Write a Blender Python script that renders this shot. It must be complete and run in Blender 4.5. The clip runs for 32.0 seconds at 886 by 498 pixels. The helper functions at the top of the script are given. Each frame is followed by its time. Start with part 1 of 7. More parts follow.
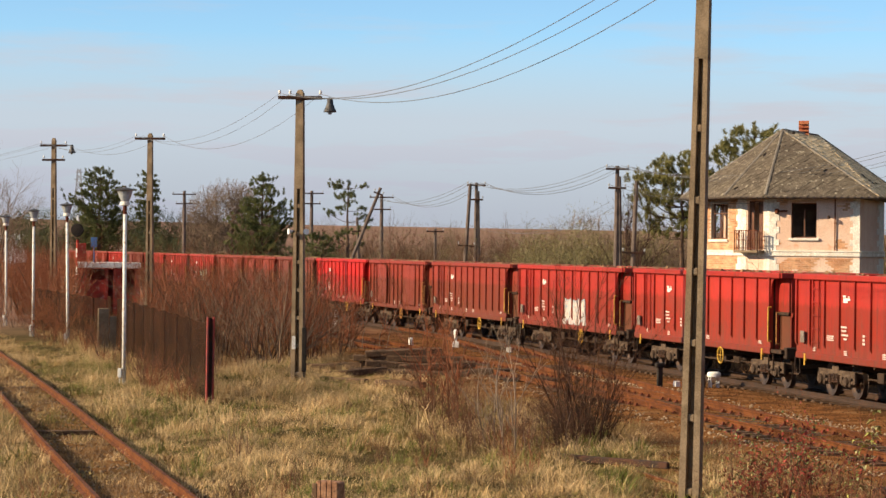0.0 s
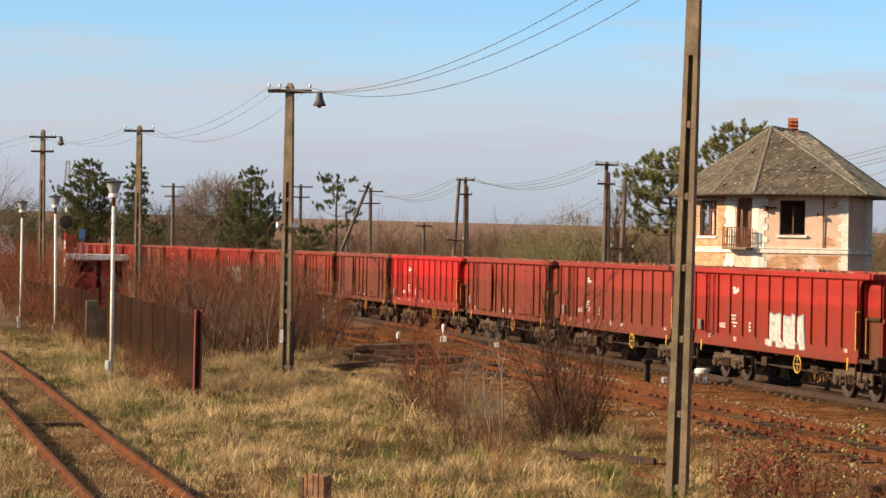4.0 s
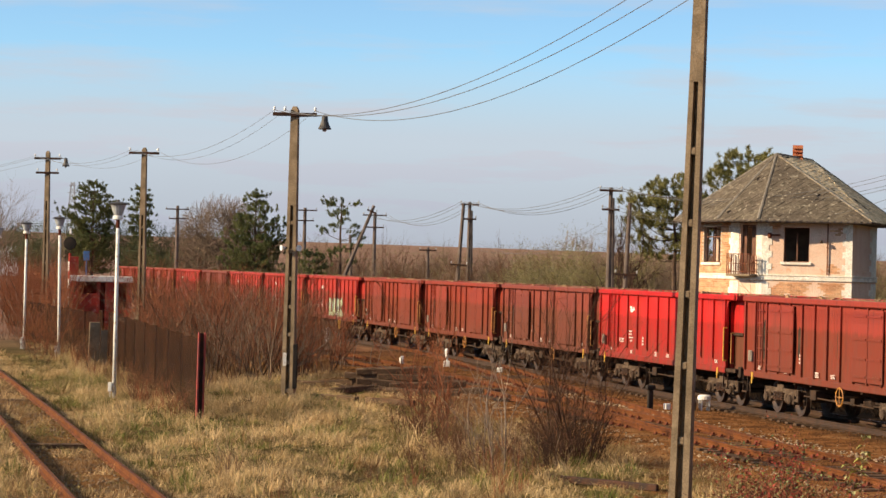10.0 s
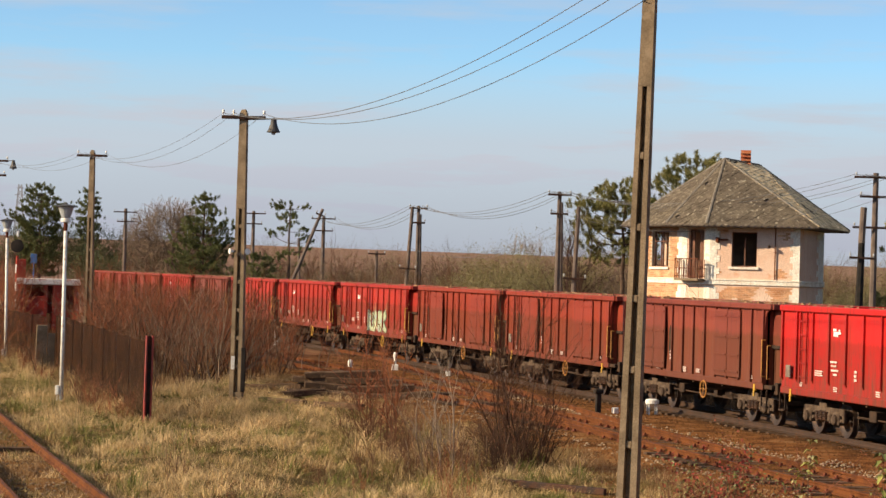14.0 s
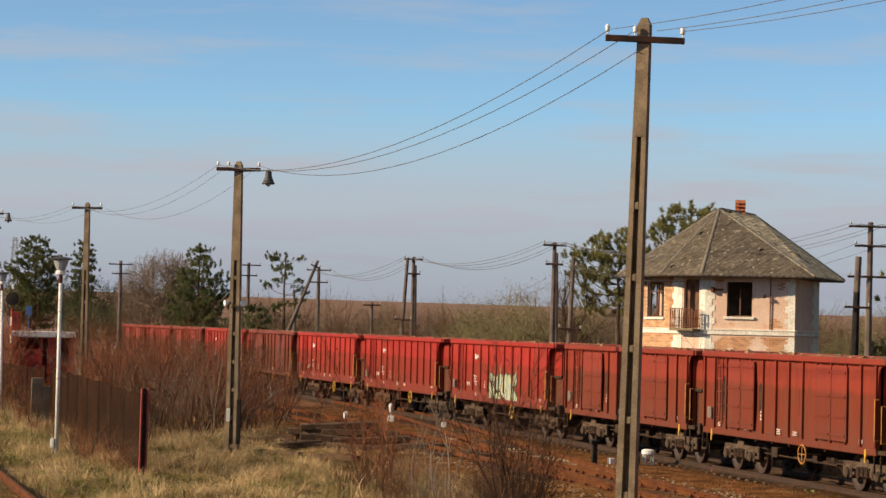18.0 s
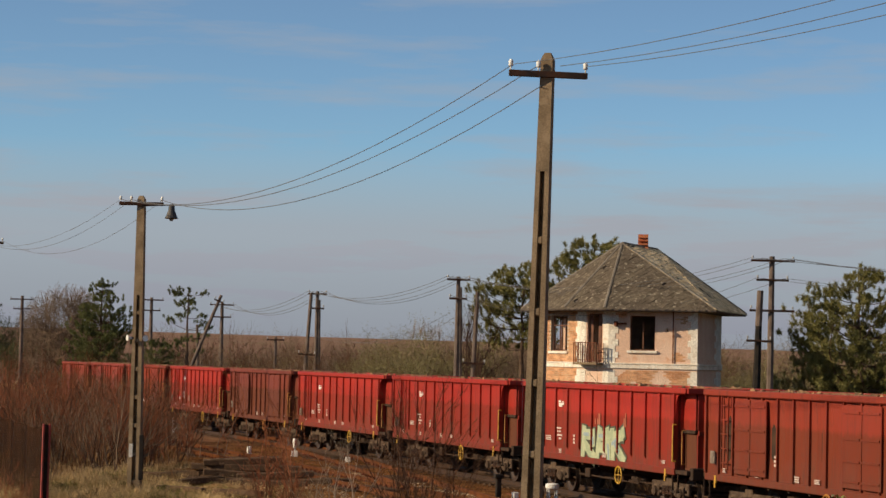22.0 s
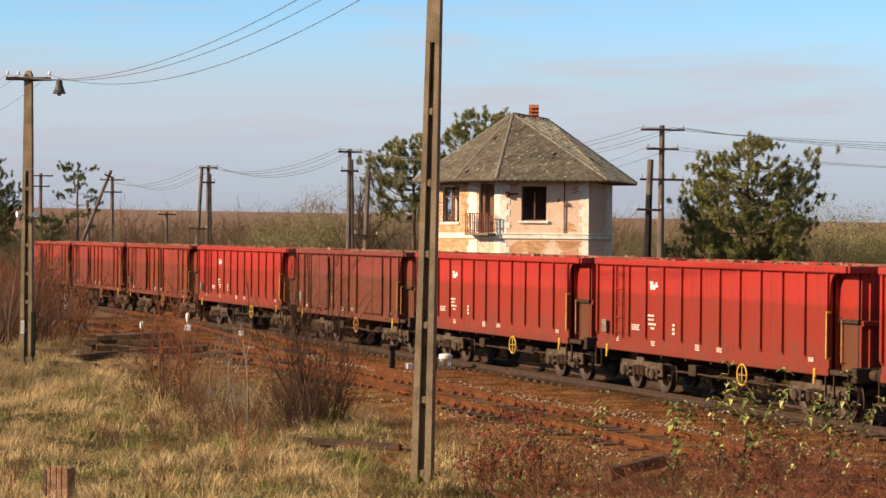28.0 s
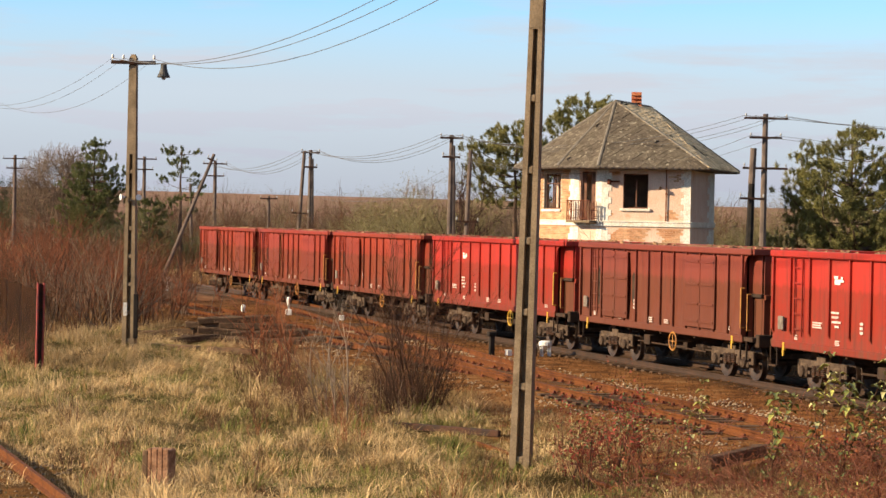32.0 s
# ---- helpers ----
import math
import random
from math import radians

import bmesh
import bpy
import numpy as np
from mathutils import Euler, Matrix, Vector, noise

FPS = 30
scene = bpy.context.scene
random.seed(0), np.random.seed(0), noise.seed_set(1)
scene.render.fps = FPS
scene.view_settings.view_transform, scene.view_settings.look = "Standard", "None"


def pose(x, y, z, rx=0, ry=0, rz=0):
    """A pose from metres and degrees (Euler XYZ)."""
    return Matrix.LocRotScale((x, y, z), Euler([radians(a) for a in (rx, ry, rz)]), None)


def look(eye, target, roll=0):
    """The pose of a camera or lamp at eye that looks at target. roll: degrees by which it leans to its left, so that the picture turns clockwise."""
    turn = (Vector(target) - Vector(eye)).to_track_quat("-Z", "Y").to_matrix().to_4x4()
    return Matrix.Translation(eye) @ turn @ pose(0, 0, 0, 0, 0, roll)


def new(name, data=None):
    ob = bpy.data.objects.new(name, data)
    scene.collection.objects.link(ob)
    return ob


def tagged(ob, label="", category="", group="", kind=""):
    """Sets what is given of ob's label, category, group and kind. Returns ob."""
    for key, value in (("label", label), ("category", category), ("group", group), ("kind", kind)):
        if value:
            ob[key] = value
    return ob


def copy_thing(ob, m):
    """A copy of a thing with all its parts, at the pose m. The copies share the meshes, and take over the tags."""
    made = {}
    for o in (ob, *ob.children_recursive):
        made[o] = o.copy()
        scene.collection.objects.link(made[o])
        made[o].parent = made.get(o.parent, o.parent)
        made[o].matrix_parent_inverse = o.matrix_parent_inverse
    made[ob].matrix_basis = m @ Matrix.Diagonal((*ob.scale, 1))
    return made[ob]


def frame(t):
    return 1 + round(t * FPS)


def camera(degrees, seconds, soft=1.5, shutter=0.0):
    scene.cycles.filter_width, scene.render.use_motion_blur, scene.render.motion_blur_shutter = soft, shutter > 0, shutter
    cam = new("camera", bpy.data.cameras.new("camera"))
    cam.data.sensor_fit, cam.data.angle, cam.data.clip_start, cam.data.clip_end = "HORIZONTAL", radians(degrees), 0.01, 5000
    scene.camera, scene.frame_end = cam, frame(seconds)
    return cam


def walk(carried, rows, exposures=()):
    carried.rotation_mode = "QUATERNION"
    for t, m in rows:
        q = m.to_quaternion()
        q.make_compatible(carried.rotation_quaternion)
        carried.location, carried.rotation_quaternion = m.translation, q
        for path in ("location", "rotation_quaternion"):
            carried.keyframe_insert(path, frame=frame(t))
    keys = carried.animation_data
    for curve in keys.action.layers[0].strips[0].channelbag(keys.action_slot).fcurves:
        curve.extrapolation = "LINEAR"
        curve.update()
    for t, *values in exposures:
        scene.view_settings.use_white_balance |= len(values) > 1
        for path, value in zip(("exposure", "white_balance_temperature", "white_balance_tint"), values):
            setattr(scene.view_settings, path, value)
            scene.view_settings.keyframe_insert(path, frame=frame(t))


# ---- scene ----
EYE = (0.0, 0.0, 3.857)
# seconds, tilt, lean and turn in degrees: the camera turns on one spot
# the clip's camera darkens its picture while it points at the sky
EXPOSURES = ((0, -0.12), (9, -0.12), (14.5, -0.2), (17, -0.38), (19, -0.56), (21, -0.75), (23, -0.87), (24.5, -0.87), (26.5, -0.56), (27, -0.5), (28, -0.15), (30, 0.0), (32, 0.02))
PATH = (
    (0, 90.014, -0.600, -0.000), (0.5, 90.017, -0.712, -0.016), (1, 90.020, -0.920, -0.085), (1.5, 89.999, -1.145, -0.051),
    (2, 89.969, -1.440, -0.345), (2.5, 89.946, -1.535, -0.433), (3, 89.906, -1.234, -0.381), (3.5, 89.887, -1.069, -0.276),
    (5.5, 89.903, -0.942, -0.332), (6, 89.954, -1.115, -0.247), (6.5, 90.052, -1.202, -0.114), (7, 90.135, -1.488, 0.030),
    (7.5, 90.205, -1.648, -0.050), (8, 90.263, -1.630, -0.108), (8.5, 90.306, -1.538, 0.004), (9, 90.365, -1.517, 0.025),
    (9.5, 90.454, -1.538, -0.096), (10, 90.471, -1.475, -0.181), (10.5, 90.454, -1.458, -0.366), (11, 90.413, -1.335, -0.493),
    (11.5, 90.385, -1.366, -0.612), (12, 90.380, -1.436, -0.723), (12.5, 90.370, -1.545, -0.787), (13, 90.368, -1.772, -0.837),
    (13.5, 90.505, -1.823, -1.296), (14, 90.594, -1.628, -1.412), (14.5, 90.671, -1.386, -1.438), (16.5, 90.979, -1.122, -1.399),
    (17, 91.194, -1.172, -1.393), (17.5, 91.478, -1.232, -1.457), (18, 91.818, -1.397, -1.524), (18.5, 92.007, -1.620, -1.688),
    (19, 92.150, -1.812, -1.929), (19.5, 92.275, -1.785, -2.190), (20, 92.396, -1.797, -2.407), (20.5, 92.482, -1.683, -2.590),
    (21, 92.548, -1.528, -3.091), (21.5, 92.623, -1.348, -3.537), (22, 92.697, -1.254, -3.825), (22.5, 92.754, -1.260, -4.260),
    (23, 92.815, -1.238, -4.691), (23.5, 92.863, -1.207, -5.094), (24, 92.917, -1.287, -5.536), (24.5, 92.967, -1.397, -5.970),
    (26.5, 91.479, -0.942, -6.714), (27, 90.325, -0.847, -6.823), (27.5, 89.932, -0.734, -6.785), (28, 89.667, -0.541, -6.407),
    (28.5, 89.500, -0.371, -5.627), (29, 89.340, -0.278, -4.824), (29.5, 89.292, -0.400, -4.341), (30, 89.277, -0.614, -4.091),
    (30.5, 89.293, -0.825, -3.994), (31, 89.362, -0.873, -3.952), (31.5, 89.382, -0.965, -3.932), (32, 89.306, -1.116, -3.985),
)
cam = camera(21.0, 32.0, soft=1.5)
walk(cam, [(t, pose(*EYE, rx, ry, rz)) for t, rx, ry, rz in PATH],
     exposures=EXPOSURES)

# world and sun
SUN_EL, SUN_AZ = radians(22), radians(258)      # a low autumn sun from the left
world = bpy.data.worlds.new("world")
scene.world = world
world.use_nodes = True
wt = world.node_tree
wn, wl = wt.nodes, wt.links
background = wn["Background"]
sky = wn.new("ShaderNodeTexSky")
sky.sky_type, sky.sun_disc = "NISHITA", False
sky.sun_elevation, sky.sun_rotation = SUN_EL, SUN_AZ
sky.altitude, sky.air_density, sky.dust_density, sky.ozone_density = 100, 1.0, 0.4, 1.6
# thin high cloud and haze over the clear sky
coord = wn.new("ShaderNodeTexCoord")
stretch = wn.new("ShaderNodeMapping")
stretch.inputs["Scale"].default_value = (5.0, 5.0, 42.0)
stretch.inputs["Rotation"].default_value = (0.0, radians(4), 0.0)
veil = wn.new("ShaderNodeTexNoise")
veil.inputs["Scale"].default_value, veil.inputs["Detail"].default_value, veil.inputs["Roughness"].default_value = 1.6, 6.0, 0.58
height = wn.new("ShaderNodeSeparateXYZ")
layer = wn.new("ShaderNodeValToRGB")
for e, (p, c) in zip((layer.color_ramp.elements[0], layer.color_ramp.elements[1], layer.color_ramp.elements.new(0.09), layer.color_ramp.elements.new(0.045)),
                     ((0.0, 0.92), (0.19, 0.02), (0.10, 0.30), (0.055, 0.84))):
    e.position, e.color = p, (c, c, c, 1)
spread = wn.new("ShaderNodeMath")
spread.operation, spread.use_clamp = "MULTIPLY_ADD", True
spread.inputs[1].default_value, spread.inputs[2].default_value = 2.4, -1.2
add = wn.new("ShaderNodeMath")
add.operation, add.use_clamp = "ADD", True
hue = wn.new("ShaderNodeValToRGB")
hue.color_ramp.elements[0].position, hue.color_ramp.elements[0].color = 0.0, (2.35, 2.45, 2.95, 1)
hue.color_ramp.elements[1].position, hue.color_ramp.elements[1].color = 0.05, (3.2, 3.4, 3.8, 1)
blend = wn.new("ShaderNodeMix")
blend.data_type = "RGBA"
wl.new(coord.outputs["Generated"], stretch.inputs["Vector"])
wl.new(stretch.outputs[0], veil.inputs["Vector"])
wl.new(coord.outputs["Generated"], height.inputs[0])
wl.new(height.outputs["Z"], layer.inputs[0])
wl.new(height.outputs["Z"], hue.inputs[0])
wl.new(veil.outputs[0], spread.inputs[0])
wl.new(spread.outputs[0], add.inputs[0])
wl.new(layer.outputs[0], add.inputs[1])
wl.new(add.outputs[0], blend.inputs[0])
deep = wn.new("ShaderNodeMix")
deep.data_type, deep.blend_type = "RGBA", "MULTIPLY"
deep.inputs[0].default_value = 1.0
fall = wn.new("ShaderNodeValToRGB")               # the clear sky deepens towards the zenith
fall.color_ramp.elements[0].position, fall.color_ramp.elements[0].color = 0.08, (0.56, 0.82, 1.12, 1)
fall.color_ramp.elements[1].position, fall.color_ramp.elements[1].color = 0.42, (0.075, 0.125, 0.21, 1)
wl.new(height.outputs["Z"], fall.inputs[0])
wl.new(fall.outputs[0], deep.inputs[7])
wl.new(sky.outputs[0], deep.inputs[6])
wl.new(deep.outputs[2], blend.inputs[6])
dim = wn.new("ShaderNodeMapRange")                # the haze glows less on the side away from the sun
dim.inputs["From Min"].default_value, dim.inputs["From Max"].default_value = 0.34, 0.75
dim.inputs["To Min"].default_value, dim.inputs["To Max"].default_value = 1.0, 0.22
wl.new(height.outputs["X"], dim.inputs["Value"])
weaker = wn.new("ShaderNodeMix")
weaker.data_type, weaker.blend_type = "RGBA", "MULTIPLY"
weaker.inputs[0].default_value = 1.0
wl.new(hue.outputs[0], weaker.inputs[6])
wl.new(dim.outputs[0], weaker.inputs[7])
wl.new(weaker.outputs[2], blend.inputs[7])
wl.new(blend.outputs[2], background.inputs[0])
background.inputs[1].default_value = 0.20
sun = new("sun", bpy.data.lights.new("sun", "SUN"))
sun.data.energy, sun.data.angle, sun.data.color = 8.8, radians(0.6), (1.0, 0.79, 0.52)
sun.matrix_world = look(Vector((math.sin(SUN_AZ) * math.cos(SUN_EL), math.cos(SUN_AZ) * math.cos(SUN_EL), math.sin(SUN_EL))) * 100, (0, 0, 0))

# materials
def material(name, base, second=None, scale=6.0, rough=0.8, metal=0.0, bump=0.15, fine=60.0, third=None, tint=False, island=0.0, amount=(0.42, 0.62), flecks=None):
    """A surface of two (or three) colours mottled at a large and a small scale, with fine relief. tint: times the object's own colour."""
    m = bpy.data.materials.new(name)
    m.use_nodes = True
    n, l = m.node_tree.nodes, m.node_tree.links
    shade = n["Principled BSDF"]
    shade.inputs["Roughness"].default_value, shade.inputs["Metallic"].default_value = rough, metal
    if rough > 0.65:
        shade.inputs["Specular IOR Level"].default_value = 0.1
    where = n.new("ShaderNodeTexCoord")
    coarse, small = n.new("ShaderNodeTexNoise"), n.new("ShaderNodeTexNoise")
    coarse.inputs["Scale"].default_value, coarse.inputs["Detail"].default_value = scale, 5.0
    small.inputs["Scale"].default_value, small.inputs["Detail"].default_value = fine, 4.0
    for node in (coarse, small):
        l.new(where.outputs["Object"], node.inputs["Vector"])
    second = second or tuple(c * 0.7 for c in base)
    ramp = n.new("ShaderNodeValToRGB")
    ramp.color_ramp.elements[0].position, ramp.color_ramp.elements[0].color = amount[0], (*base, 1)
    ramp.color_ramp.elements[1].position, ramp.color_ramp.elements[1].color = amount[1], (*second, 1)
    l.new(coarse.outputs[0], ramp.inputs[0])
    colour = ramp.outputs[0]
    mix = n.new("ShaderNodeMix")
    mix.data_type, mix.blend_type = "RGBA", "MULTIPLY"
    grey = n.new("ShaderNodeValToRGB")
    grey.color_ramp.elements[0].position, grey.color_ramp.elements[0].color = 0.3, (0.62, 0.62, 0.62, 1)
    grey.color_ramp.elements[1].position, grey.color_ramp.elements[1].color = 0.7, (1.25, 1.25, 1.25, 1)
    l.new(small.outputs[0], grey.inputs[0])
    mix.inputs[0].default_value = 0.8
    l.new(colour, mix.inputs[6])
    l.new(grey.outputs[0], mix.inputs[7])
    colour = mix.outputs[2]
    if tint:
        info, times = n.new("ShaderNodeObjectInfo"), n.new("ShaderNodeMix")
        times.data_type, times.blend_type = "RGBA", "MULTIPLY"
        times.inputs[0].default_value = 1.0
        l.new(colour, times.inputs[6])
        l.new(info.outputs["Color"], times.inputs[7])
        colour = times.outputs[2]
    if third:
        patch, edge, over = n.new("ShaderNodeTexNoise"), n.new("ShaderNodeValToRGB"), n.new("ShaderNodeMix")
        patch.inputs["Scale"].default_value, patch.inputs["Detail"].default_value, patch.inputs["Roughness"].default_value = scale * 2.3, 8.0, 0.65
        l.new(where.outputs["Object"], patch.inputs["Vector"])
        edge.color_ramp.elements[0].position, edge.color_ramp.elements[1].position = 0.55, 0.68
        l.new(patch.outputs[0], edge.inputs[0])
        over.data_type = "RGBA"
        l.new(edge.outputs[0], over.inputs[0])
        l.new(colour, over.inputs[6])
        over.inputs[7].default_value = (*third, 1)
        colour = over.outputs[2]
    if flecks:
        spot, rim, lay = n.new("ShaderNodeTexNoise"), n.new("ShaderNodeValToRGB"), n.new("ShaderNodeMix")
        spot.inputs["Scale"].default_value, spot.inputs["Detail"].default_value = 7.0, 3.0
        l.new(where.outputs["Object"], spot.inputs["Vector"])
        rim.color_ramp.elements[0].position, rim.color_ramp.elements[1].position = 0.60, 0.72
        l.new(spot.outputs[0], rim.inputs[0])
        lay.data_type = "RGBA"
        l.new(rim.outputs[0], lay.inputs[0])
        l.new(colour, lay.inputs[6])
        lay.inputs[7].default_value = (*flecks, 1)
        colour = lay.outputs[2]
    if island:
        geo, vary, hsv = n.new("ShaderNodeNewGeometry"), n.new("ShaderNodeMapRange"), n.new("ShaderNodeHueSaturation")
        vary.inputs["To Min"].default_value, vary.inputs["To Max"].default_value = 1 - island, 1 + island
        l.new(geo.outputs["Random Per Island"], vary.inputs["Value"])
        l.new(vary.outputs[0], hsv.inputs["Value"])
        l.new(colour, hsv.inputs["Color"])
        colour = hsv.outputs[0]
    l.new(colour, shade.inputs["Base Color"])
    if bump:
        relief = n.new("ShaderNodeBump")
        relief.inputs["Strength"].default_value, relief.inputs["Distance"].default_value = bump, 0.02
        l.new(small.outputs[0], relief.inputs["Height"])
        l.new(relief.outputs[0], shade.inputs["Normal"])
    return m


def mesh_sheet():
    """A fine rusted wire mesh: dark wire with open holes that are too small to tell apart."""
    m = material("rusted_wire_mesh", (0.046, 0.020, 0.010), (0.026, 0.012, 0.007), 0.6, 0.85, 0, 0.2, 12, third=(0.060, 0.026, 0.013))
    n, l = m.node_tree.nodes, m.node_tree.links
    clear, mix = n.new("ShaderNodeBsdfTransparent"), n.new("ShaderNodeMixShader")
    mix.inputs[0].default_value = 0.62
    l.new(n["Principled BSDF"].outputs[0], mix.inputs[1])
    l.new(clear.outputs[0], mix.inputs[2])
    l.new(mix.outputs[0], n["Material Output"].inputs[0])
    return m


CONCRETE = material("weathered_concrete", (0.25, 0.185, 0.122), (0.165, 0.122, 0.08), 1.6, 0.9, 0, 0.4, 40, third=(0.27, 0.205, 0.14))
DARK_STEEL = material("dark_steel", (0.05, 0.035, 0.03), (0.09, 0.045, 0.03), 5, 0.7, 0.3)
RUSTY_IRON = material("rusty_iron", (0.13, 0.04, 0.025), (0.20, 0.07, 0.035), 4, 0.75, 0.2)
RAIL_RUST = material("rusty_rail", (0.165, 0.060, 0.021), (0.10, 0.036, 0.015), 3, 0.7, 0.2)
RAIL_DARK = material("oily_dark_rail", (0.075, 0.040, 0.024), (0.05, 0.030, 0.020), 3, 0.6, 0.3)
STUMP_WOOD = material("split_stump_wood", (0.36, 0.20, 0.12), (0.22, 0.11, 0.065), 6, 0.9, 0, 0.5, 30, third=(0.10, 0.05, 0.035))
SLEEPER_WOOD = material("old_sleeper_wood", (0.13, 0.08, 0.05), (0.075, 0.048, 0.032), 3, 0.9, 0, 0.5, 30, third=(0.24, 0.15, 0.09))
PORCELAIN = material("white_porcelain", (0.8, 0.8, 0.78), (0.7, 0.7, 0.68), 5, 0.2, 0, 0)
WIRE = material("dull_wire", (0.20, 0.19, 0.19), (0.14, 0.14, 0.145), 5, 0.6, 0.5, 0)
POST_WHITE = material("white_post_paint", (0.8, 0.79, 0.75), (0.68, 0.65, 0.6), 3, 0.6, 0, 0.1, 30, third=(0.5, 0.33, 0.22))
LAMP_GLASS = material("milky_lamp_glass", (0.42, 0.44, 0.46), (0.34, 0.36, 0.38), 4, 0.25, 0, 0)
LAMP_METAL = material("black_lamp_metal", (0.05, 0.05, 0.055), (0.08, 0.07, 0.06), 6, 0.5, 0.4)
FENCE_SHEET = mesh_sheet()
FLAKING = material("flaking_white_over_red", (0.78, 0.74, 0.70), (0.66, 0.58, 0.52), 2, 0.8, 0, 0.3, 20, third=(0.34, 0.06, 0.04))
POST_RED = material("red_post_paint", (0.36, 0.04, 0.028), (0.16, 0.03, 0.022), 3, 0.6, 0, 0.2)


def needle_material(name, dark, light):
    """Needles whose green changes from tuft to tuft."""
    m = bpy.data.materials.new(name)
    m.use_nodes = True
    n, l = m.node_tree.nodes, m.node_tree.links
    shade = n["Principled BSDF"]
    shade.inputs["Roughness"].default_value, shade.inputs["Specular IOR Level"].default_value = 0.6, 0.25
    tone, geo, half, ramp = n.new("ShaderNodeAttribute"), n.new("ShaderNodeNewGeometry"), n.new("ShaderNodeMath"), n.new("ShaderNodeValToRGB")
    tone.attribute_name = "tone"
    half.operation = "MULTIPLY_ADD"
    half.inputs[1].default_value = 0.45
    l.new(geo.outputs["Random Per Island"], half.inputs[0])
    l.new(tone.outputs["Fac"], half.inputs[2])
    ramp.color_ramp.elements[0].position, ramp.color_ramp.elements[0].color = 0.15, (*dark, 1)
    ramp.color_ramp.elements[1].position, ramp.color_ramp.elements[1].color = 1.2 / 1.3, (*light, 1)
    l.new(half.outputs[0], ramp.inputs[0])
    l.new(ramp.outputs[0], shade.inputs["Base Color"])
    return m


def wagon_paint():
    """Red paint in two tones: newer above, faded and browner below, with streaks of rust."""
    m = bpy.data.materials.new("wagon_paint")
    m.use_nodes = True
    n, l = m.node_tree.nodes, m.node_tree.links
    shade = n["Principled BSDF"]
    shade.inputs["Roughness"].default_value, shade.inputs["Specular IOR Level"].default_value = 0.55, 0.22
    where, info, split = n.new("ShaderNodeTexCoord"), n.new("ShaderNodeObjectInfo"), n.new("ShaderNodeSeparateXYZ")
    l.new(where.outputs["Object"], split.inputs[0])

    def noisy(scale, stretch, detail=6.0):
        move, node = n.new("ShaderNodeMapping"), n.new("ShaderNodeTexNoise")
        move.inputs["Scale"].default_value = stretch
        l.new(where.outputs["Object"], move.inputs["Vector"])
        l.new(info.outputs["Random"], move.inputs["Location"])
        l.new(move.outputs[0], node.inputs["Vector"])
        node.inputs["Scale"].default_value, node.inputs["Detail"].default_value = scale, detail
        return node.outputs[0]

    def math_(op, a, b, clamp=False):
        node = n.new("ShaderNodeMath")
        node.operation, node.use_clamp = op, clamp
        for k, v in enumerate((a, b)):
            if isinstance(v, float):
                node.inputs[k].default_value = v
            else:
                l.new(v, node.inputs[k])
        return node.outputs[0]

    def mixed(f, a, b, mode="MIX"):
        node = n.new("ShaderNodeMix")
        node.data_type, node.blend_type = "RGBA", mode
        l.new(f, node.inputs[0]) if not isinstance(f, float) else None
        if isinstance(f, float):
            node.inputs[0].default_value = f
        for k, v in ((6, a), (7, b)):
            if isinstance(v, tuple):
                node.inputs[k].default_value = (*v, 1)
            else:
                l.new(v, node.inputs[k])
        return node.outputs[2]

    streak = noisy(2.0, (3.0, 3.0, 0.35))
    blot = noisy(1.1, (0.6, 0.6, 1.0), 8.0)
    edge = math_("ADD", math_("MULTIPLY", math_("SUBTRACT", 2.50, split.outputs["Z"]), 9.0), math_("MULTIPLY", math_("SUBTRACT", streak, 0.5), 3.0), True)
    low = math_("MULTIPLY", edge, math_("MULTIPLY_ADD", blot, 1.2), True)
    paint = info.outputs["Color"]
    faded = mixed(1.0, paint, (0.64, 0.84, 0.62), "MULTIPLY")
    colour = mixed(math_("MULTIPLY", low, 0.9), paint, faded)
    rust = math_("MULTIPLY", math_("SUBTRACT", streak, 0.50), 5.0, True)
    rust = math_("MULTIPLY", rust, math_("MULTIPLY", math_("SUBTRACT", 2.9, split.outputs["Z"]), 0.42), True)
    colour = mixed(rust, colour, (0.135, 0.052, 0.032))
    dirt = math_("MULTIPLY", math_("SUBTRACT", blot, 0.52), 3.0, True)
    colour = mixed(math_("MULTIPLY", dirt, 0.55), colour, (0.17, 0.045, 0.028))
    grain = math_("MULTIPLY", math_("SUBTRACT", noisy(9.0, (1.0, 1.0, 0.5), 8.0), 0.53), 7.0, True)
    colour = mixed(math_("MULTIPLY", grain, math_("MULTIPLY", math_("SUBTRACT", 3.4, split.outputs["Z"]), 0.28), True), colour, (0.11, 0.04, 0.024))
    splash = math_("MULTIPLY", math_("SUBTRACT", 1.75, split.outputs["Z"]), math_("MULTIPLY", streak, 1.1), True)
    colour = mixed(splash, colour, (0.12, 0.045, 0.028))
    runs = math_("MULTIPLY", math_("SUBTRACT", noisy(4.5, (2.0, 2.0, 0.12), 5.0), 0.54), 6.0, True)
    colour = mixed(math_("MULTIPLY", runs, 0.5), colour, (0.085, 0.026, 0.018))
    l.new(colour, shade.inputs["Base Color"])
    bump = n.new("ShaderNodeBump")
    bump.inputs["Strength"].default_value, bump.inputs["Distance"].default_value = 0.25, 0.03
    l.new(noisy(2.2, (1, 1, 0.6), 3.0), bump.inputs["Height"])
    l.new(bump.outputs[0], shade.inputs["Normal"])
    return m


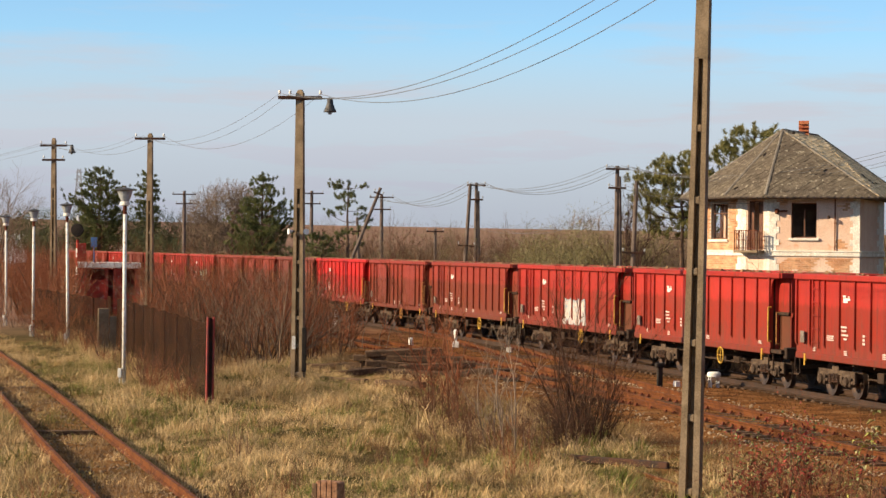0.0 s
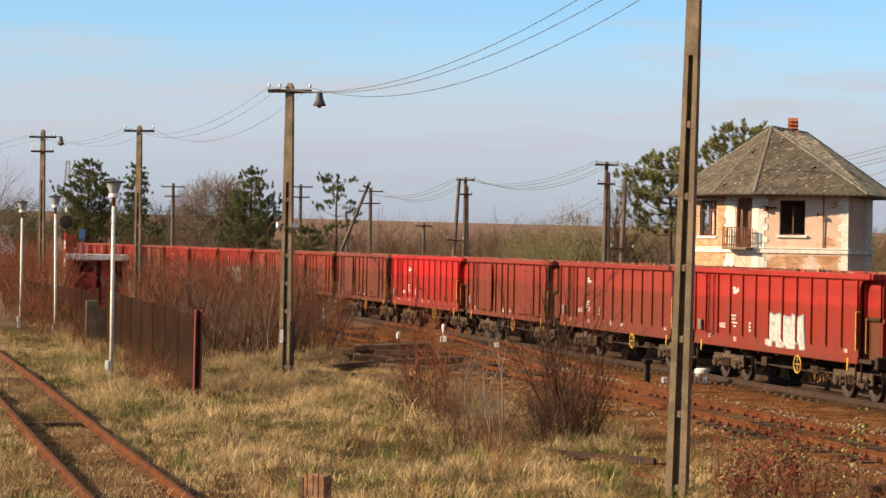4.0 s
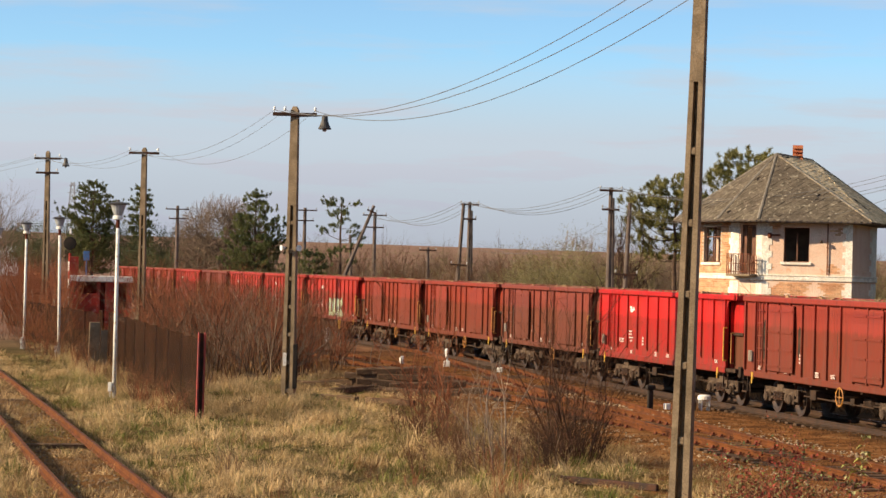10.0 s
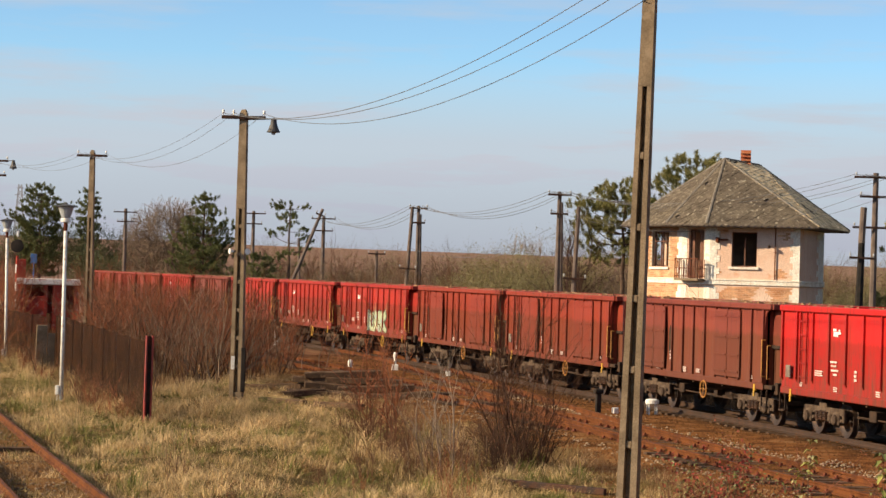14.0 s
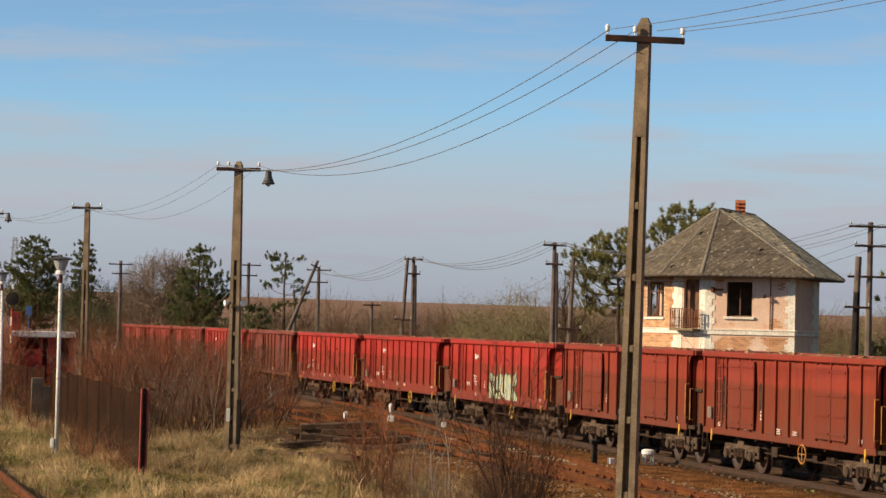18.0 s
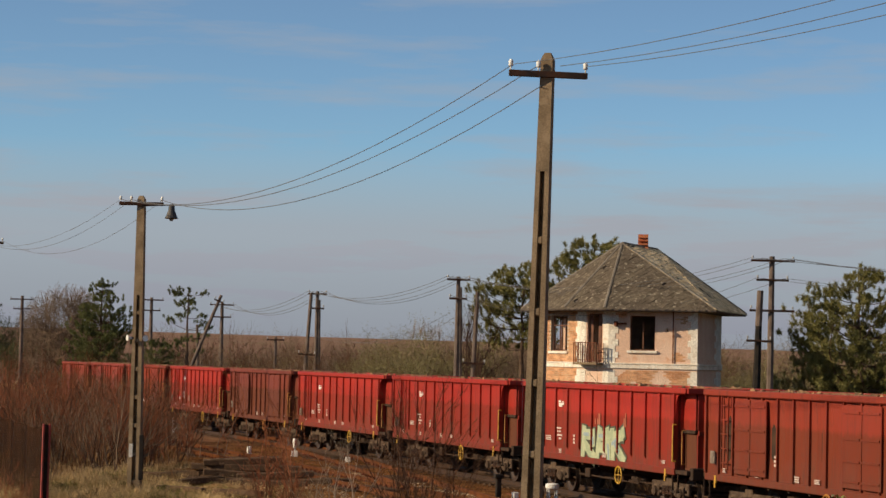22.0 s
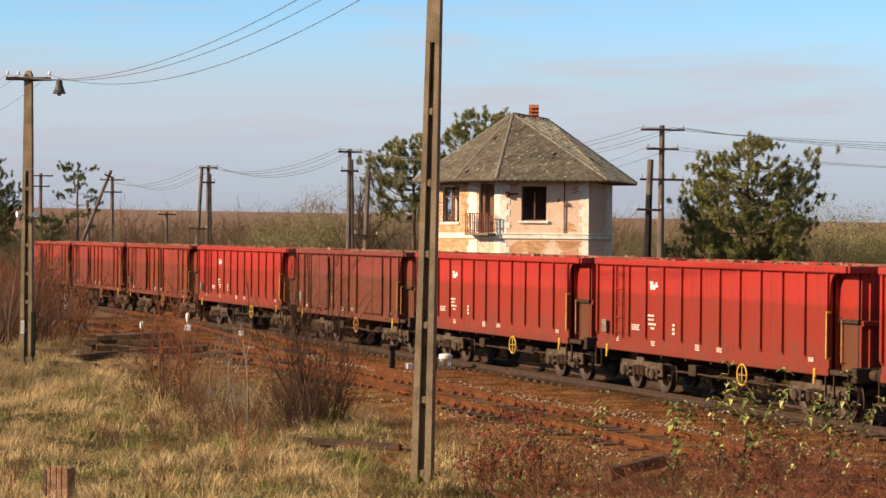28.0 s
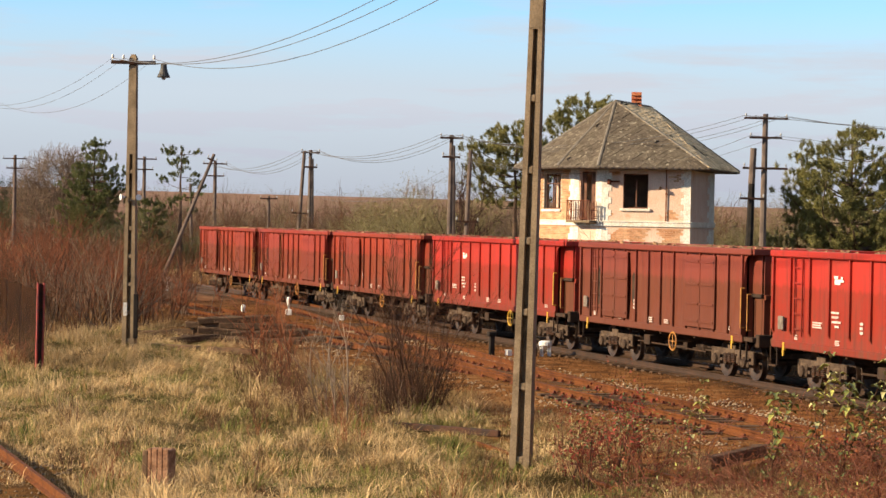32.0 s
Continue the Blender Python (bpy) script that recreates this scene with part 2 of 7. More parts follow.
WAGON_PAINT = wagon_paint()
WAGON_GRIME = material("wagon_underframe_grime", (0.045, 0.032, 0.026), (0.075, 0.045, 0.03), 3, 0.85, 0.1, 0.3)
BOGIE_DUST = material("dusty_bogie_iron", (0.125, 0.088, 0.064), (0.065, 0.045, 0.034), 3.5, 0.9, 0.0, 0.4, 30, third=(0.045, 0.03, 0.025))
WHEEL_STEEL = material("wheel_steel", (0.06, 0.045, 0.04), (0.10, 0.06, 0.04), 5, 0.55, 0.6)
YELLOW = material("yellow_handrail_paint", (0.60, 0.36, 0.03), (0.46, 0.25, 0.03), 6, 0.5, 0, 0.05)
DATA_GREY = material("dull_plate_paint", (0.16, 0.13, 0.11), (0.24, 0.20, 0.17), 6, 0.7, 0, 0)
YELLOW_OLD = material("dirty_yellow_handrail_paint", (0.46, 0.20, 0.03), (0.30, 0.12, 0.03), 6, 0.6, 0, 0.05)
MARKING = material("white_marking_paint", (0.62, 0.52, 0.48), (0.46, 0.34, 0.30), 9, 0.6, 0, 0)
MARKING_WHITE = material("bright_marking_paint", (0.8, 0.76, 0.72), (0.7, 0.6, 0.56), 9, 0.6, 0, 0)
RUBBLE = material("rubble_load", (0.30, 0.18, 0.10), (0.20, 0.11, 0.065), 4, 0.9, 0, 0.5, 25, island=0.35)
SLATE = material("old_slate", (0.105, 0.084, 0.064), (0.135, 0.110, 0.082), 1.1, 0.85, 0, 0.4, 20, island=0.22, flecks=(0.34, 0.30, 0.23))
# sunlight on the right roof face, put into the slates' pale colour
SLATE_SUNLIT = material("sunlit_toned_slate", (0.70, 0.54, 0.33), (0.54, 0.41, 0.25), 2.2, 0.9, 0, 0.4, 20, island=0.3, flecks=(0.16, 0.12, 0.08))
RIDGE_CAP = material("ridge_capping", (0.24, 0.21, 0.175), (0.17, 0.145, 0.12), 2, 0.9, 0, 0.3)
PLASTER = material("pink_plaster", (0.68, 0.47, 0.36), (0.74, 0.56, 0.45), 0.9, 0.9, 0, 0.3, 20, third=(0.60, 0.34, 0.22))
QUOIN = material("white_quoin_render", (0.80, 0.76, 0.68), (0.70, 0.64, 0.56), 1.5, 0.9, 0, 0.25, 20, third=(0.6, 0.48, 0.37))
BRICK = material("bare_brick", (0.50, 0.25, 0.13), (0.60, 0.37, 0.22), 1.2, 0.9, 0, 0.3, 25, island=0.25)
MORTAR = material("lime_mortar", (0.55, 0.46, 0.36), (0.46, 0.37, 0.28), 3, 0.95)
CHIMNEY_BRICK = material("chimney_brick", (0.42, 0.12, 0.06), (0.5, 0.2, 0.1), 4, 0.9, 0, 0.3, 25, island=0.25)
ROOM_DARK = material("dim_room_plaster", (0.22, 0.18, 0.15), (0.16, 0.13, 0.11), 2, 0.95)
WINDOW_WOOD = material("old_window_wood", (0.20, 0.10, 0.07), (0.13, 0.07, 0.05), 5, 0.8)
EAVE_WOOD = material("grey_eave_board", (0.16, 0.13, 0.11), (0.10, 0.08, 0.07), 4, 0.85)
BARK = material("pine_bark", (0.13, 0.085, 0.06), (0.08, 0.055, 0.045), 6, 0.95, 0, 0.6, 30)
NEEDLE = needle_material("pine_needles", (0.085, 0.086, 0.028), (0.225, 0.205, 0.066))
NEEDLE_DARK = needle_material("dark_pine_needles", (0.060, 0.072, 0.026), (0.145, 0.155, 0.050))
TWIG = material("bare_twigs", (0.135, 0.070, 0.042), (0.09, 0.048, 0.032), 0.9, 0.9, 0, 0, 40, island=0.4)
TWIG_RUST = material("rust_coloured_twigs", (0.24, 0.095, 0.04), (0.16, 0.06, 0.03), 0.6, 0.9, 0, 0, 40, island=0.4)
TWIG_DARK = material("dark_twigs", (0.075, 0.042, 0.03), (0.05, 0.03, 0.024), 0.9, 0.9, 0, 0, 40, island=0.4)
CANE = material("purple_red_canes", (0.23, 0.090, 0.058), (0.16, 0.070, 0.048), 0.9, 0.7, 0, 0, 40, island=0.5)
LEAF_RUST = material("rust_brown_leaves", (0.22, 0.075, 0.032), (0.15, 0.055, 0.03), 0.9, 0.7, 0, 0, 40, island=0.5)
LEAF_DULL = material("withered_dark_leaves", (0.085, 0.060, 0.030), (0.055, 0.042, 0.024), 0.9, 0.8, 0, 0, 40, island=0.5)
LEAF_LIME = material("yellow_green_leaves", (0.34, 0.33, 0.08), (0.22, 0.24, 0.06), 1.2, 0.6, 0, 0, 40, island=0.4)
TWIG_RED = material("reddish_twigs", (0.25, 0.090, 0.046), (0.17, 0.066, 0.036), 0.6, 0.9, 0, 0, 40, island=0.4)
# far twigs made pale: the distance haze is in their colour
TWIG_FAR = material("haze_paled_twigs", (0.40, 0.34, 0.31), (0.32, 0.27, 0.25), 0.8, 0.9, 0, 0, 40, island=0.2)
BARK_PALE = material("pale_sapling_bark", (0.30, 0.235, 0.18), (0.22, 0.165, 0.125), 0.8, 0.9, 0, 0, 40, island=0.3)
STALK = material("pale_dry_stalks", (0.40, 0.29, 0.145), (0.30, 0.21, 0.10), 0.4, 0.8, 0, 0, 30, island=0.4)
TWIG_GREY = material("greyish_twigs", (0.24, 0.175, 0.125), (0.16, 0.115, 0.085), 0.8, 0.9, 0, 0, 40, island=0.3)
LEAF_OLIVE = material("olive_leaves", (0.165, 0.145, 0.055), (0.21, 0.165, 0.07), 0.6, 0.7, 0, 0, 40, island=0.4)
LEAF_SAGE = material("grey_green_leaves", (0.30, 0.27, 0.14), (0.22, 0.20, 0.10), 0.6, 0.7, 0, 0, 40, island=0.4)
LEAF_RED = material("red_autumn_leaves", (0.24, 0.045, 0.035), (0.17, 0.06, 0.035), 0.9, 0.7, 0, 0, 40, island=0.4)
LEAF_GREEN = material("green_bramble_leaves", (0.13, 0.145, 0.035), (0.085, 0.105, 0.03), 1.2, 0.6, 0, 0, 40, island=0.4)
LEAF_PALE = material("pale_yellow_leaves", (0.55, 0.47, 0.22), (0.42, 0.40, 0.17), 1.2, 0.6, 0, 0, 40, island=0.3)
GRASS_DRY = material("dry_grass", (0.46, 0.325, 0.155), (0.33, 0.23, 0.105), 0.35, 0.8, 0, 0, 30, third=(0.24, 0.215, 0.075), island=0.6)
GRASS_GREEN = material("green_grass", (0.14, 0.155, 0.038), (0.20, 0.19, 0.055), 0.4, 0.8, 0, 0, 30, island=0.35)
GRASS_RED = material("rusty_weeds", (0.25, 0.135, 0.060), (0.17, 0.09, 0.045), 0.5, 0.85, 0, 0, 30, island=0.45)
STONE = material("ballast_stone", (0.175, 0.080, 0.032), (0.115, 0.052, 0.022), 1.2, 0.95, 0, 0.4, 30, island=0.5)
STONE_GREY = material("grey_brown_ballast_stone", (0.22, 0.16, 0.11), (0.15, 0.105, 0.07), 1.2, 0.95, 0, 0.4, 30, island=0.4)
STONE_PALE = material("pale_ballast_stone", (0.36, 0.27, 0.18), (0.26, 0.185, 0.12), 1.2, 0.95, 0, 0.4, 30, island=0.35)
PAINT_WHITE = material("white_signal_paint", (0.82, 0.82, 0.8), (0.66, 0.64, 0.6), 5, 0.5, 0, 0.05)
WEATHERED_POLE = material("weathered_far_pole", (0.17, 0.13, 0.11), (0.11, 0.085, 0.075), 2, 0.9)
BLACK_TAR = material("black_tarred_wood", (0.02, 0.018, 0.017), (0.035, 0.028, 0.024), 3, 0.8)
RED_BRICK = material("red_hut_paint", (0.36, 0.045, 0.032), (0.22, 0.04, 0.03), 1.5, 0.85, 0, 0.3, third=(0.42, 0.26, 0.22))
SIGN_BLUE = material("blue_sign_paint", (0.04, 0.12, 0.32), (0.04, 0.1, 0.25), 5, 0.5, 0, 0)
GRAFFITI_A = material("pale_green_spray_paint", (0.44, 0.48, 0.31), (0.32, 0.38, 0.25), 4, 0.5, 0, 0)
GRAFFITI_C = material("grey_blue_spray_paint", (0.30, 0.38, 0.42), (0.24, 0.32, 0.36), 4, 0.5, 0, 0)
MARKING_FADED = material("faded_pale_paint", (0.42, 0.16, 0.10), (0.34, 0.10, 0.07), 4, 0.7, 0, 0)
GRAFFITI_B = material("dark_spray_paint", (0.06, 0.08, 0.05), (0.09, 0.08, 0.06), 4, 0.5, 0, 0)
WHITE_WALL = material("white_far_wall", (0.78, 0.78, 0.78), (0.68, 0.68, 0.68), 1, 0.8, 0, 0)
STEEL_GREY = material("galvanised_lattice", (0.42, 0.43, 0.45), (0.36, 0.37, 0.4), 1, 0.6, 0.3, 0)


def grass_material(name, low, mid, high):
    """Blades whose colour changes from tuft to tuft and a little from blade to blade."""
    m = bpy.data.materials.new(name)
    m.use_nodes = True
    n, l = m.node_tree.nodes, m.node_tree.links
    shade = n["Principled BSDF"]
    shade.inputs["Roughness"].default_value, shade.inputs["Specular IOR Level"].default_value = 0.8, 0.08
    tone, geo, ramp = n.new("ShaderNodeAttribute"), n.new("ShaderNodeNewGeometry"), n.new("ShaderNodeValToRGB")
    tone.attribute_name = "tone"
    e = ramp.color_ramp.elements
    e.new(0.5)
    for k, (p, c) in enumerate(((0.1, low), (0.5, mid), (0.9, high))):
        e[k].position, e[k].color = p, (*c, 1)
    vary, hsv = n.new("ShaderNodeMapRange"), n.new("ShaderNodeHueSaturation")
    vary.inputs["To Min"].default_value, vary.inputs["To Max"].default_value = 0.6, 1.35
    l.new(tone.outputs["Fac"], ramp.inputs[0])
    l.new(geo.outputs["Random Per Island"], vary.inputs["Value"])
    l.new(vary.outputs[0], hsv.inputs["Value"])
    l.new(ramp.outputs[0], hsv.inputs["Color"])
    l.new(hsv.outputs[0], shade.inputs["Base Color"])
    thin, both = n.new("ShaderNodeBsdfTranslucent"), n.new("ShaderNodeMixShader")   # dry blades let light through
    both.inputs[0].default_value = 0.28
    l.new(hsv.outputs[0], thin.inputs[0])
    l.new(shade.outputs[0], both.inputs[1])
    l.new(thin.outputs[0], both.inputs[2])
    l.new(both.outputs[0], n["Material Output"].inputs[0])
    return m


GRASS_TUFT = grass_material("straw_and_green_tufts", (0.155, 0.142, 0.046), (0.49, 0.345, 0.170), (0.64, 0.465, 0.250))
GRASS_MAT = grass_material("short_matted_grass", (0.10, 0.105, 0.030), (0.21, 0.155, 0.065), (0.32, 0.22, 0.10))
GRASS_STRAW = grass_material("pale_straw", (0.40, 0.27, 0.13), (0.50, 0.34, 0.17), (0.62, 0.45, 0.24))
# near-black blade tones that paint shaded hollows into the grass
GRASS_SHADE = grass_material("shade_dark_weeds", (0.045, 0.040, 0.018), (0.085, 0.062, 0.030), (0.16, 0.11, 0.055))
GRASS_MAUVE = grass_material("purple_brown_weeds", (0.12, 0.07, 0.045), (0.22, 0.135, 0.085), (0.31, 0.20, 0.12))
GRASS_BED = grass_material("weeds_on_ballast", (0.09, 0.095, 0.034), (0.20, 0.122, 0.062), (0.30, 0.19, 0.10))


def ground_material():
    m = bpy.data.materials.new("rough_ground")
    m.use_nodes = True
    n, l = m.node_tree.nodes, m.node_tree.links
    shade = n["Principled BSDF"]
    shade.inputs["Roughness"].default_value, shade.inputs["Specular IOR Level"].default_value = 1.0, 0.0
    where = n.new("ShaderNodeTexCoord")

    def noise_at(scale, detail=6.0):
        node = n.new("ShaderNodeTexNoise")
        node.inputs["Scale"].default_value, node.inputs["Detail"].default_value = scale, detail
        l.new(where.outputs["Object"], node.inputs["Vector"])
        return node.outputs[0]

    def ramp(source, *stops):
        node = n.new("ShaderNodeValToRGB")
        e = node.color_ramp.elements
        while len(e) < len(stops):
            e.new(0.5)
        for k, (p, c) in enumerate(stops):
            e[k].position, e[k].color = p, (*c, 1)
        l.new(source, node.inputs[0])
        return node.outputs[0]

    def over(factor, a, b):
        node = n.new("ShaderNodeMix")
        node.data_type = "RGBA"
        l.new(factor, node.inputs[0])
        l.new(a, node.inputs[6])
        l.new(b, node.inputs[7])
        return node.outputs[2]

    grass = ramp(noise_at(0.33), (0.34, (0.060, 0.052, 0.022)), (0.5, (0.115, 0.080, 0.038)), (0.66, (0.17, 0.115, 0.056)))
    soil = ramp(noise_at(1.3, 9), (0.35, (0.085, 0.042, 0.020)), (0.52, (0.20, 0.088, 0.032)), (0.68, (0.25, 0.135, 0.06)))
    # brown of the far fields, with distance haze put into the colour
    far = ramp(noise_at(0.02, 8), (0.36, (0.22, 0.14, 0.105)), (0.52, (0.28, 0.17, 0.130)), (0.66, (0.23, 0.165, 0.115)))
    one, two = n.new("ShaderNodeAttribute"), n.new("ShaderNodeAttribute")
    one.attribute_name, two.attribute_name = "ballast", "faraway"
    # oil-stained bed, with the train's shade put into the same dark colour
    oil_and_shade = n.new("ShaderNodeAttribute")
    oil_and_shade.attribute_name = "oil_and_shade"
    oily_shaded_bed = ramp(noise_at(2.0), (0.4, (0.035, 0.024, 0.017)), (0.65, (0.07, 0.042, 0.024)))
    out = over(two.outputs["Fac"], over(oil_and_shade.outputs["Fac"], over(one.outputs["Fac"], grass, soil), oily_shaded_bed), far)
    l.new(out, shade.inputs["Base Color"])
    relief = n.new("ShaderNodeBump")
    relief.inputs["Strength"].default_value, relief.inputs["Distance"].default_value = 0.6, 0.06
    l.new(noise_at(14, 6), relief.inputs["Height"])
    l.new(relief.outputs[0], shade.inputs["Normal"])
    return m


GROUND = ground_material()


# mesh tools
class Geo:
    """Vertices and faces, gathered before they become one mesh."""

    def __init__(self):
        self.v, self.f = [], []

    def add(self, verts, faces):
        k = len(self.v)
        self.v += [tuple(p) for p in verts]
        self.f += [tuple(i + k for i in face) for face in faces]
        return self

    def box(self, x0, x1, y0, y1, z0, z1, bevel=0.0, m=None):
        c = Vector(((x0 + x1) / 2, (y0 + y1) / 2, (z0 + z1) / 2))
        h = (abs(x1 - x0) / 2, abs(y1 - y0) / 2, abs(z1 - z0) / 2)
        signs = [(sx, sy, sz) for sx in (-1, 1) for sy in (-1, 1) for sz in (-1, 1)]
        if not bevel:
            v = [Vector((s[0] * h[0], s[1] * h[1], s[2] * h[2])) for s in signs]
            f = [(0, 1, 3, 2), (4, 6, 7, 5), (0, 4, 5, 1), (2, 3, 7, 6), (0, 2, 6, 4), (1, 5, 7, 3)]
        else:
            b = min(bevel, min(h) * 0.9)
            v, f = [], []
            for s in signs:
                for ax in range(3):
                    v.append(Vector([s[k] * (h[k] if k == ax else h[k] - b) for k in range(3)]))
            idx = {s: 3 * k for k, s in enumerate(signs)}
            for ax in range(3):
                o = [k for k in range(3) if k != ax]
                for sg in (-1, 1):
                    loop = []
                    for a, bb in ((-1, -1), (1, -1), (1, 1), (-1, 1)):
                        s = [0, 0, 0]
                        s[ax], s[o[0]], s[o[1]] = sg, a, bb
                        loop.append(idx[tuple(s)] + ax)
                    f.append(loop if (sg > 0) == (ax != 1) else loop[::-1])
            for ax in range(3):
                o = [k for k in range(3) if k != ax]
                for a in (-1, 1):
                    for bb in (-1, 1):
                        s0, s1 = [0, 0, 0], [0, 0, 0]
                        s0[ax], s1[ax] = -1, 1
                        s0[o[0]] = s1[o[0]] = a
                        s0[o[1]] = s1[o[1]] = bb
                        p, q = idx[tuple(s0)], idx[tuple(s1)]
                        f.append((p + o[0], q + o[0], q + o[1], p + o[1]))
            for s in signs:
                k = idx[s]
                f.append((k, k + 1, k + 2))
        v = [p + c for p in v]
        if m is not None:
            v = [m @ p for p in v]
        return self.add(v, f)

    def tube(self, a, b, r0, r1=None, n=8, caps=True):
        a, b = Vector(a), Vector(b)
        r1 = r0 if r1 is None else r1
        d = (b - a).normalized()
        u = d.orthogonal().normalized()
        w = d.cross(u)
        ring = [(math.cos(2 * math.pi * k / n), math.sin(2 * math.pi * k / n)) for k in range(n)]
        v = [a + (u * c + w * s) * r0 for c, s in ring] + [b + (u * c + w * s) * r1 for c, s in ring]
        f = [(k, (k + 1) % n, n + (k + 1) % n, n + k) for k in range(n)]
        if caps:
            f += [tuple(range(n))[::-1], tuple(range(n, 2 * n))]
        return self.add(v, f)

    def lathe(self, base, profile, n=12, axis="z"):
        v, f = [], []
        for r, h in profile:
            for k in range(n):
                a = 2 * math.pi * k / n
                p = (r * math.cos(a), r * math.sin(a), h)
                if axis == "y":
                    p = (p[0], h, p[1])
                elif axis == "x":
                    p = (h, p[0], p[1])
                v.append((base[0] + p[0], base[1] + p[1], base[2] + p[2]))
        for j in range(len(profile) - 1):
            for k in range(n):
                f.append((j * n + k, j * n + (k + 1) % n, (j + 1) * n + (k + 1) % n, (j + 1) * n + k))
        f += [tuple(range(n))[::-1], tuple(range((len(profile) - 1) * n, len(profile) * n))]
        return self.add(v, f)

    def ring(self, c, r, thick, n=14, axis="y", m=5):
        v, f = [], []
        for k in range(n):
            a = 2 * math.pi * k / n
            for j in range(m):
                b = 2 * math.pi * j / m
                rr = r + thick * math.cos(b)
                p = (rr * math.cos(a), thick * math.sin(b), rr * math.sin(a))
                if axis == "z":
                    p = (p[0], p[2], p[1])
                v.append((c[0] + p[0], c[1] + p[1], c[2] + p[2]))
        for k in range(n):
            for j in range(m):
                f.append((k * m + j, k * m + (j + 1) % m, ((k + 1) % n) * m + (j + 1) % m, ((k + 1) % n) * m + j))
        return self.add(v, f)

    def weld(self):
        """Join the corners that coincide."""
        seen, to, v = {}, [], []
        for p in self.v:
            key = tuple(round(c, 4) for c in p)
            if key not in seen:
                seen[key] = len(v)
                v.append(p)
            to.append(seen[key])
        self.v, self.f = v, [tuple(to[i] for i in f) for f in self.f]
        return self

    def pipe(self, points, r, n=4):
        """One bent tube through the points."""
        pts = [Vector(p) for p in points]
        v = []
        for k, p in enumerate(pts):
            d = (pts[min(k + 1, len(pts) - 1)] - pts[max(k - 1, 0)]).normalized()
            u = d.cross(Vector((0, 0, 1)))
            u = u.normalized() if u.length > 0.01 else Vector((1, 0, 0))
            w = d.cross(u)
            v += [p + (u * math.cos(6.2832 * j / n) + w * math.sin(6.2832 * j / n)) * r for j in range(n)]
        f = [(k * n + j, k * n + (j + 1) % n, (k + 1) * n + (j + 1) % n, (k + 1) * n + j) for k in range(len(pts) - 1) for j in range(n)]
        return self.add(v, f + [tuple(range(n)), tuple(range(len(v) - n, len(v)))])

    def mesh(self, name, mat, smooth=False):
        me = bpy.data.meshes.new(name)
        me.from_pydata(self.v, [], self.f)
        bm = bmesh.new()
        bm.from_mesh(me)
        if len(self.f) < 20000:
            bmesh.ops.recalc_face_normals(bm, faces=bm.faces)
            bm.to_mesh(me)
        bm.free()
        me.materials.append(mat)
        if smooth:
            me.polygons.foreach_set("use_smooth", [True] * len(me.polygons))
        return me


def thing(name, m, label, category, group="", kind=""):
    ob = new(name)
    ob.empty_display_size = 0.2
    ob.matrix_world = m
    return tagged(ob, label, category, group, kind)


def part(name, geo, mat, parent, label="", m=None, smooth=False, colour=None):
    ob = new(name, geo.mesh(name, mat, smooth) if isinstance(geo, Geo) else geo)
    ob.parent = parent
    if m is not None:
        ob.matrix_basis = m
    if colour:
        ob.color = (*colour, 1)
    return tagged(ob, label)


def solo(name, geo, mat, label, category, kind="", group="", m=None, smooth=False):
    ob = new(name, geo.mesh(name, mat, smooth) if isinstance(geo, Geo) else geo)
    if m is not None:
        ob.matrix_world = m
    return tagged(ob, label, category, group, kind)


def quick_mesh(name, verts, faces, mat):
    """A large mesh of alike faces from arrays."""
    me = bpy.data.meshes.new(name)
    verts, faces = np.asarray(verts, dtype=np.float32), np.asarray(faces, dtype=np.int32)
    k = faces.shape[1]
    me.vertices.add(len(verts))
    me.vertices.foreach_set("co", verts.ravel())
    me.loops.add(faces.size)
    me.loops.foreach_set("vertex_index", faces.ravel())
    me.polygons.add(len(faces))
    me.polygons.foreach_set("loop_start", np.arange(0, faces.size, k, dtype=np.int32))
    me.update(calc_edges=True)
    me.materials.append(mat)
    return me


# the plan: the line of the train's track, by the distance s along it (s falls towards the camera)
ANCHOR, HEADING, BEND, TWIST = (3.371, 99.293), radians(-13.687), -0.284e-3, 0.98e-5
_S = np.linspace(-110, 320, 1721)
_TH = HEADING + BEND * _S + TWIST * np.clip(_S, -60, 70) ** 2 / 2
_X = np.concatenate([[0], np.cumsum((np.sin(_TH[1:]) + np.sin(_TH[:-1])) / 2 * 0.25)])
_Y = np.concatenate([[0], np.cumsum((np.cos(_TH[1:]) + np.cos(_TH[:-1])) / 2 * 0.25)])
_X += ANCHOR[0] - np.interp(0, _S, _X)
_Y += ANCHOR[1] - np.interp(0, _S, _Y)


def on_track(s, off=0.0):
    """A place on the main track's line, off metres to its camera side, and the way in which s falls."""
    x, y, th = float(np.interp(s, _S, _X)), float(np.interp(s, _S, _Y)), float(np.interp(s, _S, _TH))
    return x - math.cos(th) * off, y + math.sin(th) * off, -th


def branch_offset(s):
    """The turnout's line: it leaves the second track and joins the main one."""
    k = min(1.0, max(0.0, (s + 48) / 70.0))
    return 6.0 * (1 - (3 * k * k - 2 * k ** 3))


SIDING = ((-2.79, 30.0), (-4.55, 37.2), (-7.38, 48.7), (-10.68, 62.4), (-16.35, 85.2), (-25.0, 120.0), (-36.0, 165.0))


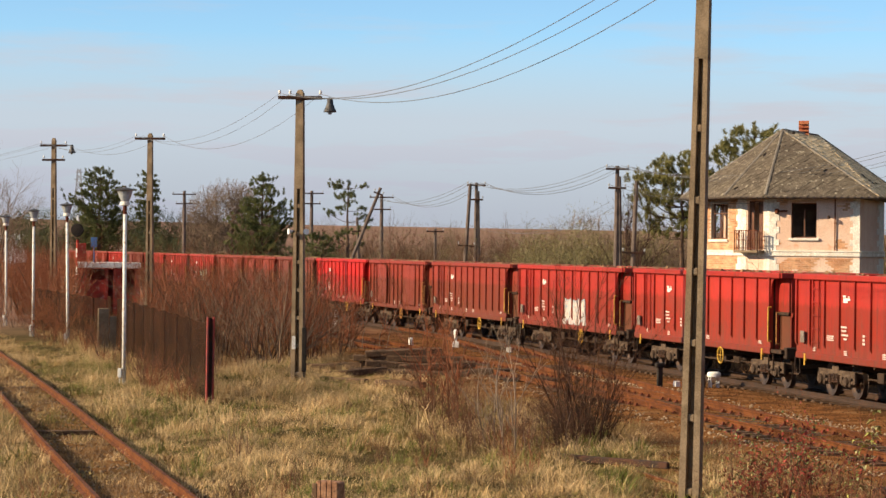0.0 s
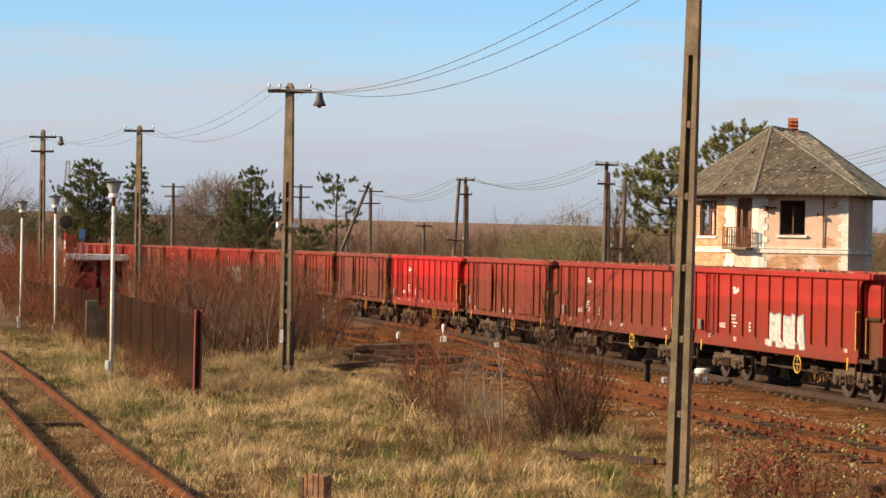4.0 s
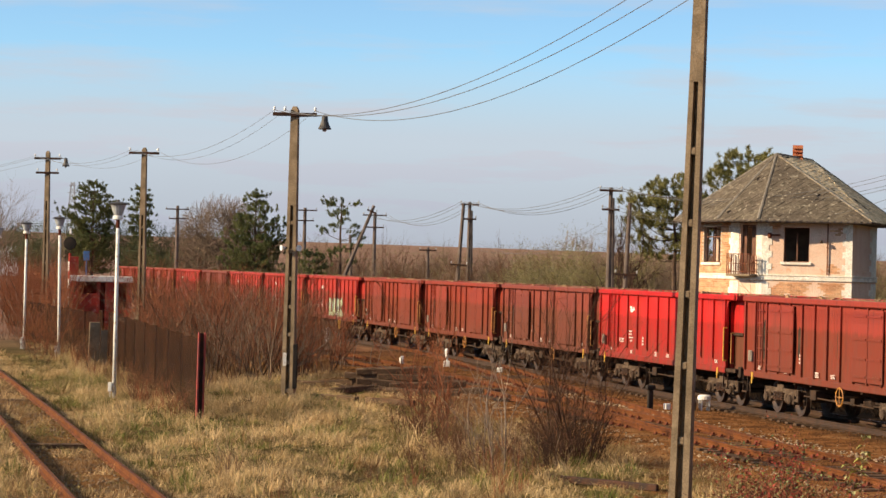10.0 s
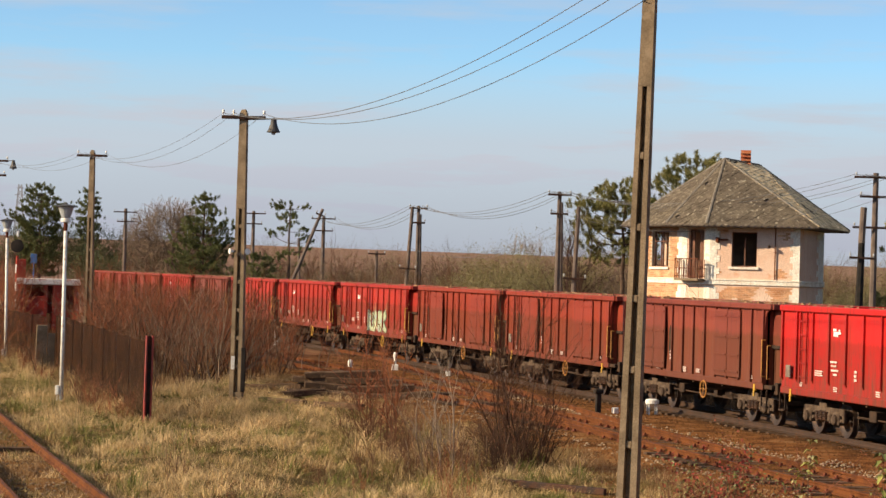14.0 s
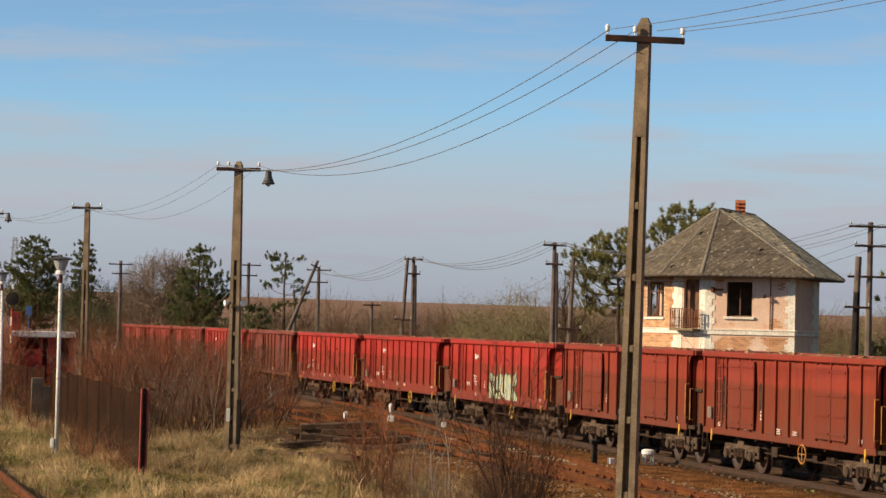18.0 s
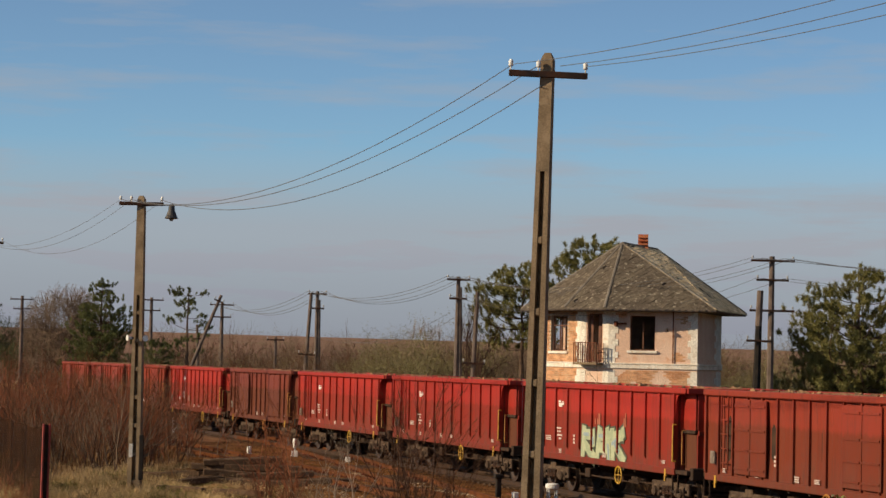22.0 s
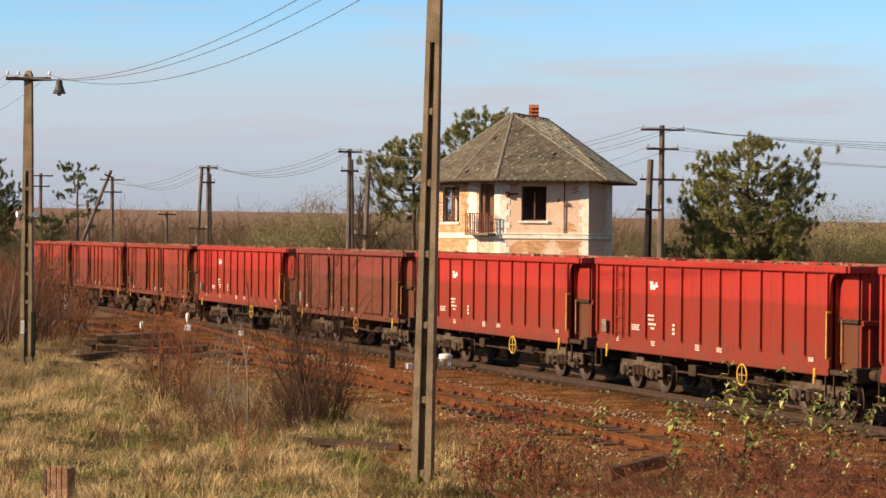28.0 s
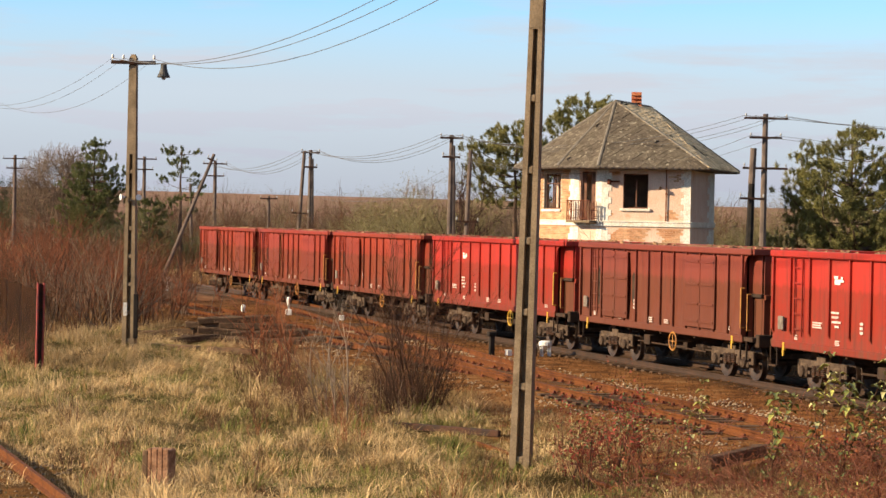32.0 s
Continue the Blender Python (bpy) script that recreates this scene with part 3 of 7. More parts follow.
def on_siding(u, off=0.0):
    """A place on the overgrown siding at u metres ahead."""
    ys = [p[1] for p in SIDING]
    x = float(np.interp(u, ys, [p[0] for p in SIDING]))
    dx = (float(np.interp(u + 2, ys, [p[0] for p in SIDING])) - float(np.interp(u - 2, ys, [p[0] for p in SIDING]))) / 4
    n = math.hypot(1, dx)
    return x + off / n, u - off * dx / n, math.atan2(-dx, 1)


# ground: one sheet to the horizon
def ground_height(x, y):
    r = np.hypot(x, y)
    hill = np.clip((r - 200) / 900, 0, 1) ** 1.15 * (14.5 - 0.0085 * np.clip(x, -600, 900))
    z = -0.27 + hill
    siding = np.abs(np.interp(y, [p[1] for p in SIDING], [p[0] for p in SIDING]) - x)
    rails = (np.interp(y, _Y, _X) - x) * math.cos(HEADING) - 1.42
    open_grass = np.clip((siding - 1.6) / 1.5, 0, 1) * np.clip((rails - 8.5) / 2, 0, 1) * (r < 120)
    hummock = np.sin(x * 2.0 + 1.7 * np.sin(y * 0.8)) * np.cos(y * 1.5 + 1.2 * np.sin(x * 0.7)) + 0.5 * np.sin(x * 3.7 + y * 1.3) * np.cos(y * 2.3 - x * 0.9)
    z = z + 0.085 * hummock * open_grass
    return z + 0.05 * np.sin(x * 0.9 + 1.3 * np.sin(y * 0.31)) * np.cos(y * 0.47) * (r < 250)


def build_ground():
    t = np.linspace(-1, 1, 230)
    xs = 30 * t + 2600 * np.sign(t) * np.abs(t) ** 5
    ys = np.concatenate([np.linspace(-300, 20, 12, endpoint=False), np.linspace(20, 130, 190, endpoint=False), np.geomspace(130, 4200, 70)])
    gx, gy = np.meshgrid(xs + 4.0, ys)
    gz = ground_height(gx, gy)
    x, y = gx.ravel(), gy.ravel()
    line = np.interp(y, _Y[(_Y > -400)], _X)
    d = (line - x) * math.cos(HEADING) - 1.42               # metres to the camera side of the train
    ballast = np.clip(np.minimum((d + 3.2) / 1.0, (11.6 - d) / 2.2), 0, 1)
    side = np.interp(y, [p[1] for p in SIDING], [p[0] for p in SIDING])
    ballast = np.maximum(ballast, np.clip((1.9 - np.abs(side - x)) / 0.8, 0, 1) * 0.75)
    ballast *= (y < 240)
    z = gz.ravel() + 0.09 * np.clip(np.minimum(d + 2.6, 7.2 - d), 0, 1) * (y < 240)
    nx, ny = len(xs), len(ys)
    i = np.arange((ny - 1) * (nx - 1))
    a = (i // (nx - 1)) * nx + i % (nx - 1)
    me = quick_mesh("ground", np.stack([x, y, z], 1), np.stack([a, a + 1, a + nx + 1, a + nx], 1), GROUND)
    # dark band runs past the far rail to paint the train's shade on the ground
    oil_and_shade = np.clip(np.minimum(0.55 - d, d + 7.0), 0, 1) * (y < 240)
    for key, values in (("ballast", ballast), ("oil_and_shade", oil_and_shade), ("faraway", np.clip((np.hypot(x, y) - 105) / 40, 0, 1))):
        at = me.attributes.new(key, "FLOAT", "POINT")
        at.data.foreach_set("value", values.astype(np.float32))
    me.polygons.foreach_set("use_smooth", [True] * len(me.polygons))
    ob = new("ground", me)
    tagged(ob, "rough dry ground of grass, rusty ballast and far fields", "ground", kind="structure")


build_ground()


# tracks
def rail_geo(place, start, end, off, step=2.0, top=0.0):
    """A flat-bottomed rail along a line."""
    g = Geo()
    profile = ((-0.036, 0), (0.036, 0), (0.036, -0.035), (0.012, -0.05), (0.012, -0.125), (0.07, -0.15), (0.07, -0.165), (-0.07, -0.165), (-0.07, -0.15), (-0.012, -0.125), (-0.012, -0.05), (-0.036, -0.035))
    n = max(2, int(abs(end - start) / step) + 1)
    v = []
    for k in range(n):
        u = start + (end - start) * k / (n - 1)
        for a, b in profile:
            o = off(u) if callable(off) else off
            x, y, _ = place(u, o + a)
            v.append((x, y, top + b))
    p = len(profile)
    f = [(k * p + j, k * p + (j + 1) % p, (k + 1) * p + (j + 1) % p, (k + 1) * p + j) for k in range(n - 1) for j in range(p)]
    f += [tuple(range(p)), tuple(range((n - 1) * p, n * p))[::-1]]
    return g.add(v, f)


SLEEPER = Geo().box(-0.12, 0.12, -1.25, 1.25, -0.15, 0.0, 0.015).mesh("sleeper", SLEEPER_WOOD)
CHAIR = Geo().box(-0.09, 0.09, -0.17, 0.17, 0.0, 0.02).box(-0.05, 0.05, -0.13, -0.08, 0.0, 0.07).box(-0.05, 0.05, 0.08, 0.13, 0.0, 0.07).mesh("rail_chair", RUSTY_IRON)


def build_track(name, label, place, lines, start, end, sleepers, width=1.0, z=0.0, skip=0.0, seed=1):
    rng = random.Random(seed)
    base = thing(name, pose(0, 0, 0), label, "railway track", kind="structure")
    for off in lines:
        part("rail", rail_geo(place, start, end, off, top=z), RAIL_DARK if name == "main_track" else RAIL_RUST, base)
    u, count = sleepers[0], 0
    while u < sleepers[1] and count < 300:
        if rng.random() >= skip:
            o = sleepers[2](u) if callable(sleepers[2]) else sleepers[2]
            x, y, turn = place(u, o)
            s = part("sleeper", SLEEPER, None, base, m=pose(x, y, z - 0.155 + rng.uniform(-0.01, 0.01), 0, 0, math.degrees(turn) + 90 + rng.uniform(-1.5, 1.5)) @ Matrix.Diagonal((1, width, 1, 1)))
            if u < 30 and name != "main_track":
                for g in (-0.7525, 0.7525):
                    x, y, turn = place(u, o + g)
                    part("rail_chair", CHAIR, None, base, m=pose(x, y, z - 0.15, 0, 0, math.degrees(turn) + 90))
            count += 1
        u += 0.62
    return base


G2 = 0.7525
build_track("main_track", "rusty rails on old sleepers under the goods train", on_track, (-G2, G2), -95, 250, (-62, 60, 0.0), seed=1)
build_track("second_track", "rusty rails on dark wooden sleepers beside the train", on_track, (6.0 - G2, 6.0 + G2), -95, 200, (-62, 45, 6.0), skip=0.2, seed=2)
build_track("turnout_track", "rusty turnout rails crossing between two tracks", on_track,
            (lambda s: branch_offset(s) - G2, lambda s: branch_offset(s) + G2), -46, 20, (-20, 2, lambda s: branch_offset(s)), z=-0.004, skip=0.3, seed=3)
build_track("third_track", "half buried rusty track among weeds", on_track, (11.3 - G2, 11.3 + G2), -80, 60, (-62, 10, 11.3), z=-0.21, skip=0.25, seed=4)
build_track("siding_track", "overgrown siding with rust-brown rails", on_siding, (-G2, G2), 31, 150, (34, 92, 0.0), z=-0.06, skip=0.97, seed=5)


# the train
WAGON_LONG, WAGON_SHORT = 13.45, 12.25        # body lengths of the two kinds
WHEEL_R = 0.46


def wheelset_geo():
    g = Geo().tube((0, -1.0, 0), (0, 1.0, 0), 0.075, n=10)
    for sgn in (-1, 1):
        y = 0.75 * sgn
        prof = [(0.10, -0.07), (0.12, -0.07), (0.30, -0.02), (0.38, -0.05), (0.46, -0.065), (0.465, 0.05), (0.49, 0.055), (0.49, 0.075), (0.40, 0.075), (0.30, 0.02), (0.12, 0.06)]
        g.lathe((0, y, 0), [(r, -h * sgn) for r, h in prof], 20, "y")
        for k in range(4):
            a = math.pi / 2 * k
            g.tube((0.24 * math.cos(a), y - 0.05, 0.24 * math.sin(a)), (0.24 * math.cos(a), y + 0.05, 0.24 * math.sin(a)), 0.05, n=6)
    return g


WHEELSET = wheelset_geo().mesh("wheelset", WHEEL_STEEL)


def bogie_frame_geo():
    g = Geo()
    for sgn in (-1, 1):
        y = 1.02 * sgn
        g.box(-1.25, 1.25, y - 0.05, y + 0.05, 0.56, 0.74, 0.02)
        g.box(-0.5, 0.5, y - 0.07, y + 0.07, 0.38, 0.60, 0.03)
        for x in (-1.25, 1.25):
            g.box(x - 0.06, x + 0.06, y - 0.05, y + 0.05, 0.40, 0.74, 0.02)
        for x in (-0.45, 0.45):
            g.box(x - 0.05, x + 0.05, y - 0.06, y + 0.06, 0.34, 0.72, 0.02)
    g.box(-0.22, 0.22, -1.1, 1.1, 0.62, 0.86, 0.03).box(-1.25, -1.13, -1.0, 1.0, 0.56, 0.70, 0.02).box(1.13, 1.25, -1.0, 1.0, 0.56, 0.70, 0.02)
    g.tube((0, 0, 0.8), (0, 0, 1.0), 0.3, n=12)
    return g


BOGIE_FRAME = bogie_frame_geo().mesh("bogie_frame", BOGIE_DUST)
AXLE_BOX = Geo().box(-0.17, 0.17, -0.10, 0.14, -0.14, 0.2, 0.04).lathe((0, -0.10, 0.0), [(0.14, 0), (0.13, -0.06), (0.08, -0.09)], 12, "y").box(-0.30, -0.18, -0.06, 0.06, -0.05, 0.03, 0.01).box(0.18, 0.30, -0.06, 0.06, -0.05, 0.03, 0.01).mesh("axle_box", BOGIE_DUST)


def spring_geo():
    g = Geo()
    for k in range(5):
        g.ring((0, 0, 0.03 + 0.045 * k), 0.075, 0.018, 10, "z", 5)
    return g


SPRING = spring_geo().mesh("spring", DARK_STEEL)
BRAKE_BLOCK = Geo().box(-0.05, 0.05, -0.06, 0.06, -0.16, 0.16, 0.02).box(-0.02, 0.02, -0.03, 0.03, 0.1, 0.42).mesh("brake_block", RUSTY_IRON)
BUFFER = Geo().lathe((0, 0, 0), [(0.12, 0), (0.12, 0.3), (0.085, 0.3), (0.085, 0.54), (0.23, 0.56), (0.235, 0.6), (0.2, 0.62)], 14, "x").mesh("buffer", WAGON_GRIME)


def build_wagon(length, ribs, doors, m):
    """A high-sided four-axle open wagon: x towards its leading end, the rail's top at 0."""
    hl, w, z0, z1 = length / 2, 1.42, 1.0, 3.24
    wagon = thing("open_wagon", m, "high-sided open goods wagon", "goods wagon", "wagons of the goods train")
    red = (0.4, 0.05, 0.04)
    for sgn in (-1, 1):
        y = w * sgn
        # side panels between the ribs, slightly dished; the leading end bay is set back behind a step
        g = Geo()
        n = ribs
        bay = 0.82 if not doors else 0.55
        side_len = length - bay
        end_x = hl - bay
        for k in range(n):
            xa, xb = -hl + side_len * k / n, -hl + side_len * (k + 1) / n
            dish = 0.018 if not doors else random.Random(k * 7 + int(sgn)).uniform(0.035, 0.11)
            cols = [(xa, 0), (xa + (xb - xa) * 0.25, dish * 0.8), (xa + (xb - xa) * 0.5, dish), (xa + (xb - xa) * 0.75, dish * 0.8), (xb, 0)]
            rows = [z0 + 0.13, z0 + 0.75, z0 + 1.4, z1 - 0.09]
            v = []
            for r, z in enumerate(rows):
                fz = (0.5, 1.0, 1.0, 0.4)[r]
                v += [(x, y - sgn * d * fz, z) for x, d in cols]
            g.add(v, [(r * 5 + c, r * 5 + c + 1, r * 5 + c + 6, r * 5 + c + 5) for r in range(3) for c in range(4)])
        part("side_wall", g.weld(), WAGON_PAINT, wagon, colour=red)
        part("wall_lining", Geo().box(-hl + 0.02, end_x, y - sgn * 0.14, y - sgn * 0.075, z0, z1 - 0.02), WAGON_GRIME, wagon)
        yr = y - 0.26 * sgn
        part("bay_panel", Geo().box(end_x - 0.1, hl - 0.02, yr - 0.02, yr + 0.02, z0 + 1.18, z1 - 0.05, 0.01), WAGON_PAINT, wagon, colour=red)
        part("bay_lower_panel", Geo().box(end_x - 0.1, hl - 0.05, yr - sgn * 0.06 - 0.02, yr - sgn * 0.06 + 0.02, z0, z0 + 1.12), WAGON_PAINT, wagon, "faded brown lower bay panel", colour=(0.17, 0.05, 0.035))
        part("bay_ledge", Geo().box(end_x - 0.02, hl, yr - 0.05, yr + 0.05, z0 + 1.10, z0 + 1.19, 0.01), WAGON_GRIME, wagon)
        part("bay_cheek", Geo().box(end_x - 0.03, end_x, min(y, yr), max(y, yr), z0, z1 - 0.05), WAGON_PAINT, wagon, colour=red)
        part("bay_gusset", Geo().add([(end_x, y, z1 - 0.08), (end_x + 0.34, y, z1 - 0.08), (end_x + 0.13, y, z1 - 0.17), (end_x + 0.04, y, z1 - 0.32), (end_x, y, z1 - 0.75),
                                      (end_x, y - 0.03 * sgn, z1 - 0.08), (end_x + 0.34, y - 0.03 * sgn, z1 - 0.08), (end_x + 0.13, y - 0.03 * sgn, z1 - 0.17), (end_x + 0.04, y - 0.03 * sgn, z1 - 0.32), (end_x, y - 0.03 * sgn, z1 - 0.75)],
                                     [(0, 1, 2, 3, 4), (5, 9, 8, 7, 6), (0, 5, 6, 1), (1, 6, 7, 2), (2, 7, 8, 3), (3, 8, 9, 4), (4, 9, 5, 0)]), WAGON_PAINT, wagon, colour=red)
        part("side_sill", Geo().box(-hl, hl - bay, y - 0.05 * sgn, y + 0.035 * sgn, z0 - 0.02, z0 + 0.16, 0.02), WAGON_PAINT, wagon, colour=red)
        part("top_rim", Geo().box(-hl - 0.02, hl + 0.02, y - 0.06 * sgn, y + 0.10 * sgn, z1 - 0.10, z1 + 0.06, 0.025), WAGON_PAINT, wagon, colour=red)
        for k in range(n + 1):
            x = -hl + side_len * k / n
            x = min(max(x, -hl + 0.05), end_x - 0.05)
            wide = 0.036 if 0 < k < n else 0.05
            zr = z0 + (0.42 if not doors else 0.2)
            if doors and k % 2 and 0 < k < n:
                wide *= 0.7
            gr = Geo().add([(x - wide, y, zr - 0.1), (x + wide, y, zr - 0.1), (x + wide, y + sgn * 0.058, zr), (x - wide, y + sgn * 0.058, zr),
                            (x - wide, y, z1 - 0.08), (x + wide, y, z1 - 0.08), (x + wide, y + sgn * 0.055, z1 - 0.08), (x - wide, y + sgn * 0.055, z1 - 0.08)],
                           [(0, 1, 2, 3), (3, 2, 6, 7), (0, 3, 7, 4), (1, 5, 6, 2), (4, 7, 6, 5)])
            part("rib", gr, WAGON_PAINT, wagon, colour=red)
        # ladder and marking plates
        lx = -hl + length * (1.15 / n)
        gl = Geo()
        for dx in (0.0, 0.42):
            gl.box(lx + dx - 0.02, lx + dx + 0.02, y + sgn * 0.02, y + sgn * 0.05, z0 + 0.3, z1 - 0.1)
        for k in range(5):
            gl.box(lx, lx + 0.42, y + sgn * 0.025, y + sgn * 0.05, z0 + 0.45 + 0.36 * k, z0 + 0.48 + 0.36 * k)
        part("ladder", gl, WAGON_PAINT, wagon, colour=red)
        for cx, cz, bw, bh, white in ((0.262, 2.60, 0.30, 0.06, 1), (0.268, 2.66, 0.46, 0.06, 1), (0.256, 2.735, 0.20, 0.06, 1), (0.278, 2.725, 0.10, 0.05, 1), (0.255, 1.93, 0.40, 0.05, 0), (0.255, 1.83, 0.34, 0.05, 0), (0.26, 1.72, 0.46, 0.05, 0), (0.262, 1.62, 0.22, 0.05, 0),
                                      (0.185, 1.62, 0.5, 0.16, 0), (0.265, 1.26, 0.24, 0.13, 0), (0.355, 1.66, 0.16, 0.3, 0), (0.455, 1.28, 0.26, 0.16, 0), (0.545, 1.28, 0.3, 0.12, 0), (0.88, 1.3, 0.26, 0.10, 0), (0.10, 1.28, 0.18, 0.12, 0)):
            x = -hl + length * cx
            gm = Geo()
            rows = 1 if white or bh < 0.1 else 3
            for k in range(rows):
                zz = cz - bh / 2 + bh * k / rows
                gm.box(x - bw / 2, x + bw / 2 * (1 if k != 1 else 0.8), y + sgn * 0.006, y + sgn * 0.010, zz, zz + bh / rows * (1 if rows == 1 else 0.62))
            part("marking", gm, MARKING_WHITE if white else MARKING, wagon)
        part("data_plate", Geo().box(-hl + 0.5, -hl + 0.78, y + 0.06 * sgn, y + 0.10 * sgn, 1.42, 1.74, 0.01).box(-hl + 0.54, -hl + 0.74, y + 0.10 * sgn, y + 0.106 * sgn, 1.55, 1.70), DATA_GREY, wagon, "dull grey data plate")
        # hand rails, hand wheel, steps
        for x in (end_x + 0.06, hl - 0.10):
            lo, hi, r = (1.35, 2.32, 0.021) if x < end_x + 0.1 else (1.30, 2.18, 0.017)
            gh = Geo().tube((x, y + 0.10 * sgn, lo), (x, y + 0.10 * sgn, hi), r, n=6).tube((x, y, lo), (x, y + 0.10 * sgn, lo), r, n=6).tube((x, y, hi), (x, y + 0.10 * sgn, hi), r, n=6)
            part("handrail", gh, YELLOW if x < end_x + 0.1 and not doors else YELLOW_OLD, wagon, "yellow handrail")
        for x in (end_x + 0.06, -hl + 0.12):
            gs = Geo().box(x - 0.2, x + 0.2, y - 0.05, y + 0.05, 0.52, 0.56).box(x - 0.2, x - 0.17, y - 0.02, y + 0.02, 0.54, 1.0).box(x + 0.17, x + 0.2, y - 0.02, y + 0.02, 0.54, 1.0)
            part("step", gs, WAGON_GRIME, wagon)
            part("lamp_hook", Geo().box(x - 0.62 * (1 if x > 0 else -1) - 0.05, x - 0.62 * (1 if x > 0 else -1) + 0.05, y, y + 0.06 * sgn, 0.93, 1.12, 0.01).tube((x - 0.62 * (1 if x > 0 else -1), y + 0.05 * sgn, 0.8), (x - 0.62 * (1 if x > 0 else -1), y + 0.05 * sgn, 0.95), 0.03, n=6), YELLOW, wagon, "yellow rope hook")
        hx = -hl + length * (0.645 if not doors else 0.60)
        gw = Geo().ring((hx, y + 0.08 * sgn, 0.78), 0.24, 0.022, 18, "y").tube((hx - 0.22, y + 0.08 * sgn, 0.78), (hx + 0.22, y + 0.08 * sgn, 0.78), 0.013, n=5).tube((hx, y + 0.08 * sgn, 0.56), (hx, y + 0.08 * sgn, 1.0), 0.013, n=5)
        part("brake_hand_wheel", gw, YELLOW if not doors else YELLOW_OLD, wagon, "yellow brake hand wheel")
        part("wheel_shaft", Geo().tube((hx, y - 0.5 * sgn, 0.78), (hx, y + 0.08 * sgn, 0.78), 0.03, n=6), WAGON_GRIME, wagon)
        if doors:
            for cx in (0.16, 0.66):
                xa, xb = -hl + length * cx, -hl + length * (cx + 0.155)
                xm = (xa + xb) / 2
                for p, q in ((xa, xm - 0.03), (xm + 0.03, xb)):
                    door = part("side_door", Geo().box(p, q, y + 0.01 * sgn, y + 0.06 * sgn, z0 + 0.22, z1 - 0.16, 0.015), WAGON_PAINT, wagon, colour=red)
                    for z in (z0 + 0.35, z0 + 0.8, z0 + 1.3, z1 - 0.35):
                        part("door_bar", Geo().box(p + 0.03, q - 0.03, y + 0.06 * sgn, y + 0.085 * sgn, z, z + 0.05), WAGON_PAINT, door, colour=red)
    for sgn in (-1, 1):
        x = hl * sgn
        g = Geo().box(x - 0.06, x, -w + 0.3, w - 0.3, z0, z1, 0.01)
        for yy in (-0.9, -0.45, 0, 0.45, 0.9):
            g.box(x - 0.01, x + 0.07 * sgn, yy - 0.05, yy + 0.05, z0, z1 - 0.1)
        g.box(x - 0.01, x + 0.09 * sgn, -w + 0.3, w - 0.3, z0 + 1.05, z0 + 1.17, 0.01)
        part("end_wall", g, WAGON_PAINT, wagon, colour=red)
        part("end_rim", Geo().box(x - 0.07, x + 0.07, -w - 0.03, w + 0.03, z1 - 0.10, z1 + 0.06, 0.02), WAGON_PAINT, wagon, colour=red)
        part("headstock", Geo().box(x - 0.1, x + 0.12 * sgn, -1.3, 1.3, 0.88, 1.2, 0.02), WAGON_GRIME, wagon)
        for yy in (-0.875, 0.875):
            part("buffer", BUFFER, None, wagon, m=pose(x + 0.08 * sgn, yy, 1.05, 0, 0, 0 if sgn > 0 else 180))
        part("coupling", Geo().box(x + 0.1 * sgn, x + 0.35 * sgn, -0.05, 0.05, 0.95, 1.06, 0.01).tube((x + 0.3 * sgn, 0, 1.0), (x + 0.5 * sgn, 0, 0.75), 0.03, n=6), WAGON_GRIME, wagon)
    gf = Geo().box(-hl + 0.02, hl - 0.02, -w + 0.02, w - 0.02, 1.02, 1.12).box(-hl, hl, -0.35, -0.2, 0.82, 1.02).box(-hl, hl, 0.2, 0.35, 0.82, 1.02)
    part("underframe", gf, WAGON_GRIME, wagon)
    # deep middle sill, cross-bearers and brake gear between the bogies
    part("centre_sill", Geo().add([(-hl + 3.1, yy, z) for yy in (-0.26, 0.26) for z in (0.95, 0.82)] + [(hl - 3.1, yy, z) for yy in (-0.26, 0.26) for z in (0.95, 0.82)]
                                  + [(xx, yy, 0.46) for xx in (-hl + 4.0, hl - 4.0) for yy in (-0.26, 0.26)],
                                  [(0, 1, 8, 10, 5, 4), (2, 6, 7, 11, 9, 3), (1, 3, 9, 8), (8, 9, 11, 10), (10, 11, 7, 5), (0, 2, 3, 1), (4, 5, 7, 6)]), WAGON_GRIME, wagon)
    for k in range(5):
        xx = (k - 2) * (length - 6.4) / 5
        for yy in (-1, 1):
            part("cross_bearer", Geo().add([(xx - 0.05, 0.26 * yy, 0.62), (xx + 0.05, 0.26 * yy, 0.62), (xx + 0.05, 1.36 * yy, 0.92), (xx - 0.05, 1.36 * yy, 0.92), (xx - 0.05, 0.26 * yy, 1.02), (xx + 0.05, 0.26 * yy, 1.02), (xx + 0.05, 1.36 * yy, 1.02), (xx - 0.05, 1.36 * yy, 1.02)],
                                           [(0, 1, 2, 3), (0, 4, 5, 1), (1, 5, 6, 2), (2, 6, 7, 3), (3, 7, 4, 0)]), WAGON_GRIME, wagon)
    part("brake_cylinder", Geo().lathe((1.4, -0.62, 0.66), [(0.0, -0.3), (0.17, -0.28), (0.17, 0.2), (0.06, 0.24), (0.05, 0.55)], 10, "x").tube((-2.2, -1.12, 0.62), (2.6, -1.12, 0.58), 0.022, n=5).box(-1.6, -1.2, -1.2, -0.9, 0.55, 0.82, 0.02), WAGON_GRIME, wagon)
    part("air_tank", Geo().lathe((-0.9, 0.55, 0.66), [(0.0, -0.45), (0.18, -0.4), (0.2, 0), (0.2, 0.4), (0.16, 0.47), (0.0, 0.5)], 12, "x"), WAGON_GRIME, wagon)
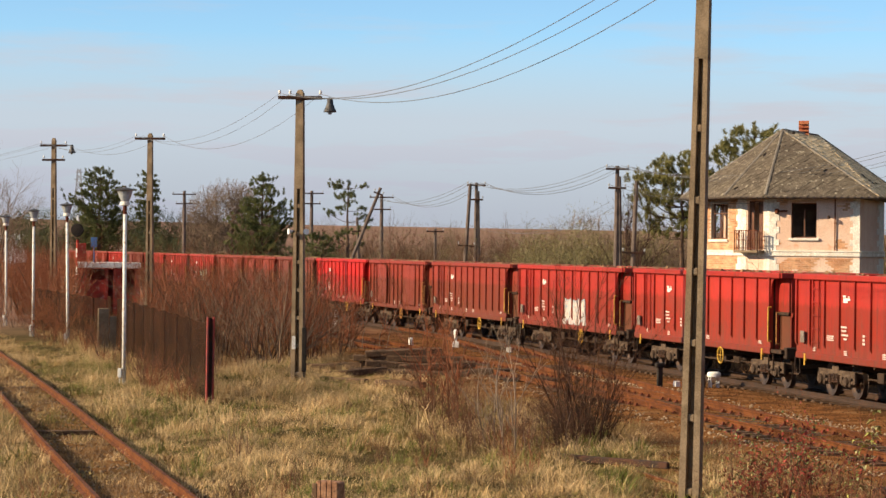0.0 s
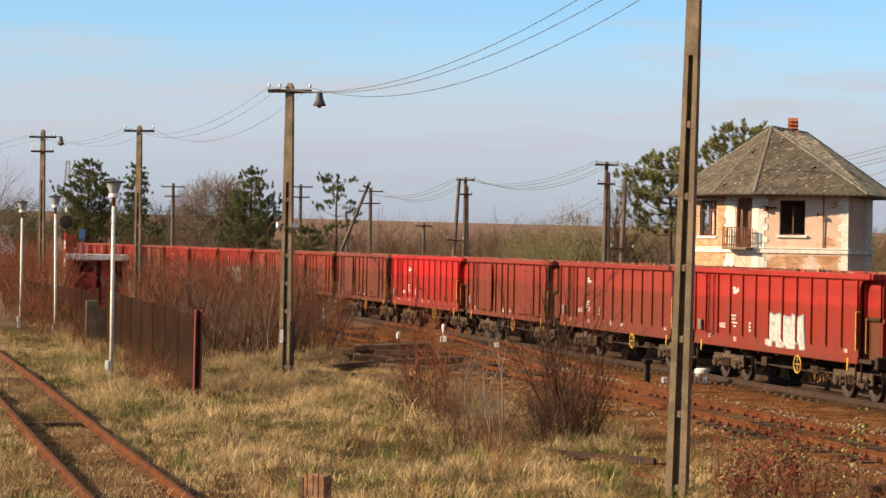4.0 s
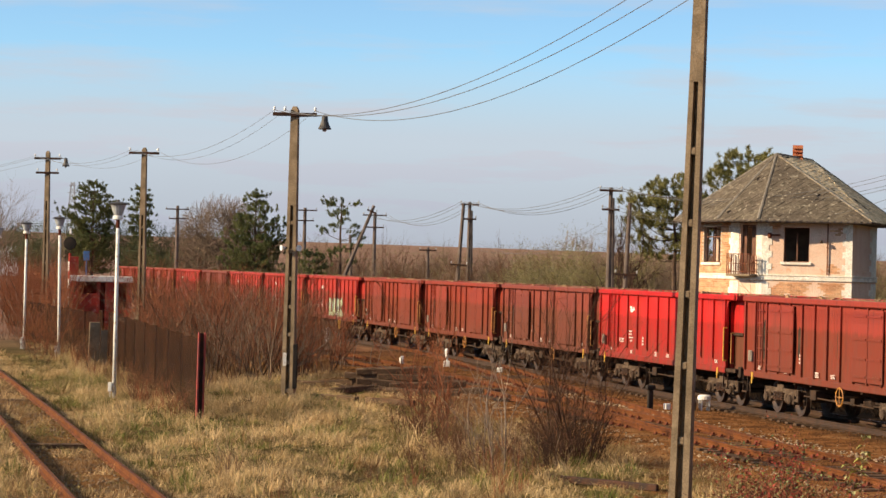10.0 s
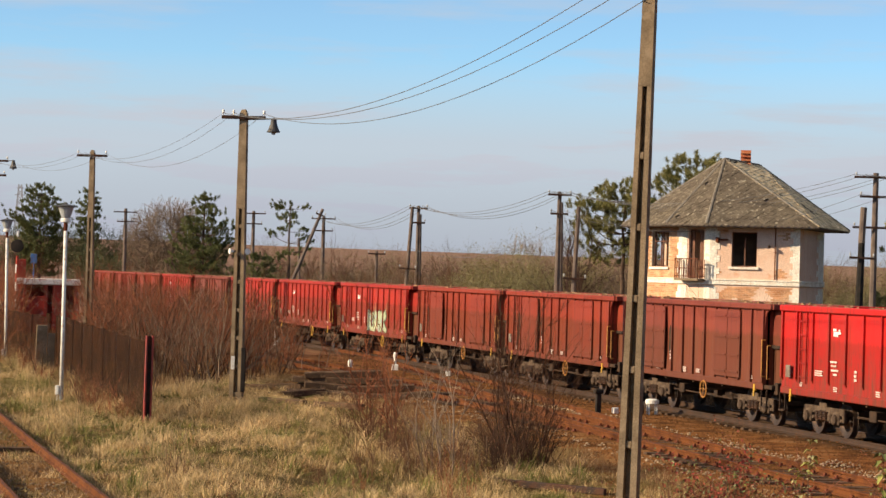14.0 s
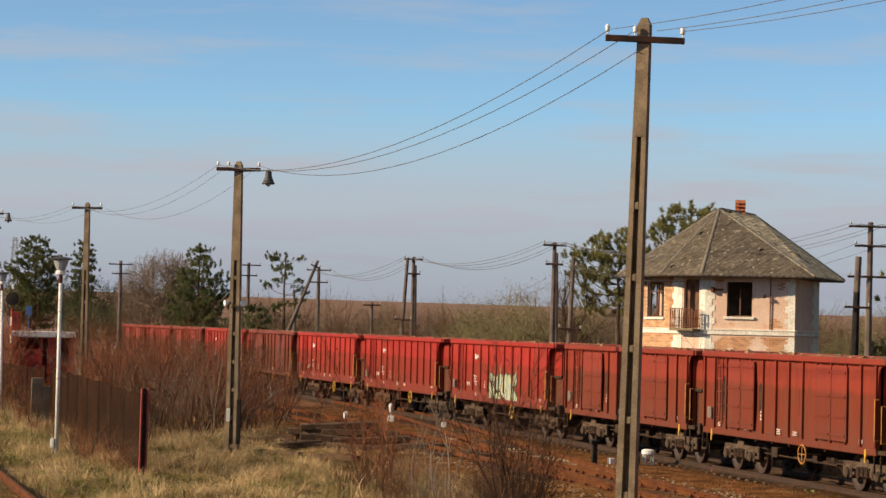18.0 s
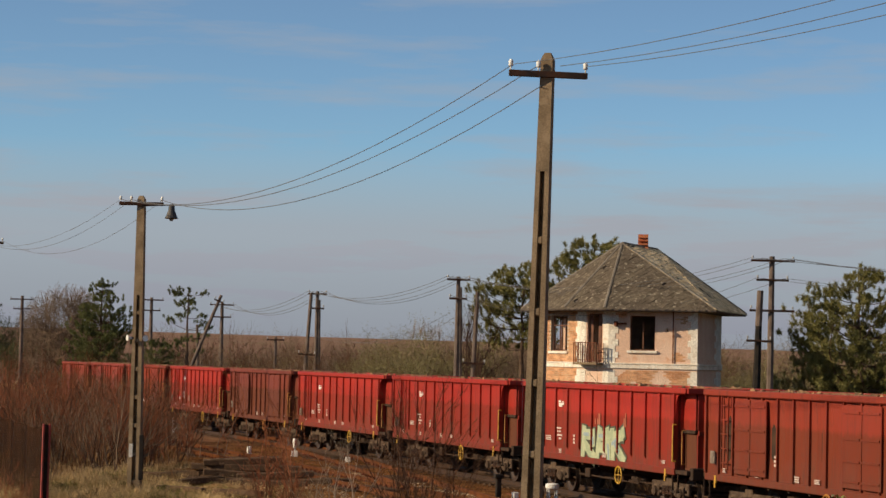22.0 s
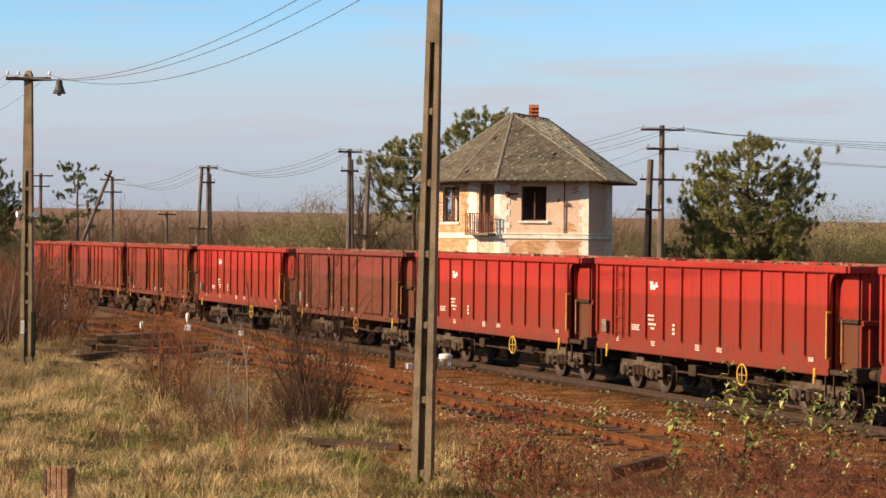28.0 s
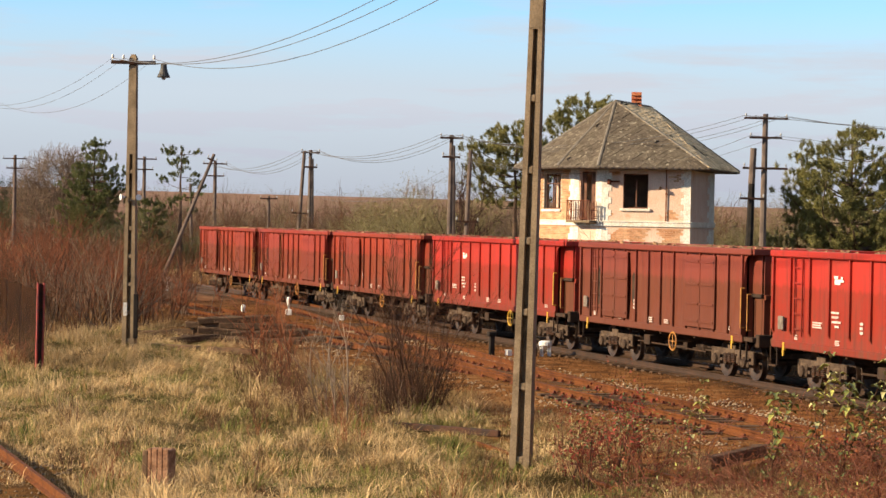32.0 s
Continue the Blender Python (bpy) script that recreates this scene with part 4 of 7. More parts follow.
    part("brake_rod", Geo().tube((-hl + 3, -0.7, 0.55), (hl - 3, -0.7, 0.58), 0.03, n=6).tube((-hl + 3, 0.7, 0.55), (hl - 3, 0.7, 0.58), 0.03, n=6).box(0.5, 0.75, -0.9, 0.9, 0.5, 0.75, 0.02), WAGON_GRIME, wagon)
    # heaped load
    nx, ny = 44, 9
    v = []
    for i in range(nx):
        for j in range(ny):
            x, y = -hl + 0.08 + (length - 0.16) * i / (nx - 1), -w + 0.08 + (2 * w - 0.16) * j / (ny - 1)
            e = min(1, 4 * (1 - abs(2 * j / (ny - 1) - 1)))
            v.append((x, y, 3.14 + 0.12 * e * (0.65 + 0.8 * noise.noise((x * 0.7, y * 0.9, length))) + 0.08 * noise.noise((x * 3, y * 3, 2))))
    g = Geo().add(v, [(i * ny + j, (i + 1) * ny + j, (i + 1) * ny + j + 1, i * ny + j + 1) for i in range(nx - 1) for j in range(ny - 1)])
    rng = random.Random(int(length * 10))
    for k in range(80):
        x, y = rng.uniform(-hl + 0.2, hl - 0.2), rng.uniform(-w + 0.15, w - 0.15)
        sx, sy, sz = rng.uniform(0.03, 0.10), rng.uniform(0.03, 0.08), rng.uniform(0.015, 0.04)
        g.box(-sx, sx, -sy, sy, -sz, sz, m=pose(x, y, 3.235 + 0.04 * rng.random(), rng.uniform(-40, 40), rng.uniform(-40, 40), rng.uniform(0, 180)))
    part("load", g, RUBBLE, wagon, "heaped brown rubble load")
    for sgn in (-1, 1):
        bx = sgn * (hl - 2.0)
        bogie = part("bogie", BOGIE_FRAME, None, wagon, m=pose(bx, 0, 0))
        for ax in (-0.9, 0.9):
            part("wheelset", WHEELSET, None, bogie, m=pose(ax, 0, WHEEL_R))
            for yy in (-1.02, 1.02):
                part("axle_box", AXLE_BOX, None, bogie, m=pose(ax, yy, WHEEL_R, 0, 0, 0 if yy < 0 else 180))
                part("brake_block", BRAKE_BLOCK, None, bogie, m=pose(ax * 0.42, yy * 0.74, WHEEL_R))
        for x in (-0.25, 0.0, 0.25):
            for yy in (-1.04, 1.04):
                part("spring", SPRING, None, bogie, m=pose(x, yy * 1.06, 0.40))
    return wagon


# paint of each wagon from the tail on, and its kind
DULL, BRIGHT, BROWN, RED, ORANGE = (0.27, 0.038, 0.024), (0.48, 0.016, 0.015), (0.20, 0.044, 0.029), (0.36, 0.028, 0.019), (0.26, 0.038, 0.020)
TRAIN = ((ORANGE, 0), (DULL, 0), (ORANGE, 0), (RED, 1), (BROWN, 0), (RED, 1), (RED, 1), (RED, 1), (ORANGE, 0),
         (ORANGE, 0), (BROWN, 0), (BRIGHT, 1), (DULL, 0), (DULL, 1), (RED, 1), (RED, 1), (RED, 1), (RED, 1))
SHADES = {DULL: "dull brownish red", BRIGHT: "bright freshly painted red", BROWN: "dark brown", RED: "red", ORANGE: "faded rusty red"}
# where the joints between wagons lie, in metres ahead of the tail
JOINTS = (1.94, 15.08, 27.72, 41.30, 56.16, 69.76, 84.27, 99.0, 114.02, 127.3, 140.17, 153.62, 167.27, 180.99, 195.55, 210.27, 225.02, 239.6, 254.3)


def tail_at(t):
    """Where the joint count starts on the track at t seconds."""
    return float(np.interp(t, TT, TS_))


TT = np.linspace(0, 32, 65)
_fit = np.polyfit((0, 6, 9, 13, 19, 23, 24, 28, 32), (191.67, 158.96, 142.85, 121.51, 90.78, 70.59, 65.58, 45.91, 26.72), 3)
TS_ = np.polyval(_fit, TT)


def wagon_pose(k, t):
    s = tail_at(t) - (JOINTS[k] + JOINTS[k + 1]) / 2
    xa, ya, _ = on_track(s - 4.5)
    xb, yb, _ = on_track(s + 4.5)
    return pose((xa + xb) / 2, (ya + yb) / 2, 0, 0, 0, math.degrees(math.atan2(ya - yb, xa - xb)))


def build_train():
    made = []
    first = {}
    for k, (paint, kind) in enumerate(TRAIN):
        m = wagon_pose(k, 0)
        if kind not in first:
            wagon = first[kind] = build_wagon(WAGON_LONG if kind else WAGON_SHORT, 12 if kind else 13, not kind, m)
        else:
            wagon = copy_thing(first[kind], m)
        wagon["label"] = f"{SHADES[paint]} high-sided open goods wagon loaded with rubble, rolling"
        rng = random.Random(k)
        for o in wagon.children_recursive:
            if o.name.startswith("bay_lower"):
                continue
            if o.type == "MESH" and o.data.materials[0] == WAGON_PAINT:
                d = rng.uniform(0.92, 1.08) if o.name.startswith(("side_wall", "end")) else 0.9
                o.color = (*(c * d for c in paint), 1)
        made.append(wagon)
    return made


WAGONS = build_train()


STROKES = {"arch": ((0.0, 0, 0.12, 1), (0.62, 0, 0.5, 1), (0.1, 0.8, 0.6, 0.8), (0.1, 0.38, 0.6, 0.38)), "fork": ((0.05, 0, 0.0, 1), (0.0, 0.55, 0.55, 1), (0.1, 0.6, 0.6, 0), (0.0, 0.8, 0.5, 0.9)),
           "loop": ((0.0, 0, 0.05, 1), (0.05, 0.82, 0.55, 0.8), (0.55, 0.5, 0.52, 0.9), (0.1, 0.45, 0.6, 0.0)), "bars": ((0.02, 0.05, 0.02, 1), (0.3, 0.0, 0.32, 0.72), (0.58, 0, 0.56, 1), (0.05, 0.86, 0.6, 0.74))}


def graffiti(wagon, x0, x1, z0, z1, order, drips, fill=None, edge=None):
    """Sprayed block shapes on the camera side of a wagon: a dark rim, a pale body and grey-blue shading."""
    rng = random.Random(len(order) + int(z1 * 10))
    n, high = len(order), z1 - z0
    wide = (x1 - x0) / n

    def stroke(g, xa, za, xb, zb, half, y):
        d = Vector((xb - xa, zb - za)).normalized()
        o, e = Vector((-d.y, d.x)) * half, d * half * 0.7
        p = [Vector((xa, za)) - e - o, Vector((xa, za)) - e + o, Vector((xb, zb)) + e + o * 1.15, Vector((xb, zb)) + e - o * 1.15]
        g.add([(q.x, y, q.y) for q in p] + [(q.x, y + 0.01, q.y) for q in p], [(0, 1, 2, 3), (0, 4, 5, 1), (1, 5, 6, 2), (2, 6, 7, 3), (3, 7, 4, 0)])

    for k, kind in enumerate(order):
        a, drop = x0 + wide * k + wide * 0.14, rng.uniform(0, 0.12) * high
        rim, body, tint = Geo(), Geo(), Geo()
        for j, (xa, za, xb, zb) in enumerate(STROKES[kind]):
            line = (a + xa * wide * 1.3, z0 + (za * 0.86 + 0.07) * high - drop, a + xb * wide * 1.3, z0 + (zb * 0.86 + 0.07) * high - drop)
            stroke(rim, *line, 0.215, -1.424 - 0.0007 * j)
            stroke(body, *line, 0.145, -1.430 - 0.0007 * j)
            if j in (1, 2):
                stroke(tint, line[0], line[1], (line[0] + line[2]) / 2, (line[1] + line[3]) / 2, 0.05, -1.436 - 0.0007 * j)
        part("graffiti", rim, edge or GRAFFITI_B, wagon, "dark sprayed graffiti rim")
        part("graffiti", body, fill or GRAFFITI_A, wagon, "pale sprayed graffiti shape")
        part("graffiti", tint, GRAFFITI_C, wagon, "grey-blue sprayed graffiti shading")
        if drips:
            fade = Geo()
            for _ in range(2):
                x = a + rng.uniform(0, wide)
                fade.box(x - 0.04, x + 0.04, -1.428, -1.42, z1 + 0.02, z1 + rng.uniform(0.15, 0.4))
            part("paint_smear", fade, MARKING_FADED, wagon, "faint pale paint smear")


graffiti(WAGONS[7], -1.35, 2.25, 1.2, 2.12, ("loop", "arch", "fork"), True)
graffiti(WAGONS[14], -0.5, 2.1, 1.32, 2.08, ("arch", "loop", "arch"), False, MARKING, GRAFFITI_C)


def motions():
    steps = [0.5 * k for k in range(65)]
    fine = [round(0.1 * k, 1) for k in range(321)]
    rolled = {t: math.degrees((tail_at(0) - tail_at(t)) / WHEEL_R) for t in fine}
    for k, wagon in enumerate(WAGONS):
        walk(wagon, [(t, wagon_pose(k, t)) for t in steps])
        for bogie in [o for o in wagon.children if o.name.startswith("bogie")]:
            for axle in [o for o in bogie.children if o.name.startswith("wheelset")]:
                ax = axle.matrix_basis.translation.x
                walk(axle, [(t, pose(ax, 0, WHEEL_R, 0, rolled[t], 0)) for t in fine])


# poles and wires
def insulator_geo():
    return Geo().tube((0, 0, -0.02), (0, 0, 0.08), 0.012, n=6).lathe((0, 0, 0.06), [(0.03, 0), (0.046, 0.02), (0.032, 0.05), (0.046, 0.075), (0.028, 0.115), (0.0, 0.13)], 10)


INSULATOR = insulator_geo().mesh("insulator", PORCELAIN, True)
OLD_INSULATOR = insulator_geo().mesh("insulator", STEEL_GREY, True)


def concrete_pole(x, y, height, base, arms, lean=0.0, turn=0.0, label="tall weathered concrete pole with a slotted shaft standing in grass", w0=0.40, w1=0.18, slots=7, top=2.4, twist=0.0, webs=()):
    """A tapered slotted concrete pole: two legs tied by webs below, one shaft above."""
    pole = thing("utility_pole", pose(x, y, base, 0, lean, turn), label, "utility pole", "concrete poles")
    turned = pose(0, 0, 0, 0, 0, twist)
    half = lambda z: (w0 + (w1 - w0) * z / height) / 2
    split = height - top
    for sgn in (-1, 1):
        v = []
        for z in (-0.3, split):
            h = half(z)
            a, b = sgn * h, sgn * h * 0.34
            d = 0.125 - 0.03 * z / height
            v += [(a, -d, z), (b, -d, z), (b, d, z), (a, d, z)]
        v = [turned @ Vector(p) for p in v]
        part("leg", Geo().add(v, [(0, 1, 2, 3), (4, 7, 6, 5), (0, 4, 5, 1), (1, 5, 6, 2), (2, 6, 7, 3), (3, 7, 4, 0)]), CONCRETE, pole)
    if twist:
        v = [turned @ Vector((q * half(z) * 0.4, y_, z)) for y_ in (0.07, 0.09) for z in (-0.3, split) for q in (-1, 1)]
        part("web_plate", Geo().add(v, [(0, 1, 3, 2), (4, 6, 7, 5), (0, 4, 5, 1), (2, 3, 7, 6), (0, 2, 6, 4), (1, 5, 7, 3)]), CONCRETE, pole)
    levels = webs or [split * (k + 0.35) / slots for k in range(slots)]
    for z in levels:
        h = half(z) * 0.36
        part("web", Geo().box(-h, h, -0.095, 0.072, z - 0.065, z + 0.065, 0.02, turned), CONCRETE, pole)
    v = []
    for z in (split - 0.02, height - 0.12, height):
        h = half(z) * (1 if z < height else 0.5)
        d = 0.125 - 0.03 * z / height if z < height else 0.05
        v += [turned @ Vector(p) for p in ((-h, -d, z), (h, -d, z), (h, d, z), (-h, d, z))]
    part("shaft", Geo().add(v, [(0, 1, 2, 3)[::-1], (8, 9, 10, 11)] + [(4 * r + k, 4 * r + (k + 1) % 4, 4 * r + 4 + (k + 1) % 4, 4 * r + 4 + k) for r in range(2) for k in range(4)]), CONCRETE, pole)
    for z, half_w, pins in arms:
        arm = part("crossarm", Geo().box(-half_w, half_w, -0.16, -0.10, z - 0.055, z + 0.055, 0.01), DARK_STEEL, pole, "rust-brown steel crossarm")
        for px in pins:
            part("insulator", INSULATOR, None, arm, m=pose(px, -0.13, z + 0.05))
    return pole


def bent_lamp(pole_at, z, reach):
    """A hanging street lamp of an old bell form on a short bracket."""
    lamp = thing("bell_lamp", pole_at, "dark enamelled bell lamp hanging from a pole bracket", "street lamp")
    part("bracket", Geo().tube((0, 0, z), (reach, 0, z + 0.06), 0.018, n=6), DARK_STEEL, lamp)
    part("bell", Geo().lathe((reach, 0, z - 0.36), [(0.19, 0), (0.20, 0.02), (0.15, 0.12), (0.10, 0.26), (0.09, 0.38), (0.05, 0.44), (0.0, 0.45)], 14), LAMP_METAL, lamp, "dark enamelled bell")
    part("bulb", Geo().lathe((reach, 0, z - 0.44), [(0.0, 0), (0.06, 0.03), (0.07, 0.09), (0.05, 0.14)], 10), LAMP_GLASS, lamp)


PINS = (-0.62, -0.3, 0.3, 0.62)
concrete_pole(4.2, 40.2, 9.4, -0.27, ((9.02, 0.67, (-0.64, -0.17, 0.63)),), lean=1.0, w0=0.35, w1=0.205, top=2.0, twist=-20, webs=(0.1, 1.34, 2.60, 3.80, 5.0, 6.21))
p2 = concrete_pole(-4.38, 72.8, 8.95, -0.27, ((8.7, 0.67, (-0.62, -0.3, 0.62)),), lean=-0.1, w0=0.40, w1=0.22, slots=7, top=3.0, twist=-14)
part("paint_patch", Geo().box(-0.185, -0.075, -0.135, -0.122, 1.05, 1.45), POST_WHITE, p2, "white painted patch")
concrete_pole(-13.12, 107.0, 9.2, -0.27, ((8.95, 0.68, (-0.62, 0.62)),), lean=-0.2, w0=0.38, w1=0.20, slots=7, top=3.0, twist=-12)
concrete_pole(-20.35, 125.0, 9.75, -0.27, ((9.35, 0.70, (-0.64, 0.64)), (8.6, 0.60, (-0.5, 0.5))), lean=-0.3, w0=0.38, w1=0.2, slots=8, top=2.6, twist=-12, label="concrete pole with two crossarms behind the dark fence")
bent_lamp(pose(-4.38, 72.66, 0, 0, 0, 4), 8.36, 0.90)
bent_lamp(pose(-20.35, 124.8, 0, 0, 0, 0), 9.05, 0.92)
# loudspeakers on the second pole
for sgn, turn in ((-1, -65), (1, 12)):
    horn = thing("horn_loudspeaker", pose(-4.38 + 0.2 * sgn, 72.64, 4.36, 0, 0, turn), "small pale horn loudspeaker clamped to a pole", "loudspeaker", "horn loudspeakers")
    horn.scale = (0.62, 0.62, 0.62)
    part("throat", Geo().lathe((0, 0, 0), [(0.115, -0.205), (0.05, -0.10), (0.0, -0.09)], 14, "y"), BLACK_TAR, horn, "black horn throat")
    part("horn", Geo().lathe((0, 0, 0), [(0.15, -0.22), (0.14, -0.2), (0.07, -0.08), (0.045, 0.0)], 14, "y"), PAINT_WHITE, horn)
    part("driver", Geo().lathe((0, 0, 0), [(0.05, 0.0), (0.06, 0.02), (0.06, 0.1), (0.0, 0.12)], 10, "y"), DARK_STEEL, horn)
# a black marker box on the second pole
solo("junction_box", Geo().box(-4.26, -4.12, 72.58, 72.68, 0.1, 1.45, 0.02), BLACK_TAR, "black tarred cable cover strapped to a pole", "cable cover")


def wire(points, sag, r=0.011, label="thin sagging overhead wire between poles"):
    a, b = Vector(points[0]), Vector(points[1])
    n = 18
    g = Geo().pipe([a.lerp(b, k / n) - Vector((0, 0, 4 * sag * k / n * (1 - k / n))) for k in range(n + 1)], r * 0.72)
    solo("overhead_wire", g, WIRE, label, "wire", group="overhead wires")


def arm_points(x, y, z, turn=0.0, pins=PINS):
    return [(x + p * math.cos(turn), y - 0.13 + p * math.sin(turn), z + 0.12) for p in pins]


A1 = arm_points(4.36, 40.2, 8.76, pins=(-0.64, -0.2, -0.12))
A1[2] = (A1[2][0], A1[2][1], 8.55)
A2 = arm_points(-4.40, 72.8, 8.43, pins=(-0.62, -0.3, 0.62))
A3 = arm_points(-13.15, 107.0, 8.68, pins=(-0.62, -0.3, 0.62))
A4 = arm_points(-20.4, 125.0, 9.08, pins=(-0.62, -0.3, 0.62))
A0 = arm_points(12.9, 7.4, 9.3, pins=(-0.64, -0.2, 0.64))
for k in range(3):
    wire((A0[k], (4.36 + (-0.64, 0.2, 0.64)[k], 40.07, 8.9)), 0.75, 0.008)
    wire((A1[k], A2[k]), 0.95 + 0.02 * k, 0.012)
    wire((A2[k], A3[k]), 0.75 + 0.15 * k, 0.009)
    wire((A3[k], A4[k]), 0.5 + 0.1 * k, 0.009)
    wire((A4[k], (A4[k][0] - 30, A4[k][1] + 60, A4[k][2] + 0.3)), 1.0, 0.009)


def far_pole(x, y, height, arms, lean=0.0, mat=None, r=0.11, base=-0.3, label="old wooden line pole with crossarms beyond the train", double=False):
    pole = thing("line_pole", pose(x, y, base, 0, lean, 0), label, "utility pole", "far line poles")
    mat = mat or WEATHERED_POLE
    part("shaft", Geo().tube((0, 0, -0.2), (0, 0, height), r * 1.25, r * 0.85, n=8), mat, pole)
    if double:
        part("shaft", Geo().tube((0.26, 0, -0.2), (0.10, 0, height - 0.5), r, r * 0.8, n=8), mat, pole)
    for z, half_w in arms:
        arm = part("crossarm", Geo().box(-half_w, half_w, -r - 0.07, -r, z - 0.05, z + 0.05, 0.01), DARK_STEEL, pole)
        for px in (-half_w * 0.92, half_w * 0.92):
            part("insulator", OLD_INSULATOR, None, arm, m=pose(px, -r - 0.035, z + 0.03))


far_pole(8.15, 113, 8.2, ((8.05, 0.55), (7.15, 0.42)), 0.4, double=True)
far_pole(8.86, 113, 7.5, ((4.1, 0.55),), 2.0)
far_pole(1.88, 140, 8.1, ((7.95, 0.55), (7.1, 0.4)), 0.3, double=True)
far_pole(1.1, 139, 8.0, ((4.4, 0.5),), 3.2)
far_pole(-4.6, 178, 8.2, ((8.0, 0.9), (7.1, 0.7)), 0.0, r=0.14)
far_pole(-5.9, 170, 6.4, ((5.4, 0.4),), -2.0)
far_pole(-7.1, 150, 8.6, ((8.2, 0.3),), 21.5, label="broken pole leaning far over beyond the train")
far_pole(-10.2, 185, 8.6, ((8.4, 0.95), (7.6, 0.7)), 0.0, r=0.14)
far_pole(-21.9, 202, 8.9, ((8.6, 1.0), (7.8, 0.7)), 0.0, r=0.15)
far_pole(-0.55, 165, 5.6, ((5.4, 0.6),), 0.0)
far_pole(21.35, 104, 9.1, ((8.9, 0.98), (8.05, 0.72), (6.7, 1.0)), 0.2, r=0.14, label="tall line pole with three crossarms beside the ruined signal box")
far_pole(20.5, 103, 6.1, ((5.35, 0.55),), 1.2, mat=BLACK_TAR, r=0.17, label="black tarred stub pole beside a line pole")
solo("pole_stay", Geo().tube((20.62, 103, 5.7), (20.68, 103, 7.25), 0.15, 0.14, n=8), WEATHERED_POLE, "bare grey pole top bound to a black stub", "utility pole")
for k, p in enumerate((-0.9, -0.4, 0.5, 0.9)):
    wire(((21.35 + p, 104, 8.72), (8.15 + p * 0.55, 113, 7.9)), 0.9 + 0.1 * k, 0.013)
    wire(((8.15 + p * 0.55, 113, 7.9), (1.88 + p * 0.55, 140, 7.8)), 0.7 + 0.1 * k, 0.015)
    wire(((1.88 + p * 0.55, 140, 7.8), (-4.6 + p, 178, 7.8)), 0.8 + 0.1 * k, 0.017)
    wire(((21.35 + p, 104, 8.72), (52 + p, 96, 8.6)), 0.7 + 0.15 * k, 0.013)
for p in (-0.6, 0.6):
    wire(((21.35 + p, 104, 7.85), (8.15 + p * 0.5, 113, 7.0)), 1.3, 0.012)
    wire(((21.35 + p, 104, 7.85), (52 + p, 96, 7.6)), 0.9, 0.012)
    wire(((8.15 + p * 0.5, 113, 6.2), (1.88 + p, 140, 5.4)), 1.0, 0.012)


# white lamp posts along the siding
def lamp_post(x, y, height, lean):
    post = thing("lamp_post", pose(x, y, -0.27, 0, lean, 0), "white painted lamp post with a conical lantern beside the siding", "lamp post", "white lamp posts")
    part("shaft", Geo().tube((0, 0, -0.2), (0, 0, height - 0.75), 0.062, 0.052, n=12), POST_WHITE, post, smooth=True)
    part("collar", Geo().tube((0, 0, height - 0.78), (0, 0, height - 0.52), 0.055, 0.06, n=10), RUSTY_IRON, post, "rust-red collar under the lantern")
    part("lamp_base", Geo().lathe((0, 0, height - 0.54), [(0.07, 0), (0.16, 0.02), (0.14, 0.1), (0.12, 0.13)], 12), POST_WHITE, post)
    part("lantern", Geo().lathe((0, 0, height - 0.41), [(0.12, 0), (0.16, 0.10), (0.235, 0.32)], 14), LAMP_GLASS, post, "grey milky conical lantern glass")
    part("lid", Geo().lathe((0, 0, height - 0.09), [(0.30, 0), (0.31, 0.02), (0.22, 0.06), (0.05, 0.09), (0.03, 0.14), (0.0, 0.15)], 14), LAMP_METAL, post, "black lantern lid")
    part("switch_box", Geo().box(-0.17, -0.06, -0.10, 0.02, 0.28, 0.55, 0.015).box(-0.14, -0.10, -0.05, -0.01, -0.1, 0.3), POST_WHITE, post)


lamp_post(-9.32, 70.1, 5.85, -0.2)
lamp_post(-15.37, 98.2, 5.87, -1.0)
lamp_post(-18.40, 107.5, 5.75, -0.2)
lamp_post(-22.35, 122.5, 5.65, -0.7)


